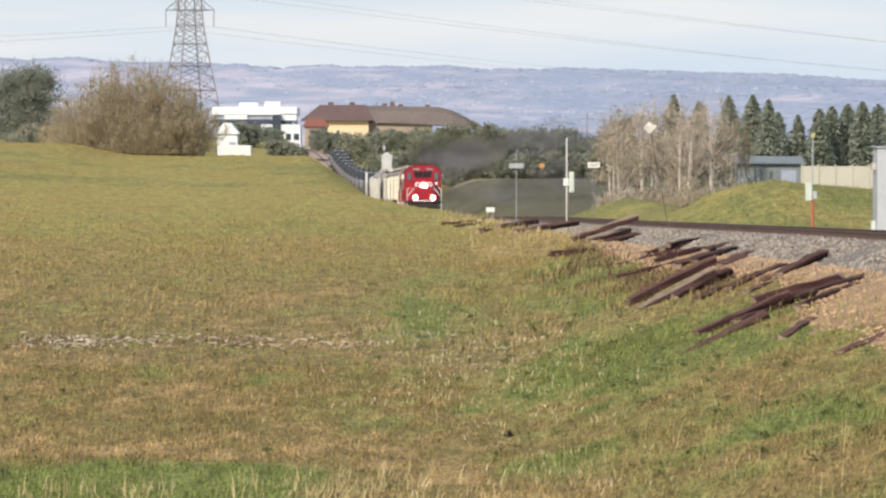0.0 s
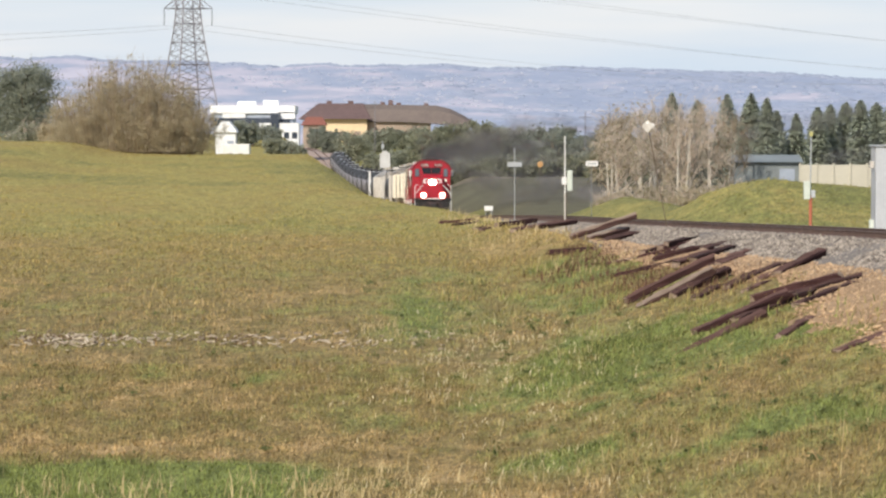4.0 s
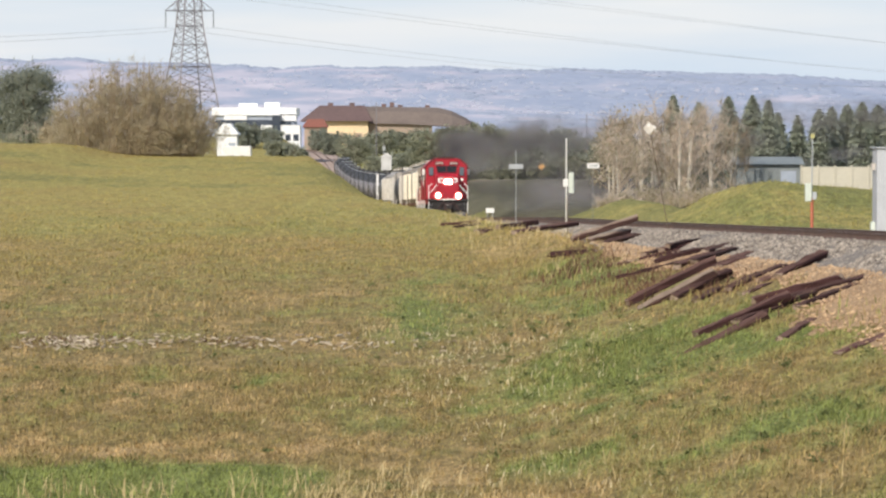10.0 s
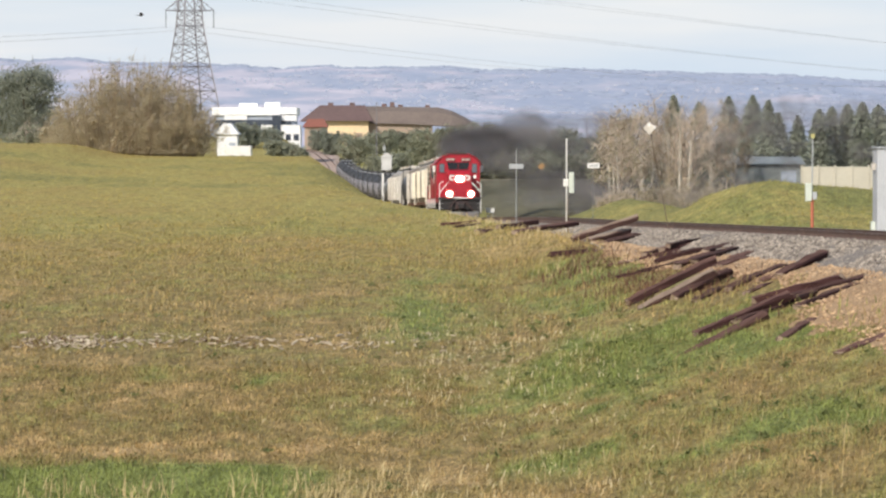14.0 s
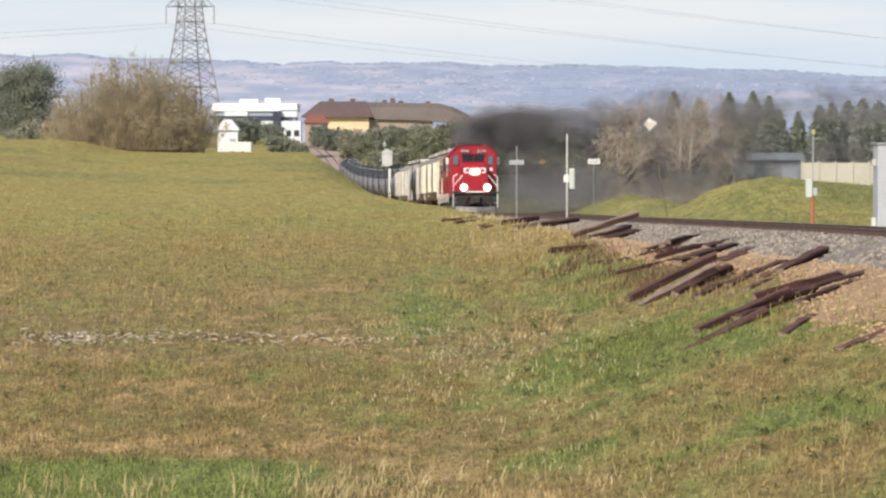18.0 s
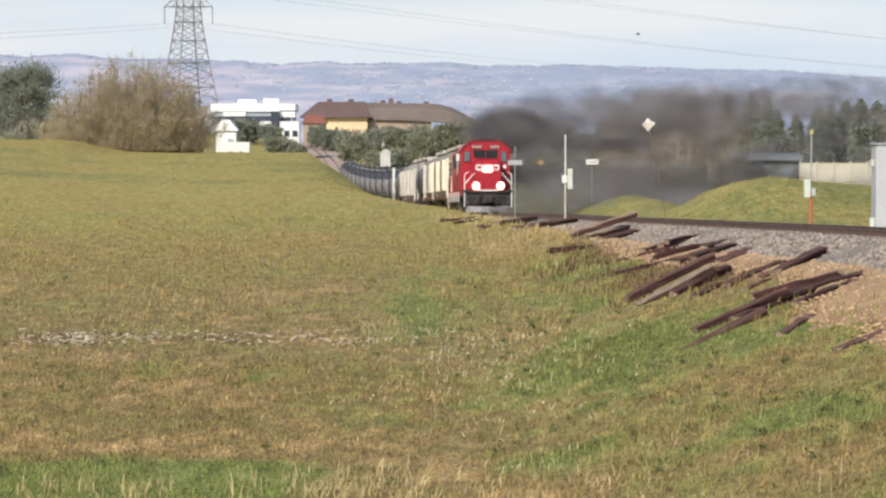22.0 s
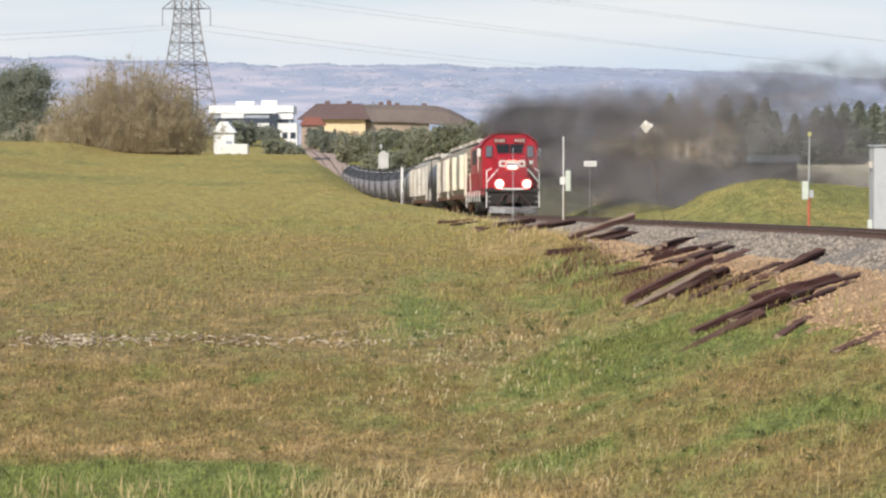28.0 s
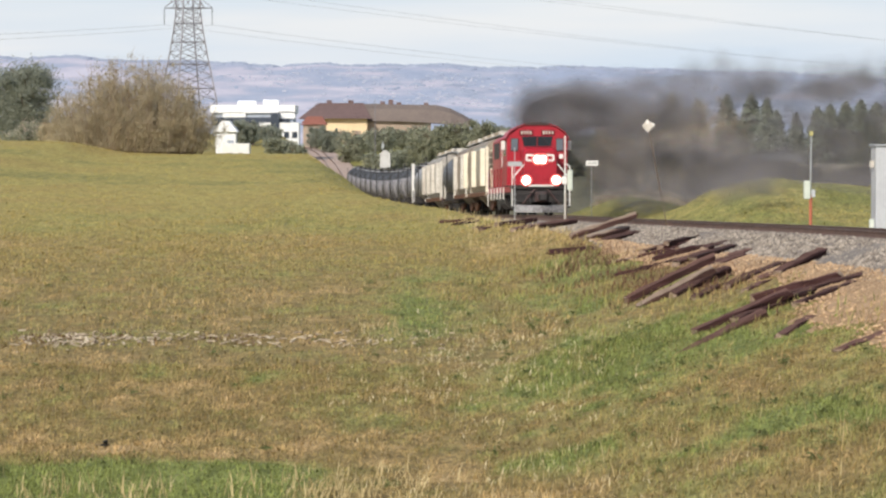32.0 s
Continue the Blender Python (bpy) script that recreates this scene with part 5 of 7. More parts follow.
loco = locomotive()
TRAIN = [(loco, 17.4)]
TRAIN.append((hopper("cream", "rib", "cream ribbed covered grain hopper car with rusty underframe", 16.6, 9, ("grey_panel", "tan_panel")), 17.4))
TRAIN.append((hopper("beige", "dirty_white", "short beige ribbed covered hopper car with pale ribs", 12.6, 7, ("tan_panel", "beige")), 13.4))
TRAIN.append((tank_car("slate", "dark grey tank car between two pale hoppers", 12.8), 13.6))
TRAIN.append((hopper("pale", "dirty_white", "long pale grey ribbed covered hopper car with grimy sides", 20.6, 13, ("pale", "beige")), 21.4))
TRAIN.append((tank_car("silver", "dull silver tank car with dusty sides", 18.2), 19.0))
first_tank = tank_car("tank", "shiny black tank car with a white end post", 16.4, "white")
TRAIN.append((first_tank, 17.2))
black_tank = tank_car("tank", "shiny black tank car in a long cut of cars")
TRAIN.append((black_tank, 17.2))
for _ in range(9):
    TRAIN.append((copy_thing(black_tank, Matrix()), 17.2))


# ---- vegetation ----
def leaf_cloud(centres, radii, count, size, rng, squash=1.0):
    """Many small random leaf quads round the given clump centres."""
    k = rng.integers(0, len(centres), count)
    v = rng.normal(0, 1, (count, 3))
    v /= np.linalg.norm(v, axis=1)[:, None]
    p = centres[k] + v * (radii[k] * np.minimum(np.abs(rng.normal(0, 0.62, count)), 1.15))[:, None] * np.array([1, 1, squash])
    a, b = rng.normal(0, 1, (count, 3)), rng.normal(0, 1, (count, 3))
    a /= np.linalg.norm(a, axis=1)[:, None]
    b = np.cross(a, b)
    b /= np.linalg.norm(b, axis=1)[:, None]
    s = (size * rng.uniform(0.5, 1.4, count))[:, None]
    q = np.stack([p - a * s, p - b * s * 0.55, p + a * s, p + b * s * 0.55], 1)
    return q.reshape(-1, 3), np.arange(count * 4).reshape(-1, 4)


def branches(bm, rng, base, height, spread, r, n, up=0.6, start=0.25):
    tips = []
    for i in range(n):
        u = start + (1 - start) * (i + rng.random()) / n
        a = rng.uniform(0, 6.283)
        l = spread * rng.uniform(0.6, 1.1) * (1 - 0.45 * u)
        p0 = Vector((base[0], base[1], base[2] + height * u * 0.85))
        p1 = p0 + Vector((math.cos(a) * l, math.sin(a) * l, l * up * rng.uniform(0.7, 1.4)))
        rod(bm, p0, p1, r * (1 - 0.6 * u) * 0.5, r * 0.10, 5, False)
        tips.append(p1)
    return tips


def leafy_tree(name, at, height, width, mat, label, category="tree", seed=0, clumps=26, leaves=2600, leaf=0.28, group="", low=0.25, bark="bark"):
    rng = np.random.default_rng(seed)
    t = thing(name, at, label, category, group)
    bm = B()
    rod(bm, (0, 0, -0.3), (0, 0, height * 0.85), width * 0.045 + 0.05, 0.03, 8, False)
    tips = branches(bm, rng, (0, 0, 0), height, width * 0.5, width * 0.06 + 0.05, 12)
    part("trunk", bm, bark, t)
    c, r = [], []
    for i in range(clumps):
        u = rng.uniform(low, 0.88)
        a = rng.uniform(0, 6.283)
        prof = math.sin(math.pi * (0.12 + 0.80 * (u - low) / (1 - low))) ** 0.7
        d = width * 0.5 * prof * math.sqrt(rng.random()) * 0.85
        c.append((d * math.cos(a), d * math.sin(a), height * u))
        r.append(width * rng.uniform(0.13, 0.27))
    V, Fq = leaf_cloud(np.array(c), np.array(r), leaves, leaf, rng, 0.85)
    V[:, 2] = np.maximum(V[:, 2], 0.05)
    crown = new("crown", raw_mesh("crown", V, Fq, mat))
    crown.parent = t
    return t


def bush(name, at, height, width, depth, mat, label, seed, stems=60, leaves=9000, leaf=0.16, twig="twig"):
    rng = np.random.default_rng(seed)
    t = thing(name, at, label, "shrub")
    bm = B()
    c, r = [], []
    for i in range(stems):
        a, d = rng.uniform(0, 6.283), math.sqrt(rng.random())
        x, y = width / 2 * d * math.cos(a), depth / 2 * d * math.sin(a)
        h = height * (1 - 0.62 * d ** 2.6) * rng.uniform(0.70, 1.05)
        top = (x * 1.12 + rng.normal(0, 0.15), y * 1.12, h)
        rod(bm, (x * 0.95, y * 0.95, -0.2), top, 0.05, 0.012, 4, False)
        for k in range(5):
            u = rng.uniform(0.3, 1.0)
            p = Vector((x * (0.95 + 0.17 * u), y * (0.95 + 0.17 * u), h * u))
            q = p + Vector((rng.normal(0, 0.5), rng.normal(0, 0.5), rng.uniform(0.3, 0.9)))
            rod(bm, p, q, 0.018, 0.006, 3, False)
        for u in (0.06, 0.22, 0.38, 0.54, 0.70, 0.86):
            k = min(1.0, height / 5)
            c.append((x * (0.95 + 0.17 * u) + rng.normal(0, 0.5 * k), y * (0.95 + 0.17 * u) + rng.normal(0, 0.5 * k), h * (u + rng.normal(0, 0.06))))
            r.append(k * rng.uniform(0.5, 1.7 - 0.9 * u))
    part("limbwork", bm, twig, t)
    V, Fq = leaf_cloud(np.array(c), np.array(r), leaves, leaf, rng)
    V[:, 2] = np.maximum(V[:, 2], 0.02)
    crown = new("crown", raw_mesh("crown", V, Fq, mat))
    crown.parent = t
    return t


def conifer(at, height, width, seed, label="dark green spruce tree behind the track", group="spruces", power=0.72):
    rng = np.random.default_rng(seed)
    t = thing("spruce", at, label, "tree", group)
    part("trunk", rod(B(), (0, 0, -0.3), (0, 0, height), 0.05 + height * 0.012, 0.02, 7, False), "bark", t)
    n = 4200
    u = rng.random(n) ** 0.8
    layer = np.clip(u + rng.normal(0, 0.02, n), 0, 1)
    rad = (0.7 + 0.45 * rng.random(12))[(rng.random(n) * 12).astype(int)] * width / 2 * np.clip(1 - layer, 0, 1) ** power * np.sqrt(rng.random(n)) * (0.85 + 0.3 * rng.random(n))
    a = rng.uniform(0, 6.283, n)
    z = height * (0.06 + 0.94 * layer) - rad * 0.28
    p = np.stack([rad * np.cos(a), rad * np.sin(a), z], 1)
    out = np.stack([np.cos(a), np.sin(a), -0.25 + rng.normal(0, 0.25, n)], 1)
    side = np.stack([-np.sin(a), np.cos(a), rng.normal(0, 0.5, n)], 1)
    s = (0.020 * height * rng.uniform(0.6, 1.3, n) + 0.04)[:, None]
    q = np.stack([p - out * s, p - side * s * 0.5, p + out * s * 1.2, p + side * s * 0.5], 1)
    crown = new("crown", raw_mesh("crown", q.reshape(-1, 3), np.arange(n * 4).reshape(-1, 4), "spruce"))
    crown.parent = t


def bare_tree(at, height, width, seed, twig="pink_twig", leafy=500, mat="poplar_leaf"):
    rng = np.random.default_rng(seed)
    t = thing("poplar", at, "thin pale-barked poplar with mostly bare twigs", "tree", "poplars")
    bm = B()
    lean = rng.normal(0, 0.03)
    for k in range(rng.integers(1, 4)):
        ox = rng.normal(0, 0.35) if k else 0
        rod(bm, (ox, 0, -0.3), (ox * 1.6 + lean * height, 0, height * rng.uniform(0.8, 1.0)), 0.04 + height * 0.011, 0.02, 7, False)
    part("trunk", bm, "birch", t)
    tw = B()
    tips = branches(tw, rng, (0, 0, 0), height, width * 0.55, 0.09, 38, 1.0, 0.25)
    for p in tips:
        for _ in range(9):
            q = p + Vector((rng.normal(0, 0.6), rng.normal(0, 0.6), rng.uniform(0.1, 1.2)))
            rod(tw, p - (q - p) * 0.5, q, 0.013, 0.005, 3, False)
    part("limbwork", tw, twig, t)
    c = np.array([tuple(p) for p in tips])
    V, Fq = leaf_cloud(c, np.full(len(c), 0.8), leafy, 0.12, rng)
    crown = new("crown", raw_mesh("crown", V, Fq, mat))
    crown.parent = t


# the big shrub on the hill and the dark tree beside it
bush("willow_thicket", (-26.27, 276.00, 5.67), 8.1, 13.0, 7.5, "willow", "tall brown-olive willow thicket on the hill crest", 71, 300, 210000, 0.055)
bush("low_shrub", (-34.40, 296.00, 6.42), 2.64, 4.0, 3, "willow", "low brown shrub at the edge of the thicket", 74, 30, 2500, 0.17)
leafy_tree("broadleaf_tree", (-41.99, 330.00, 5.97), 8.95, 7.6, "dark_leaf", "round dark green tree behind the hill crest", seed=75, clumps=150, leaves=30000, leaf=0.12, low=0.10)
leafy_tree("broadleaf_tree", (-45.74, 345.00, 5.69), 6.55, 4.5, "dark_leaf", "dark green tree behind the hill crest", seed=76, clumps=24, leaves=2200, leaf=0.24, low=0.15)
bush("low_shrub", (-38.70, 310.00, 6.26), 2.41, 4.2, 3, "leaf", "grey-green shrub below the tree", 77, 30, 2500, 0.18, "pink_twig")


def wood(name, x0, x1, d0, d1, n, top, seed, mat, label, sizes=(3.5, 6.0), group="woods", leaves=1500):
    """A loose belt of trees between two bearings."""
    rng = np.random.default_rng(seed)
    for i in range(n):
        d = rng.uniform(d0, d1)
        px = x0 + (x1 - x0) * (i + rng.random()) / n
        x = (px - 784) / 5800 * d
        g = float(ground_z(x, d))
        h = max(2.0, (265 - top(px)) / 5800 * d + 6 - g) * rng.uniform(0.82, 1.06)
        leafy_tree("broadleaf_tree", (x, d, g), h, rng.uniform(*sizes), mat, label, seed=seed * 50 + i, clumps=34, leaves=leaves * 2, leaf=0.22, group=group, low=0.08)


wood("belt", 610, 760, 600, 660, 12, lambda p: np.interp(p, [610, 640, 700, 760], [236, 231, 228, 222]), 81, "leaf", "dull green tree in the belt behind the valley")
wood("belt", 735, 900, 430, 500, 11, lambda p: np.interp(p, [735, 790, 850, 900], [226, 211, 207, 216]), 82, "leaf_warm", "yellow-green tree in the belt behind the track")
wood("belt", 880, 1080, 430, 500, 13, lambda p: np.interp(p, [880, 940, 1000, 1080], [222, 216, 220, 238]), 83, "dark_leaf", "dark green tree in the belt behind the track")
wood("belt", 655, 770, 510, 560, 9, lambda p: np.interp(p, [655, 700, 770], [276, 266, 250]), 84, "leaf", "dull green tree in the belt behind the valley", (3, 5))
wood("belt", 414, 492, 540, 600, 9, lambda p: np.interp(p, [410, 440, 470, 500], [212, 214, 226, 240]), 85, "dark_leaf", "dark tree in front of the white building", (2.5, 4))
wood("belt", 478, 530, 455, 490, 7, lambda p: np.interp(p, [478, 530], [244, 262]), 91, "leaf", "dull green shrubby tree behind the hill crest", (2.4, 3.6))
wood("belt", 549, 573, 945, 970, 4, lambda p: 225 + 0 * p, 89, "dark_leaf", "dark shrubby tree beside the far track", (3.5, 5))
wood("belt", 574, 600, 715, 740, 4, lambda p: 226 + 0 * p, 88, "dark_leaf", "dark shrubby tree beside the far track", (2.2, 3.2))
wood("belt", 790, 1075, 408, 424, 20, lambda p: np.interp(p, [790, 860, 960, 1075], [284, 278, 272, 270]), 90, "leaf", "low dull green tree beside the dirt road", (3, 5))
wood("belt", 1060, 1300, 330, 390, 12, lambda p: np.interp(p, [1060, 1150, 1300], [254, 240, 252]), 86, "leaf_warm", "scrubby brown-green tree behind the poplars", (3, 5))
wood("belt", 1250, 1600, 330, 400, 16, lambda p: np.interp(p, [1250, 1400, 1600], [262, 250, 255]), 87, "dark_leaf", "dark green shrubby tree behind the fence", (3, 5))

for k, (px, top, d) in enumerate(((1085, 225, 232), (1108, 200, 236), (1135, 205, 245), (1160, 185, 250), (1185, 215, 240), (1213, 195, 235), (1226, 205, 238), (1258, 190, 250), (1290, 215, 255), (1095, 245, 228))):
    gx0 = (px - 784) / 5800 * d
    g = float(ground_z(gx0, d))
    bare_tree((gx0, d, g), (265 - top) / 5800 * d + 6.3 - g, 3.5, 300 + k, "pink_twig" if k % 4 else "twig", 600 if px < 1120 else 170)
for k, (px, d, h, w) in enumerate(((1150, 226, 2.6, 5.2), (1232, 222, 2.2, 4.6), (1292, 232, 2.8, 4.4), (1322, 240, 2.4, 3.2), (1092, 224, 1.6, 3.0), (1198, 236, 3.4, 4.2))):
    gx0 = (px - 784) / 5800 * d
    bush("scrub", (gx0, d, float(ground_z(gx0, d))), h, w, 3.0, "willow" if k % 2 else "poplar_leaf", "dense grey-brown scrub below the poplars", 160 + k, 36, 5200, 0.09, "pink_twig")
for k, (px, top, d) in enumerate(((1190, 170, 300), (1235, 182, 305), (1288, 172, 310), (1330, 170, 300), (1358, 178, 296), (1410, 205, 300), (1375, 200, 304))):
    gx0 = (px - 784) / 5800 * d
    g = float(ground_z(gx0, d))
    h = (265 - top) / 5800 * d + 6 - g
    conifer((gx0, d, g), h, h * (0.46 + 0.06 * (k % 4)), 400 + k)


for k, (px, top) in enumerate(((889, 274), (931, 272), (944, 266))):
    gx0 = (px - 784) / 5800 * 410
    g = float(ground_z(gx0, 410))
    h = (265 - top) / 5800 * 410 + 6 - g
    conifer((gx0, 410, g), h, h * 0.55, 430 + k, "dark bluish spruce beside the dirt road")
for k, (px, top, d, w) in enumerate(((1448, 194, 312, 2.7), (1470, 190, 316, 2.3), (1498, 186, 318, 2.8), (1524, 182, 308, 2.5), (1552, 186, 314, 2.7), (1580, 182, 310, 2.7))):
    gx0 = (px - 784) / 5800 * d
    g = float(ground_z(gx0, d))
    conifer((gx0, d, g), (265 - top) / 5800 * d + 6 - g, w * 1.35, 450 + k, "tall narrow dark green tree behind the fence", "narrow trees", 0.45)


# ---- buildings in the distance ----
def block(t, name, at, size, mat, label=""):
    return part(name, box(B(), (at[0], at[1], at[2] + size[2] / 2), size), mat, t, label)


def white_works():
    t = thing("office_building", (-35.75, 640.00, 8.48), "white flat-roofed industrial building with a dark glass tower", "building")
    k = 640 / 5800
    base = 6 + (265 - 245) * k - (-35.75, 640.00, 8.48)[2]
    block(t, "main_hall", (-1, 3, base - 4), (15.5, 14, 8.6), "wall_shade")
    r = block(t, "roof", (-1, 3, base + 4.6), (16.4, 15, 1.5), "roof_white", "bright white roof band")
    block(t, "roof_unit", (-2.5, 3, base + 6.1), (3.6, 3, 0.9), "roof_white")
    block(t, "roof_unit", (2.2, 3, base + 6.1), (3.0, 3, 1.1), "roof_white")
    # dark band across the hall front, below the roof
    block(t, "dark_band", (-1.2, -4.2, base + 2.2), (14.8, 0.5, 1.5), "window", "dark band below the white roof")
    block(t, "upper_wall", (-4.6, -4.3, base + 3.7), (4.4, 0.4, 1.0), "wall_white")
    block(t, "upper_wall", (5.6, -4.3, base + 3.5), (3.2, 0.4, 1.3), "wall_white")
    w = block(t, "annex", (4.2, -3, base - 3.5), (7.6, 6, 6.2), "wall_white", "white annex")
    block(t, "glass_tower", (3.4, -5.2, base - 3.0), (1.6, 2.0, 7.6), "window", "dark glass stair tower")
    for i in range(5):
        part("window", box(B(), (1.0 + 1.55 * i, -6.02, base + 0.3), (1.0, 0.06, 1.2)), "window", w)
        part("window", box(B(), (1.0 + 1.55 * i, -6.02, base - 1.8), (1.0, 0.06, 1.1)), "window", w)


def brown_hall():
    t = thing("long_building", (-18.64, 1150.00, 8.15), "long low building with a brown hipped roof and ochre walls", "building")
    k = 760 / 5800
    t.scale = (1150 / 760,) * 3
    base = (6 + (265 - 236) * 1150 / 5800 - (-18.64, 1150.00, 8.15)[2]) * 760 / 1150
    x0, x1 = (538 - 690) * k, (840 - 690) * k
    mid = (652 - 690) * k
    part("wall", box(B(), ((x0 + mid) / 2 + 0.5, 0, base + 0.3), (mid - x0 - 1, 14, 5.6)), "wall_cream", t, "sunlit ochre wall")
    part("wall", box(B(), ((x1 + mid) / 2 - 5.5, 3, base - 0.2), (x1 - mid - 9, 16, 5.0)), "wall_tan", t, "tan wall")
    part("roof", loft(B(), [[(x0 - 0.8, -8.4, base + 2.9), (mid + 1, -8.4, base + 2.9), (mid + 1, 9, base + 2.9), (x0 - 0.8, 9, base + 2.9)], [(x0 + 3.5, -1, base + 6.6), (mid - 1, -1, base + 6.6), (mid - 1, 3, base + 6.6), (x0 + 3.5, 3, base + 6.6)]]), "roof_brown", t)
    span = x1 + 0.8 - (mid - 6)
    rows = [(u, 2.4 - 1.6 * u ** 3, 6.5 - 0.5 * u - 4.2 * max(0.0, (u - 0.70) / 0.30) ** 1.6) for u in np.linspace(0, 1, 11)]
    part("roof", loft(B(), [[(mid - 6 + span * u, -6, base + lo), (mid - 6 + span * u, -2.4, base + lo + 0.72 * (hi - lo)), (mid - 6 + span * u, 1, base + hi), (mid - 6 + span * u, 5, base + hi), (mid - 6 + span * u, 12, base + lo)] for u, lo, hi in rows]), "roof_tan", t, "rounded khaki-brown roof")
    for u, hh in ((0.30, 0.9), (0.36, 1.3), (0.42, 0.7), (0.62, 0.6)):
        part("roof_unit", box(B(), (mid - 6 + span * u, 2, base + 6.5 + hh / 2 - 0.4), (1.1, 1.1, hh), 0.05), "roof_brown", t)
    for i in range(2):
        part("roof_vent", box(B(), (x0 + 6 + 5 * i, 1, base + 6.8), (1.2, 1.2, 0.9)), "roof_brown", t)
    for i in range(4):
        part("dark_opening", box(B(), (x0 + 2.6 + 3.4 * i, -7.05, base - 0.9), (1.5, 0.1, 2.2)), "wall_tan", t)


def red_house():
    t = thing("house", (-38.97, 1000.00, 5.90), "small building with a red-brown roof among trees", "house")
    t.scale = (1.6, 1.6, 1.6)
    base = (6 + (265 - 238) * 1000 / 5800 - (-38.97, 1000.00, 5.90)[2]) / 1.6
    part("wall", box(B(), (0, 0, base - 1), (4.2, 5, 5.0)), "wall_tan", t)
    part("roof", loft(B(), [[(-2.5, -3, base + 1.5), (2.5, -3, base + 1.5), (2.5, 3, base + 1.5), (-2.5, 3, base + 1.5)], [(-1.5, -0.2, base + 3.1), (1.5, -0.2, base + 3.1), (1.5, 0.2, base + 3.1), (-1.5, 0.2, base + 3.1)]]), "roof_red", t)


def white_house():
    t = thing("shed", (-23.71, 360.00, 4.58), "small white sunlit shed behind the hill", "shed")
    h = 3.47
    w = part("wall", box(B(), (0, 0, h / 2 - 0.2), (2.2, 2.6, h)), "wall_white", t)
    part("roof", loft(B(), [[(-1.35, -1.6, h - 0.3), (1.35, -1.6, h - 0.3), (1.35, 1.6, h - 0.3), (-1.35, 1.6, h - 0.3)], [(-0.4, -1.6, h + 0.9), (0.4, -1.6, h + 0.9), (0.4, 1.6, h + 0.9), (-0.4, 1.6, h + 0.9)]]), "roof_white", t)
    part("door", box(B(), (0.55, -1.32, h * 0.35), (0.7, 0.05, h * 0.6)), "wall_shade", w)


def white_trailer():
    t = thing("trailer", (-20.71, 330.00, 4.86), "white box trailer parked behind the hill crest", "trailer")
    top = 1.59
    part("box_body", box(B(), (0, 0, top - 0.75), (2.7, 1.9, 1.5), 0.06), "white", t)
    part("drawbar", box(B(), (-1.7, 0, top - 1.35), (0.9, 0.12, 0.12), 0.01), "black", t)
    for x in (-0.5, 0.5):
        part("wheel", rod(B(), (x, -0.96, 0.33), (x, -0.74, 0.33), 0.33, 0.33, 16), "black", t)
        part("wheel", rod(B(), (x, 0.74, 0.33), (x, 0.96, 0.33), 0.33, 0.33, 16), "black", t)
    part("chassis", box(B(), (0, 0, (top - 1.5) / 2 + 0.2), (2.5, 1.4, max(0.2, top - 1.9)), 0.02), "black", t)


def metal_shed():
    t = thing("warehouse", (25.79, 262.00, 1.28), "low grey-green metal shed behind the grass mound", "building")
    h = 3.87
    w = part("wall", box(B(), (0, 0, h / 2 - 0.2), (5.2, 5, h)), "shed", t)
    part("roof", loft(B(), [[(-2.8, -2.9, h - 0.25), (2.8, -2.9, h - 0.25), (2.8, 2.9, h - 0.25), (-2.8, 2.9, h - 0.25)], [(-2.7, -0.2, h + 0.35), (2.7, -0.2, h + 0.35), (2.7, 0.2, h + 0.35), (-2.7, 0.2, h + 0.35)]]), "shed", t)
    for i in range(9):
        part("wall_rib", box(B(), (-2.4 + 0.6 * i, -2.53, h / 2 - 0.2), (0.06, 0.05, h)), "shed", w)
    part("door", box(B(), (1.5, -2.54, h * 0.4), (1.2, 0.06, h * 0.8)), "wall_shade", w)


def concrete_fence():
    t = thing("fence", (23.97, 195.00, 1.66), "pale panel fence behind the grass mound", "fence")
    lo, hi = 0.0, 3.47
    for i in range(6):
        x = -2.2 + 1.0 * i
        part("panel", box(B(), (x, 0, hi / 2 - 0.1), (0.97, 0.10, hi), 0.01), "concrete", t)
        part("post", box(B(), (x - 0.5, -0.04, hi / 2), (0.10, 0.14, hi + 0.02), 0.01), "concrete", t)


def pale_hut():
    """A small pale relay hut beyond the track in the valley."""
    t = thing("relay_hut", (-6.88, 395.00, -1.58), "small pale square relay hut beside the line", "hut")
    h = 6.97
    z0 = 5.20
    part("mast", rod(B(), (0, 0, -0.3), (0, 0, z0), 0.35, 0.35, 10), "concrete", t)
    part("cabin", box(B(), (0, 0, (h + z0) / 2 - 0.1), (1.25, 1.2, h - z0 - 0.1), 0.05), "hut", t)
    part("roof", slab([(-0.70, h - 0.20), (0.70, h - 0.20), (0.62, h - 0.05), (0.06, h + 0.34), (-0.06, h + 0.34), (-0.62, h - 0.05)], -0.7, 0.7), "hut", t)
    part("aerial", rod(B(), (-0.3, 0, h), (-0.3, 0, h + 1.5), 0.05, 0.04, 6), "galv", t, "short aerial mast")
    part("aerial_box", box(B(), (-0.3, 0, h + 0.85), (0.34, 0.3, 0.5), 0.04), "galv", t)


white_works(), brown_hall(), red_house(), white_house(), white_trailer(), metal_shed(), concrete_fence(), pale_hut()


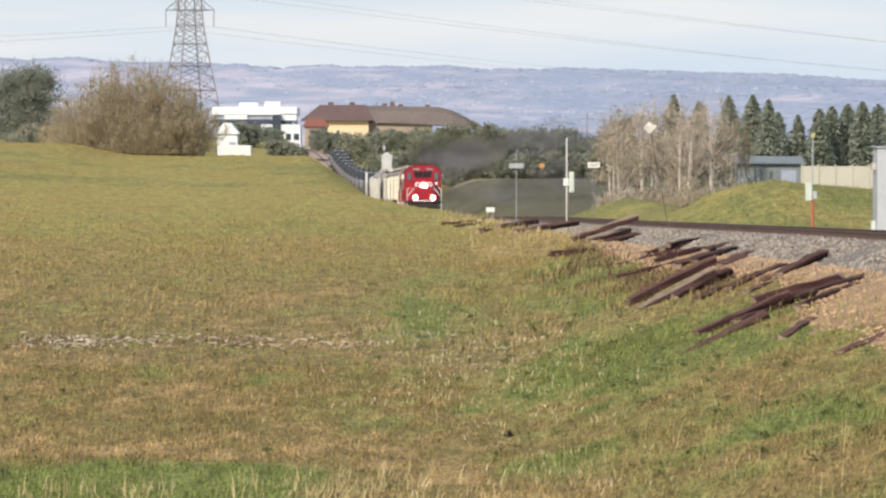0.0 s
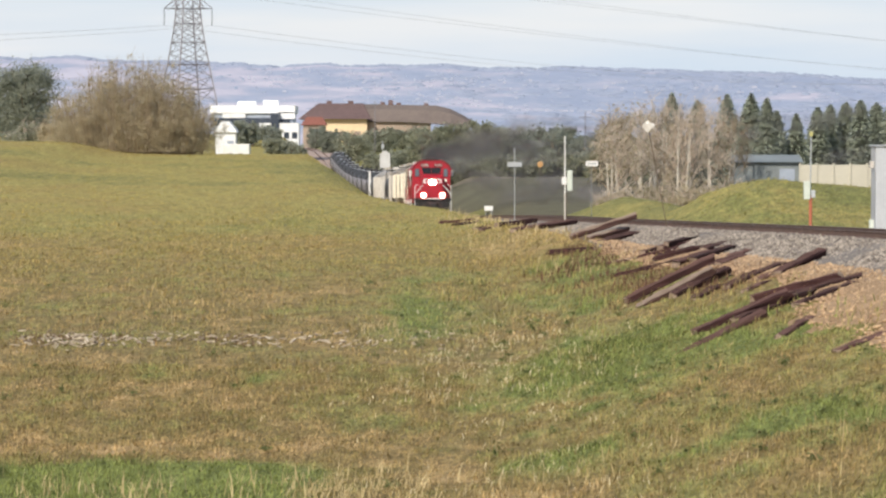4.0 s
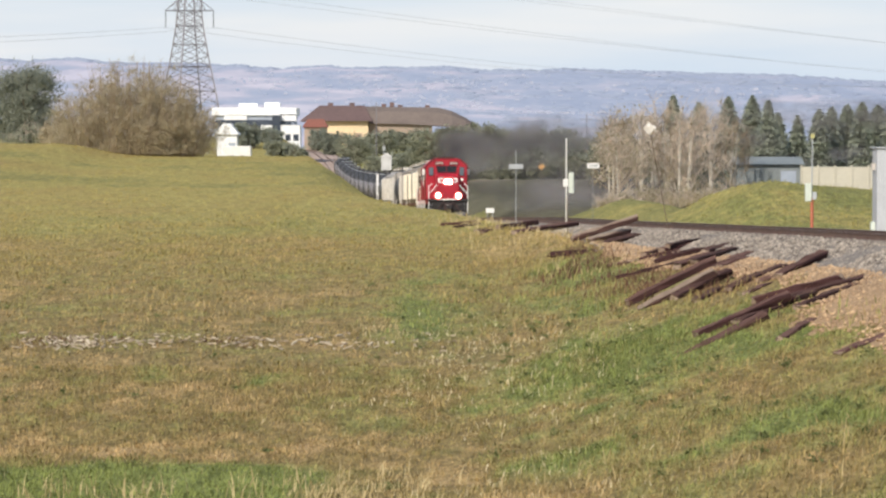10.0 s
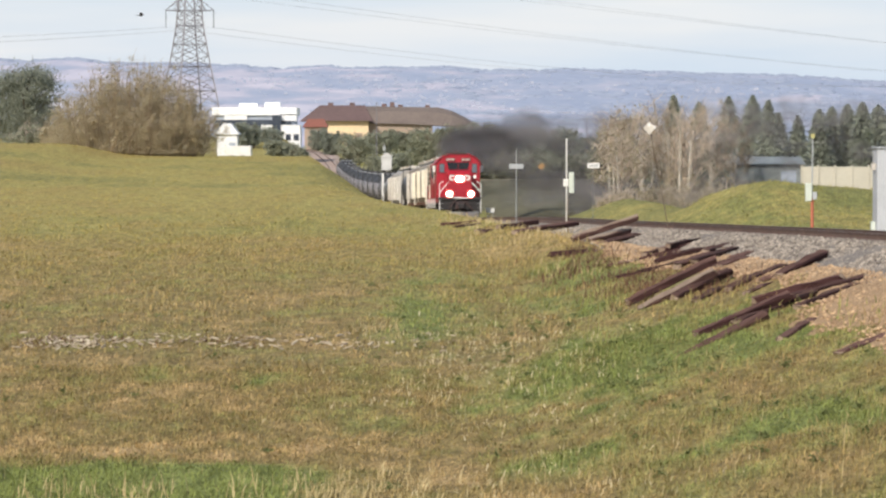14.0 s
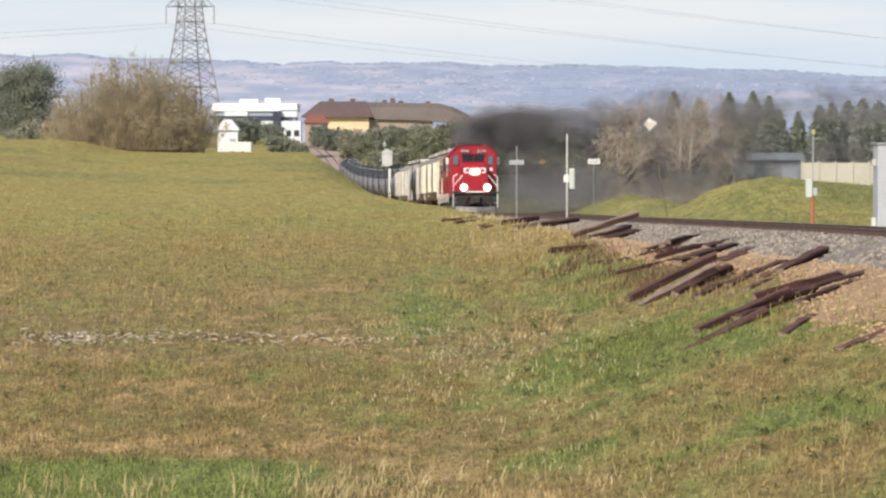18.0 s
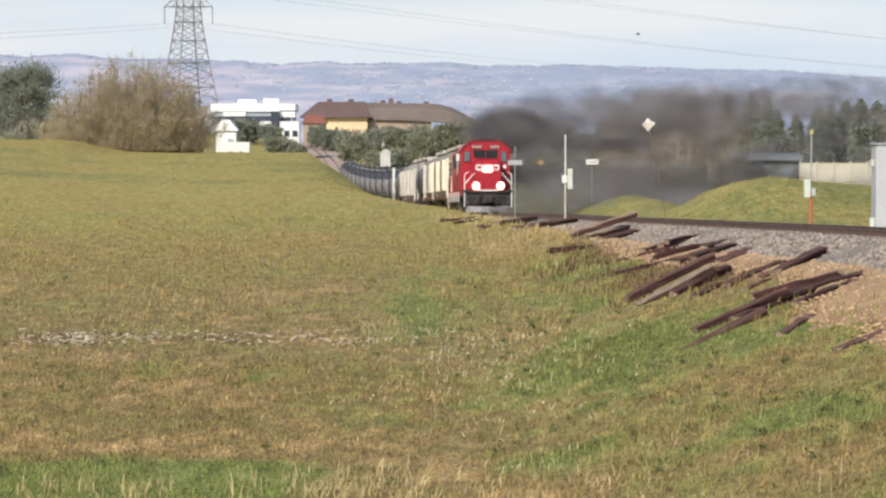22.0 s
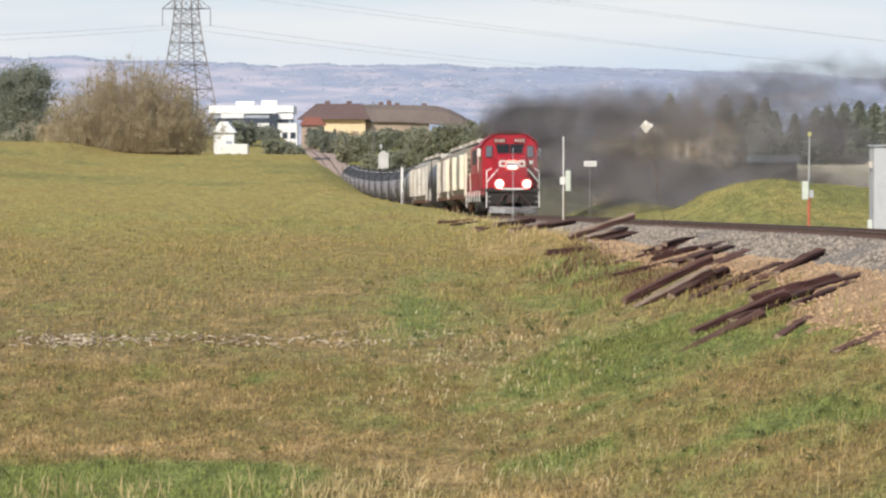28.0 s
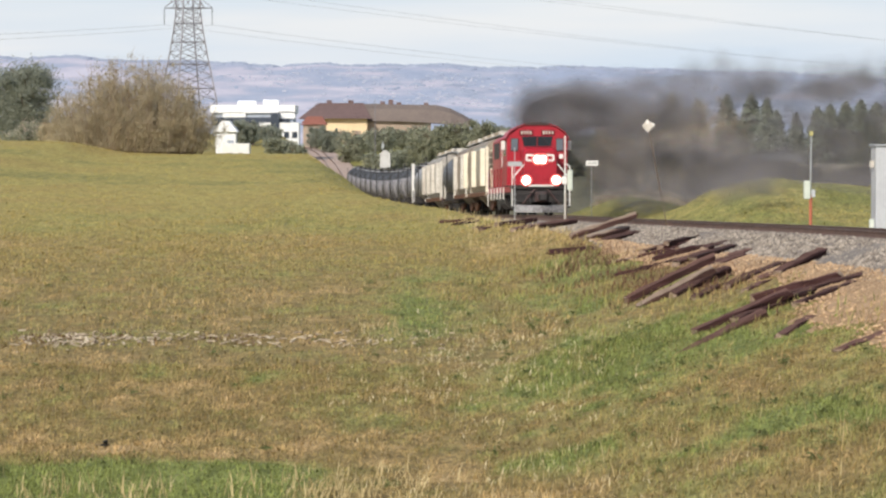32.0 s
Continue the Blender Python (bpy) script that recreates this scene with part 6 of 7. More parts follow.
def utility_pole(at, h, seed):
    t = thing("utility_pole", at, "distant wooden utility pole with a crossarm", "utility pole", "utility poles")
    part("pole", rod(B(), (0, 0, -0.5), (0, 0, h), 0.08, 0.06, 8), "lattice", t)
    part("crossarm", box(B(), (0, 0, h - 0.7), (1.7, 0.08, 0.09), 0.01), "lattice", t)


utility_pole((18.32, 420.00, 2.41), 8.29, 1)
utility_pole((-12.31, 600.00, 4.24), 10.53, 3)


# ---- lattice tower and its lines ----
TOWER = Vector((-54.19, 700.00, 8.91))


def tower():
    t = thing("pylon", TOWER, "steel lattice transmission tower with crossarms", "pylon")
    k = 700 / 5800
    zt = lambda py: 6 + (265 - py) * k - TOWER.z
    levels = [(0.0, 5.3), (zt(182), 4.55), (zt(160), 4.15), (zt(138), 3.75), (zt(117), 3.35), (zt(97), 3.0), (zt(78), 2.7), (zt(60), 2.4), (zt(45), 2.2), (zt(31), 2.05), (zt(18), 1.95),
              (zt(-15), 1.8), (zt(-50), 1.5), (zt(-90), 1.2), (zt(-130), 0.3)]
    ca, sa = math.cos(radians(28)), math.sin(radians(28))      # the body stands askew to the line of sight
    cs = [(x * ca - y * sa, x * sa + y * ca) for x, y in ((-1, -1), (1, -1), (1, 1), (-1, 1))]
    for sx, sy in cs:
        part("leg", loft(B(), [[(sx * w + 0.14 * dx, sy * w + 0.14 * dy, z) for dx, dy in ((-1, -1), (1, -1), (1, 1), (-1, 1))] for z, w in levels]), "lattice", t)
    for n, ((z0, w0), (z1, w1)) in enumerate(zip(levels, levels[1:])):
        for i in range(4):
            a, b = cs[i], cs[(i + 1) % 4]
            ties = [((b[0] * w0, b[1] * w0, z0), (a[0] * w1, a[1] * w1, z1)), ((a[0] * w0, a[1] * w0, z0), (b[0] * w1, b[1] * w1, z1))]
            if n % 2:
                ties.append(((a[0] * w1, a[1] * w1, z1), (b[0] * w1, b[1] * w1, z1)))
            for p, q in ties:
                part("brace", rod(B(), p, q, 0.075, 0.075, 4, False), "lattice", t)
    for py in (18, -50, -110):
        z = zt(py)
        for s in (-1, 1):
            w = 1.9
            tip = (s * 5.2, 0, z)
            arm = part("crossarm", rod(B(), (s * w, -w, z), tip, 0.10, 0.08, 4, False), "lattice", t)
            part("arm_member", rod(B(), (s * w, w, z), tip, 0.10, 0.08, 4, False), "lattice", arm)
            for y in (-w, w):
                part("arm_member", rod(B(), (s * w, y, z + 2.6), tip, 0.08, 0.06, 4, False), "lattice", arm)
                part("arm_member", rod(B(), (s * w, y, z + 2.6), (s * 3.4, y * 0.5, z), 0.06, 0.06, 4, False), "lattice", arm)
            ins = B()
            for q in range(9):
                rod(ins, (s * 5.1, 0, z - 0.3 - 0.38 * q), (s * 5.1, 0, z - 0.45 - 0.38 * q), 0.16, 0.10, 8)
            rod(ins, (s * 5.1, 0, z), (s * 5.1, 0, z - 3.6), 0.04, 0.04, 5)
            part("insulator", ins, "slate", arm)


tower()


def cable(a, b, sag, label, r=0.026):
    a, b = Vector(a), Vector(b)
    n = 36
    pts = [a.lerp(b, i / n) - Vector((0, 0, 4 * sag * (i / n) * (1 - i / n))) for i in range(n + 1)]
    ob = part("power_line", loft(B(), [[p + Vector((r * x, 0, r * z)) for x, z in ((-1, 0), (0, -1), (1, 0), (0, 1))] for p in pts]), "wire")
    tagged(ob, label, "cable", "power lines")


def arm_tip(s, py):
    return Vector((TOWER.x + s * 5.1, 700, 6 + (265 - py) * 700 / 5800 - 3.6))


LINE = "thin sagging power line from the steel tower"
for s in (-1, 1):
    cable(arm_tip(s, 18), (TOWER.x - 92 + s * 8, 520, 22.0 - s * 0.6), 1.2, LINE)
    cable(arm_tip(s, 18), (220 + s * 8, 1250, 31.5), 5.5, LINE)
    cable(arm_tip(s, -50), (300 + s * 8, 1250, 28.0 - 1.5 * s), 4.0, LINE)
    cable(arm_tip(s, -110), (330 + s * 8, 1250, 31.2 - 1.5 * s), 2.2, LINE)


# ---- dirt road and clearings in the distance ----
def far_strip(name, p0, p1, width, mat, label):
    n = 40
    a, b = np.array(p0), np.array(p1)
    u = np.linspace(0, 1, n)[:, None]
    c = a + (b - a) * u
    d = (b - a) / np.linalg.norm(b - a)
    side = np.array([-d[1], d[0]])
    rows = []
    for o in (-0.5, 0, 0.5):
        q = c + side * width * o
        rows.append(np.stack([q[:, 0], q[:, 1], ground_z(q[:, 0], q[:, 1]) + 0.12], 1))
    V = np.concatenate(rows)
    i = np.arange(n - 1)
    Fq = np.concatenate([np.stack([i, i + 1, i + 1 + n, i + n], 1), np.stack([i + n, i + 1 + n, i + 1 + 2 * n, i + 2 * n], 1)])
    ob = new(name, raw_mesh(name, V, Fq, mat))
    tagged(ob, label, "road", kind="structure")


far_strip("road", (-1.0, 405), (60.0, 386), 6.5, "dirt_road", "pale dirt road crossing the low ground")


def dark_field():
    ys = np.arange(222, 399, 3.0)
    us = np.linspace(0, 1, 28)
    Y = np.repeat(ys[:, None], 28, 1)
    left = track_x(Y) + 4.2 + 1.5 * grain(Y, 0 * Y, 11, 91)
    X = left + us[None] * (0.17 * Y + 6 - left)
    Z = ground_z(X, Y) - 0.04 + 0.32 * np.clip((Y - 224) / 40, 0, 1) * np.sin(np.pi * np.clip(us * 6, 0, 0.5))[None]
    V = np.stack([X.ravel(), Y.ravel(), Z.ravel()], 1)
    i = (np.arange(len(ys) - 1)[:, None] * 28 + np.arange(27)[None]).ravel()
    ob = new("field", raw_mesh("field", V, np.stack([i, i + 1, i + 29, i + 28], 1), "stubble"))
    tagged(ob, "dull dark olive stubble field in the low ground", "field", kind="structure")


dark_field()


# ---- grass ----
def grass(name, n, y0, y1, tall, wide, seed, label, dense=None, d_min=3.6, mat="blades", lean=0.35, free=False, beside=None, odd=0.12):
    rng = np.random.default_rng(seed)
    y = np.sqrt(rng.uniform(y0 ** 2, y1 ** 2, n))
    x = rng.uniform(-0.142, 0.142, n) * y
    if beside:
        x = track_x(y) - rng.uniform(*beside, n)
    d = track_x(y) - x
    edge = np.where((y < 118) & (d > 0), gravel_edge(y) - 0.4 + 1.2 * (grain(y, 0 * y, 2.0, 33) - 0.5), d_min)
    keep = (np.abs(d) > d_min) & (free | (d < 0) | (d > edge) | (rng.random(n) < 0.02))
    if dense is not None:
        keep &= rng.random(n) < dense(x, y)
    x, y = x[keep], y[keep]
    n = len(x)
    z = ground_z(x, y) - 0.02
    clump = 0.5 * grain(x, y / 3.0, 1.1, 50) + 0.5 * grain(x, y / 2.0, 3.5, 58)
    h = tall * (0.45 + 0.9 * rng.random(n) ** 1.6) * (0.55 + 0.8 * clump)
    a = rng.uniform(0, 6.283, n)
    w = wide * rng.uniform(0.6, 1.4, n)
    bx, by = np.cos(a) * w / 2, np.sin(a) * w / 2
    la, ll = rng.uniform(0, 6.283, n), h * lean * rng.random(n) * 1.6
    dx, dy = np.cos(la) * ll + 0.10 * h, np.sin(la) * ll
    base = np.stack([x, y, z], 1)
    o = np.zeros(n)
    v = np.stack([base + np.stack([-bx, -by, o], 1), base + np.stack([bx, by, o], 1), base + np.stack([bx * 0.7 + dx * 0.4, by * 0.7 + dy * 0.4, h * 0.6], 1), base + np.stack([-bx * 0.7 + dx * 0.4, -by * 0.7 + dy * 0.4, h * 0.6], 1), base + np.stack([dx, dy, h * (1 - 0.3 * (ll / np.maximum(h, 1e-3)) ** 2)], 1)], 1)
    V = v.reshape(-1, 3)
    i = 5 * np.arange(n)
    Fs = np.concatenate([np.stack([i, i + 1, i + 2], 1), np.stack([i, i + 2, i + 3], 1), np.stack([i + 3, i + 2, i + 4], 1)])
    lush = np.repeat(lushness(x, y) + rng.normal(0, odd, n), 5)
    ob = new(name, raw_mesh(name, V, Fs, mat, np.clip(lush, 0, 1.3)))
    tagged(ob, label, "grass", kind="stuff")


grass("meadow_grass", 130000, 42, 75, 0.12, 0.017, 51, "mixed dry and green meadow grass near the camera", lean=0.75)
grass("meadow_grass", 110000, 75, 165, 0.13, 0.028, 52, "mixed dry and green meadow grass on the slope", lambda x, y: np.clip((165 - y) / 50, 0, 1), lean=0.7)
grass("hill_grass", 42000, 105, 300, 0.085, 0.065, 53, "yellow-green grass on the hill", lambda x, y: np.where(track_x(y) - x > 3, 1.0, 0.5 * (y < 215)) * np.clip((y - 105) / 40, 0, 1), mat="soft_blades", odd=0.07)
grass("seed_stalks", 26000, 42, 57, 0.40, 0.017, 54, "pale seeding grass stalks at the edge of the meadow", lambda x, y: np.clip((55.5 + 2.0 * np.exp(-((x + 1.0) / 1.2) ** 2) - y) / 1.5, 0, 1) * (0.04 + np.exp(-((x + 1.5) / 1.3) ** 2) + 0.7 * np.exp(-((x + 5.2) / 0.5) ** 2) + 0.5 * np.exp(-((x + 6.3) / 0.3) ** 2)) * (grain(x, y, 0.35, 55) > 0.6), mat="stalk", lean=0.6)
grass("dry_stalks", 34000, 46, 135, 0.20, 0.013, 56, "bleached dry stalks scattered in the meadow", lambda x, y: 0.06 + 0.9 * np.clip(1.3 * (0.42 - lushness(x, y)), 0, 1) * (grain(x, y / 2, 0.9, 57) > 0.42), mat="stalk", lean=0.5)


grass("pale_straw", 19000, 58, 90, 0.17, 0.016, 74, "bright bleached straw standing in the grass", lambda x, y: np.exp(-((x - 1.0) / 2.2) ** 2) * np.exp(-((y - 73) / 10) ** 2) * (0.25 + 0.75 * (grain(x, y / 2, 0.7, 75) > 0.5)), mat="straw", lean=0.55)
grass("pale_straw", 3600, 44, 58, 0.16, 0.012, 76, "bright bleached straw standing in the grass", lambda x, y: np.exp(-((x - 1.2) / 2.0) ** 2) * (grain(x, y / 2, 0.6, 77) > 0.55), mat="straw", lean=0.6)
grass("golden_grass", 17000, 98, 158, 0.30, 0.028, 59, "tall golden dry grass along the old ties", lambda x, y: np.exp(-((track_x(y) - x - 5.0) / 1.5) ** 2) * (0.15 + 0.85 * (grain(x, y / 2, 1.6, 60) > 0.5)), 3.0, "stalk", 0.5)
grass("dead_weeds", 13000, 62, 110, 0.30, 0.022, 65, "dead reddish-brown weeds between the loose ties", lambda x, y: np.exp(-((track_x(y) - x - 5.8) / 1.3) ** 2) * (grain(x, y / 2, 1.1, 68) > 0.5) * np.clip((y - 68) / 10, 0, 1), 3.4, "dead_weed", 0.7, True, (3.6, 8.5))
grass("weed_clumps", 9000, 60, 112, 0.34, 0.022, 63, "green and brown weeds among the loose ties", lambda x, y: np.exp(-((track_x(y) - x - 7.5) / 2.6) ** 2) * (grain(x, y / 2, 0.9, 64) > 0.6), 3.4, free=True, beside=(3.8, 11))
grass("dead_weeds", 9000, 78, 84, 0.16, 0.02, 69, "dead brown weeds along the strewn wood chips", lambda x, y: (x < -0.8) * (grain(x, y / 2, 0.8, 70) > 0.62) * np.exp(-((y - 81) / 1.4) ** 2), mat="dead_weed", lean=0.7)
grass("dry_stalks", 5000, 76, 86, 0.26, 0.016, 73, "bleached dry stalks in the meadow", lambda x, y: np.exp(-((x + 1.6) / 0.7) ** 2) * (grain(x, y / 2, 0.5, 72) > 0.5), mat="stalk", lean=0.6)


def weeds():
    rng = np.random.default_rng(66)
    n = 520
    y = rng.uniform(45, 104, n)
    x = rng.uniform(-0.135, 0.135, n) * y
    d = track_x(y) - x
    keep = (d > 7.0) & (rng.random(n) < 0.08 + 0.92 * np.exp(-((d - 10.0) / 3.2) ** 2))
    x, y = x[keep], y[keep]
    c = np.stack([x, y, ground_z(x, y) + 0.07], 1)
    V, Fq = leaf_cloud(c, rng.uniform(0.12, 0.45, len(c)), 46 * len(c), 0.032, rng, 0.5)
    ob = new("weed_leaves", raw_mesh("weed_leaves", V, Fq, "weed"))
    tagged(ob, "low dark green broad-leaved weeds in the grass", "weeds", kind="stuff")


weeds()


def debris():
    rng = np.random.default_rng(61)
    bm = B()
    for _ in range(330):
        y = 80.5 + rng.normal(0, 1.1)
        x = rng.uniform(-10.4, -2.0) if rng.random() < 0.85 else rng.uniform(-4, 0.5)
        if rng.random() < 0.4:
            x = rng.normal(-9.0, 0.8)
        z = float(ground_z(x, y))
        s = rng.uniform(0.014, 0.06)
        box(bm, (0, 0, 0), (s * rng.uniform(1.0, 6.0), s, s * 0.6), 0.0, pose(x, y, z + 0.07, rng.uniform(-20, 20), rng.uniform(-20, 20), rng.uniform(0, 180)))
    ob = part("wood_debris", bm, "debris")
    tagged(ob, "bleached wood chips and stones strewn in the grass", "debris", kind="stuff")


debris()


# ---- ties under the rails ----
def track_ties():
    me = tie_mesh(2.6, 900, 0)
    me.name = "tie"
    y = 62.0
    while y < 200:
        p, d = track_frame(y)
        ob = new("tie", me)
        ob.parent = track
        ob.matrix_local = Matrix.Translation(p + Vector((0, 0, -0.272))) @ pose(0, 0, 0, 0, 0, -math.degrees(math.atan2(d.x, d.y)))
        y += 0.53


track_ties()


# ---- birds ----
def bird():
    t = thing("bird", (0, 0, 0), "small dark bird flying past", "bird")
    part("body", loft(B(), [[(0.28 * r * math.cos(a), y * 0.5, 0.5 * r * math.sin(a)) for a in np.linspace(0, 6.283, 9)[:-1]] for y, r in ((-0.16, 0.01), (-0.11, 0.035), (0, 0.06), (0.1, 0.035), (0.2, 0.012))]), "bird", t)
    for s in (-1, 1):
        part("wing", loft(B(), [[(s * 0.015, -0.04, 0.01), (s * 0.015, 0.03, 0.01), (s * 0.015, 0.0, 0.02)], [(s * 0.09, -0.03, 0.07), (s * 0.09, 0.03, 0.07), (s * 0.09, 0.0, 0.078)], [(s * 0.18, 0.02, 0.06), (s * 0.18, 0.04, 0.06), (s * 0.18, 0.03, 0.064)]]), "bird", t)
    part("tail", box(B(), (0, 0.125, 0), (0.04, 0.08, 0.008)), "bird", t)
    return t


birds = [bird()]
birds += [copy_thing(birds[0], Matrix()) for _ in range(5)]


# ---- exhaust smoke: drifting puffs of small soft flakes ----
def smoke_material():
    m = bpy.data.materials.new("diesel smoke")
    m.use_nodes = True
    n, l = m.node_tree.nodes, m.node_tree.links
    n.remove(n["Principled BSDF"])
    at = n.new("ShaderNodeAttribute")
    at.attribute_name = "lush"
    k = n.new("ShaderNodeMath")
    k.operation = "MULTIPLY"
    k.inputs[1].default_value = 0.085
    l.new(at.outputs["Fac"], k.inputs[0])
    df, tr, mx = n.new("ShaderNodeBsdfDiffuse"), n.new("ShaderNodeBsdfTransparent"), n.new("ShaderNodeMixShader")
    df.inputs["Color"].default_value = (0.170, 0.162, 0.170, 1)
    l.new(k.outputs[0], mx.inputs["Fac"])
    l.new(tr.outputs[0], mx.inputs[1])
    l.new(df.outputs[0], mx.inputs[2])
    l.new(mx.outputs[0], n["Material Output"].inputs["Surface"])
    return m


M["smoke"] = smoke_material()


def puff_mesh(seed, flakes, size):
    """Thin flakes, dense in their middles, through a long flat cloud."""
    rng = np.random.default_rng(seed)
    V, Fs, dens = [], [], []
    for i in range(flakes):
        c = np.clip(rng.normal(0, 1, 3) * np.array([0.3, 1.1, 0.30]), [-0.6, -2.4, -0.5], [0.6, 2.4, 0.5])
        nrm = np.array([1, rng.normal(0, 0.18), rng.normal(0, 0.18)])
        a = np.cross(nrm, [0, 0, 1.0])
        a /= np.linalg.norm(a)
        b = np.cross(a, nrm)
        b /= np.linalg.norm(b)
        r = size * rng.uniform(0.7, 1.12)
        k = len(V)
        V.append(c)
        dens.append(1.0)
        for ring, q in ((0.5, 0.5), (1.0, 0.0)):
            for j in range(10):
                t = 6.283 * j / 10
                V.append(c + (a * math.cos(t) + b * math.sin(t)) * r * ring * rng.uniform(0.85, 1.12))
                dens.append(q * rng.uniform(0.6, 1.3))
        for j in range(10):
            p, q = k + 1 + j, k + 1 + (j + 1) % 10
            Fs += [(k, p, q), (p, p + 10, q + 10), (p, q + 10, q)]
    return raw_mesh("smoke_puff", np.array(V), np.array(Fs), "smoke", np.array(dens))


PUFFS = []
rng_s = random.Random(77)
puff_kinds = [puff_mesh(600 + i, 17, 1.08) for i in range(6)]
emit = -6.0
while emit < 32:
    strength = float(np.interp(emit, [-6, 0, 4, 9, 13, 15.5, 17, 22, 25, 32], [0.22, 0.25, 0.32, 0.42, 0.75, 0.9, 1.0, 1.0, 0.9, 0.85]))
    for _ in range(17):
        if rng_s.random() < strength:
            ob = new("smoke_puff", puff_kinds[len(PUFFS) % 6])
            tagged(ob, "thin cloud of dark diesel exhaust smoke", "smoke", "exhaust smoke", "stuff")
            sinks = rng_s.random() < (0.3 if emit < 20 else 0.45)
            rise = max(-2.4, min(0.32, rng_s.gauss(-1.4, 0.5) if sinks else rng_s.gauss(-0.12, 0.5)))
            PUFFS.append((ob, emit + rng_s.uniform(0, 0.3), rng_s.uniform(1.4, 3.6) if sinks else rng_s.uniform(2.4, 5.4), rise, rng_s.gauss(-5.0, 1.6) if sinks else rng_s.gauss(-1.2, 1.0), rng_s.uniform(50, 120), rng_s.uniform(-80, 80)))
    emit += 0.36


# ---- what moves ----
front_y = curve([(-12, 322), (0, 280.5), (6, 257), (9, 248.5), (13, 235.0), (19, 212.3), (23, 199.5), (28, 182.0), (32, 165.4), (44, 120)])


def on_track(y):
    p, d = track_frame(y)
    m = d.to_track_quat("Y", "Z").to_matrix().to_4x4()
    return Matrix.Translation(p) @ m


def train_pose(start, length, t):
    """A car's pose: its two bogies on the rails."""
    y = float(front_y(t)) + start
    a, _ = track_frame(y + 2.0)
    b, _ = track_frame(y + length - 2.4)
    d = (b - a).normalized()
    return Matrix.Translation(a - d * 2.0) @ d.to_track_quat("Y", "Z").to_matrix().to_4x4()


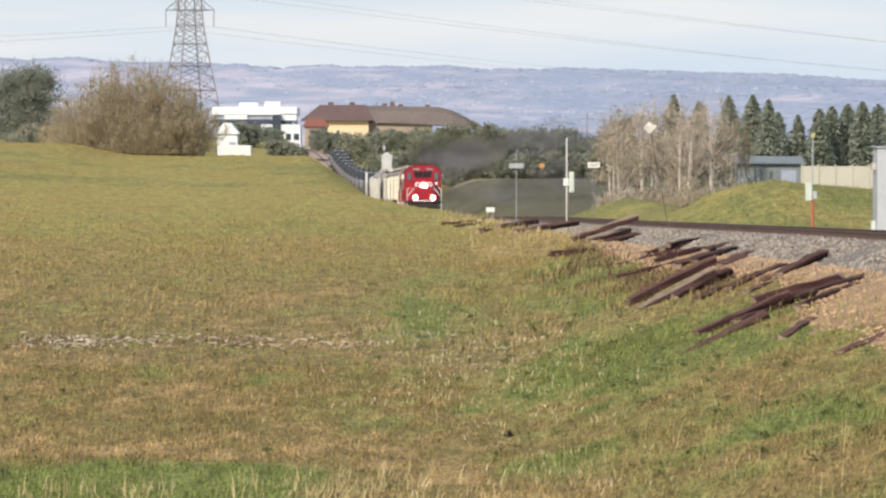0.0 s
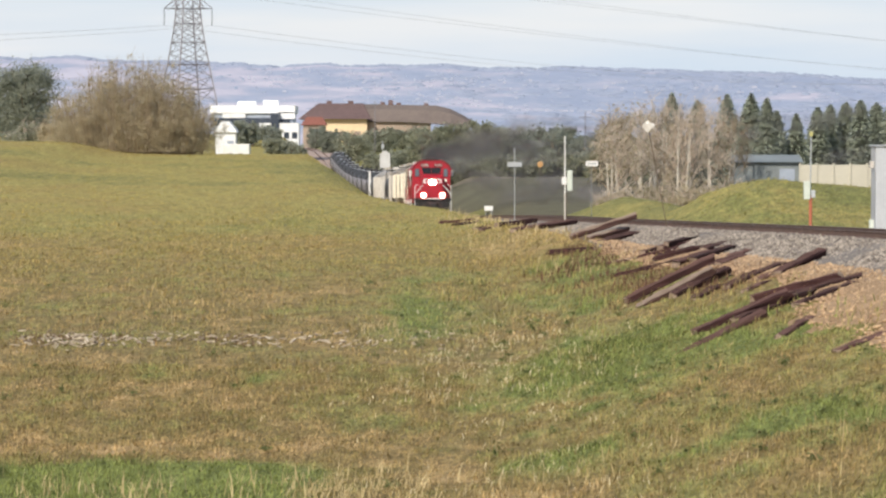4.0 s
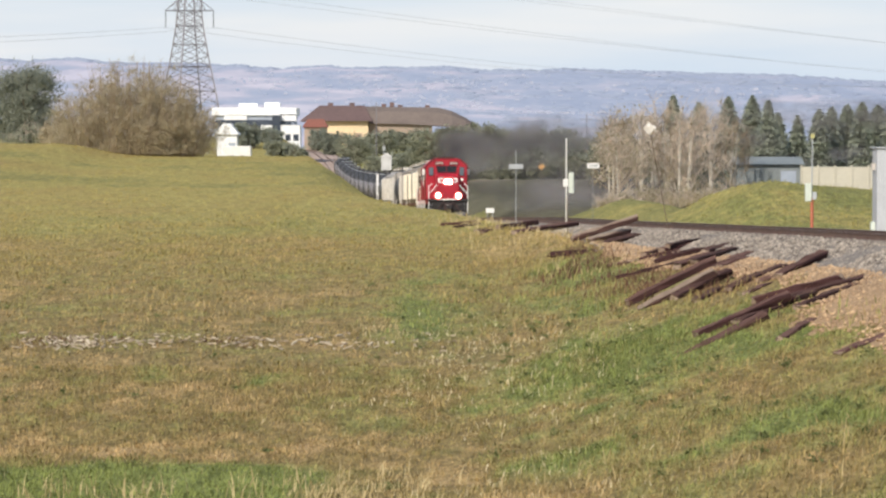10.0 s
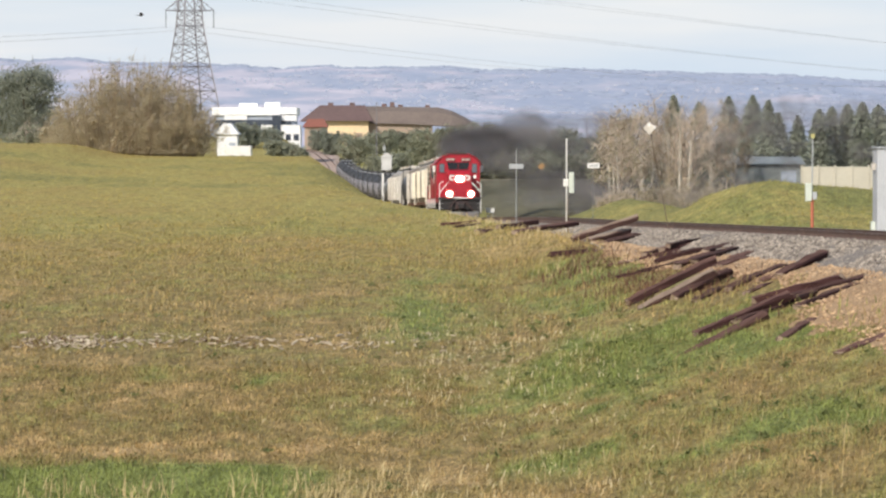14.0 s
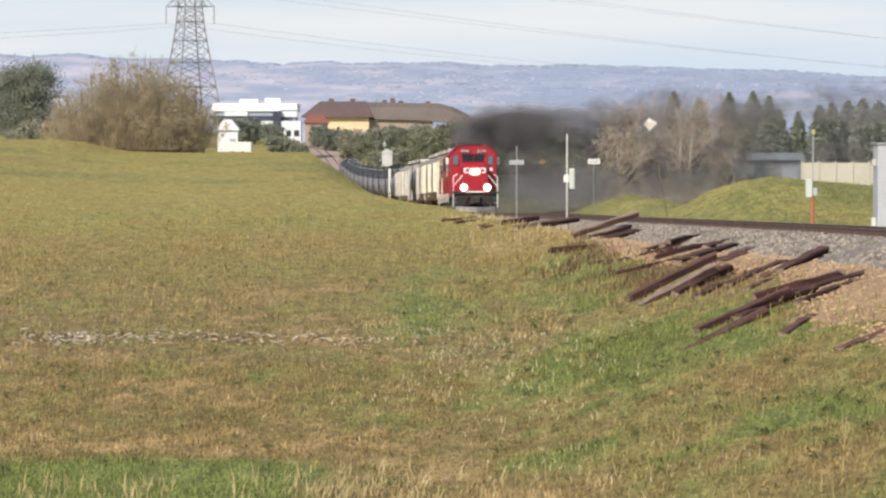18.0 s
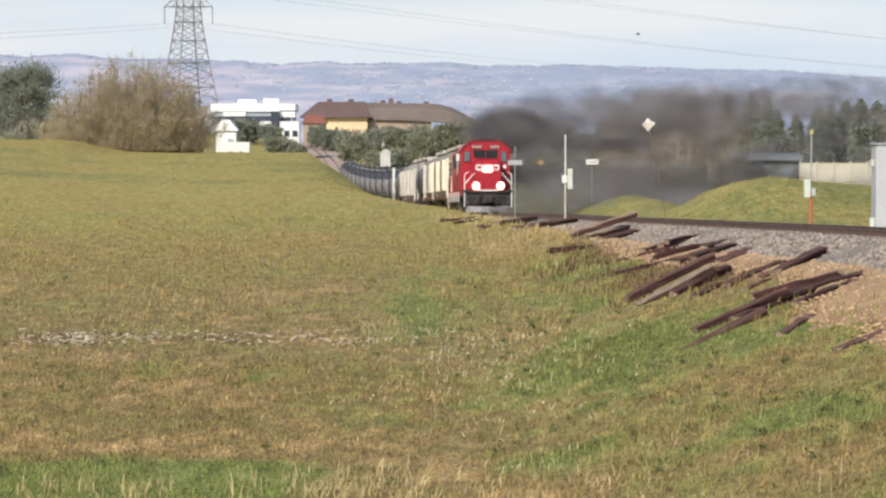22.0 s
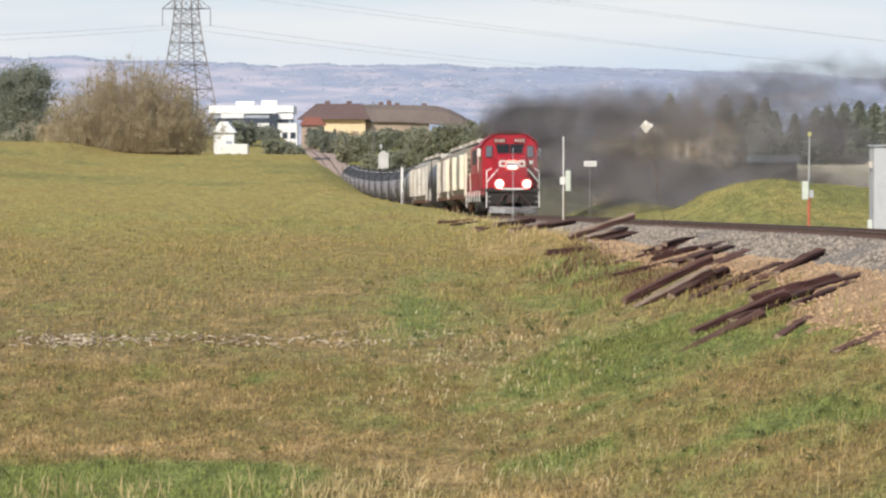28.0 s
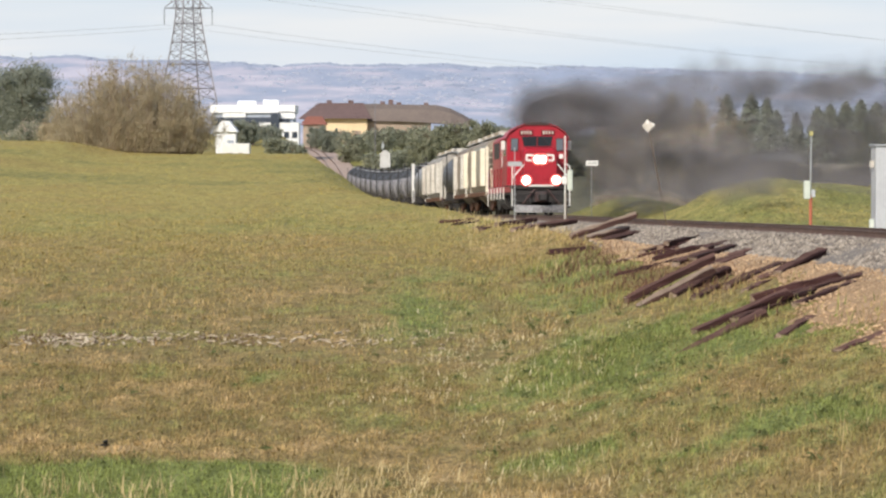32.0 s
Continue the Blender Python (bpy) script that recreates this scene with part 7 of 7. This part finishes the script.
def motions():
    start = 0.0
    for car, length in TRAIN:
        walk(car, [(t, train_pose(start, length, t)) for t in range(0, 33, 1)])
        start += length
    for ob, t0, speed, rise, away, turn, roll in PUFFS:
        rows = []
        if t0 > 0.1:
            for t in [k * 4.0 for k in range(9) if k * 4.0 < t0 - 0.6] + [t0]:
                rows.append((t, train_pose(0, 17.4, t) @ pose(0, 9.8, 2.58)))
        stack = (train_pose(0, 17.4, t0) @ pose(0, 9.6, 5.3)).translation
        for dt, f, lift in ((0.35, 0.35, 0.3), (0.9, 0.8, 0.75), (2.2, 1.0, 1.0), (5.0, 1.0, 1.0), (9.0, 1.0, 1.0), (45.0, 1.0, 1.0)):
            t = t0 + dt
            if rows and t > 32 and rows[-1][0] >= 32:
                break
            run = speed * max(0.0, dt - 0.25) if dt > 0.35 else 0.3 + 0.012 * abs(roll)
            p = stack + Vector((run, away * dt, lift * (0.2 + 0.022 * (turn - 50)) + max(rise * min(dt, 12), -4.2 + 0.012 * roll)))
            rows.append((t, Matrix.Translation(p) @ pose(0, 0, 0, 0, roll * f, -turn * f)))
        rows = [r for r in rows if r[0] >= -0.001] if t0 > 0.1 else rows
        walk(ob, rows)
    walk(birds[0], [
        (0, pose(*(53.43, 110.00, 3.06), 0, 0, 120)),
        (5, pose(*(8.84, 110.00, 4.77), 0, 0, 120)),
        (5.6, pose(*(4.62, 110.00, 6.72), 0, 0, 110)),
        (5.8, pose(*(3.22, 110.00, 7.80), 0, 0, 110)),
        (6, pose(*(2.12, 110.00, 8.86), 0, 0, 110)),
        (6.2, pose(*(1.44, 110.00, 10.14), 0, 0, 120)),
        (6.5, pose(*(1.55, 110.00, 11.24), 0, 0, 180)),
        (6.8, pose(*(1.70, 110.00, 10.96), 0, 0, 230)),
        (7.0, pose(*(1.89, 110.00, 10.26), 0, 0, 230)),
        (7.2, pose(*(2.10, 110.00, 9.35), 0, 0, 230)),
        (7.8, pose(*(3.72, 130.00, 7.90), 0, 0, 250)),
        (9, pose(*(18.64, 260.00, 4.43), 0, 0, 250)),
        (11, pose(*(40.73, 330.00, 2.30), 0, 0, 260)),
        (32, pose(*(296.69, 330.00, 4.01), 0, 0, 270))])
    walk(birds[1], [
        (0, pose(*(55.96, 95.00, 4.12), 0, 0, 80)),
        (11.5, pose(*(7.47, 95.00, 5.92), 0, 0, 80)),
        (12, pose(*(4.04, 95.00, 6.74), 0, 0, 75)),
        (12.2, pose(*(3.01, 95.00, 6.85), 0, 0, 70)),
        (12.4, pose(*(1.97, 92.00, 7.46), 0, 0, 65)),
        (12.6, pose(*(0.74, 90.00, 8.09), 0, 0, 65)),
        (12.8, pose(*(-0.67, 90.00, 8.91), 0, 0, 65)),
        (13, pose(*(-2.04, 90.00, 9.72), 0, 0, 70)),
        (13.5, pose(*(-5.33, 90.00, 9.95), 0, 0, 85)),
        (14, pose(*(-8.30, 90.00, 9.70), 0, 0, 90)),
        (15, pose(*(-15.24, 90.00, 9.95), 0, 0, 90)),
        (32, pose(*(-128.29, 110.00, 14.79), 0, 0, 90))])
    walk(birds[2], [
        (0, pose(*(106.29, 140.00, 17.19), 0, 0, 90)),
        (20, pose(*(19.66, 140.00, 11.90), 0, 0, 90)),
        (21, pose(*(13.16, 140.00, 11.28), 0, 0, 80)),
        (21.5, pose(*(10.32, 140.00, 10.84), 0, 0, 80)),
        (22, pose(*(8.34, 140.00, 10.79), 0, 0, 80)),
        (23.5, pose(*(1.16, 140.00, 11.80), 0, 0, 80)),
        (25, pose(*(-6.84, 140.00, 14.30), 0, 0, 80)),
        (32, pose(*(-66.87, 140.00, 26.77), 0, 0, 80))])
    walk(birds[3], [
        (0, pose(*(99.34, 70.00, 0.74), 0, 0, 90)),
        (28, pose(*(21.96, 70.00, 0.02), 0, 0, 90)),
        (31, pose(*(-1.24, 58.00, 0.86), 0, 0, 95)),
        (31.5, pose(*(-3.48, 56.00, 1.04), 0, 0, 90)),
        (31.7, pose(*(-3.96, 54.00, 1.15), 0, 0, 95)),
        (31.9, pose(*(-4.73, 52.00, 1.30), 0, 0, 90)),
        (32, pose(*(-5.36, 52.00, 1.28), 0, 0, 90))])
    walk(birds[4], [
        (0, pose(*(4.32, 56.00, 1.21), 0, 0, 90)),
        (0.9, pose(*(-0.91, 56.00, 1.63), 0, 0, 90)),
        (1.0, pose(*(-1.51, 56.00, 1.68), 0, 0, 90)),
        (1.1, pose(*(-2.02, 56.00, 1.84), 0, 0, 90)),
        (1.3, pose(*(-3.06, 56.00, 1.84), 0, 0, 90)),
        (1.9, pose(*(-6.07, 55.00, 0.94), 0, 0, 90)),
        (2.1, pose(*(-7.31, 55.00, 0.87), 0, 0, 90)),
        (3, pose(*(-12.20, 55.00, 1.11), 0, 0, 90)),
        (32, pose(*(-152.10, 90.00, -0.76), 0, 0, 90))])
    walk(birds[5], [
        (0, pose(*(1.10, 55.00, 1.20), 0, 0, 90)),
        (0.9, pose(*(-0.47, 55.00, 1.01), 0, 0, 90)),
        (1.1, pose(*(-0.77, 55.00, 0.98), 0, 0, 90)),
        (1.3, pose(*(-1.27, 55.00, 0.89), 0, 0, 90)),
        (1.5, pose(*(-1.89, 55.00, 0.80), 0, 0, 90)),
        (2.3, pose(*(-2.92, 53.00, 0.53), 0, 0, 60)),
        (2.8, pose(*(-2.92, 53.00, 0.55), 0, 0, 60)),
        (3.4, pose(*(-4.89, 53.00, 0.83), 0, 0, 90)),
        (4.5, pose(*(-9.01, 53.00, 1.29), 0, 0, 90)),
        (32, pose(*(-152.10, 90.00, -0.76), 0, 0, 90))])


motions()
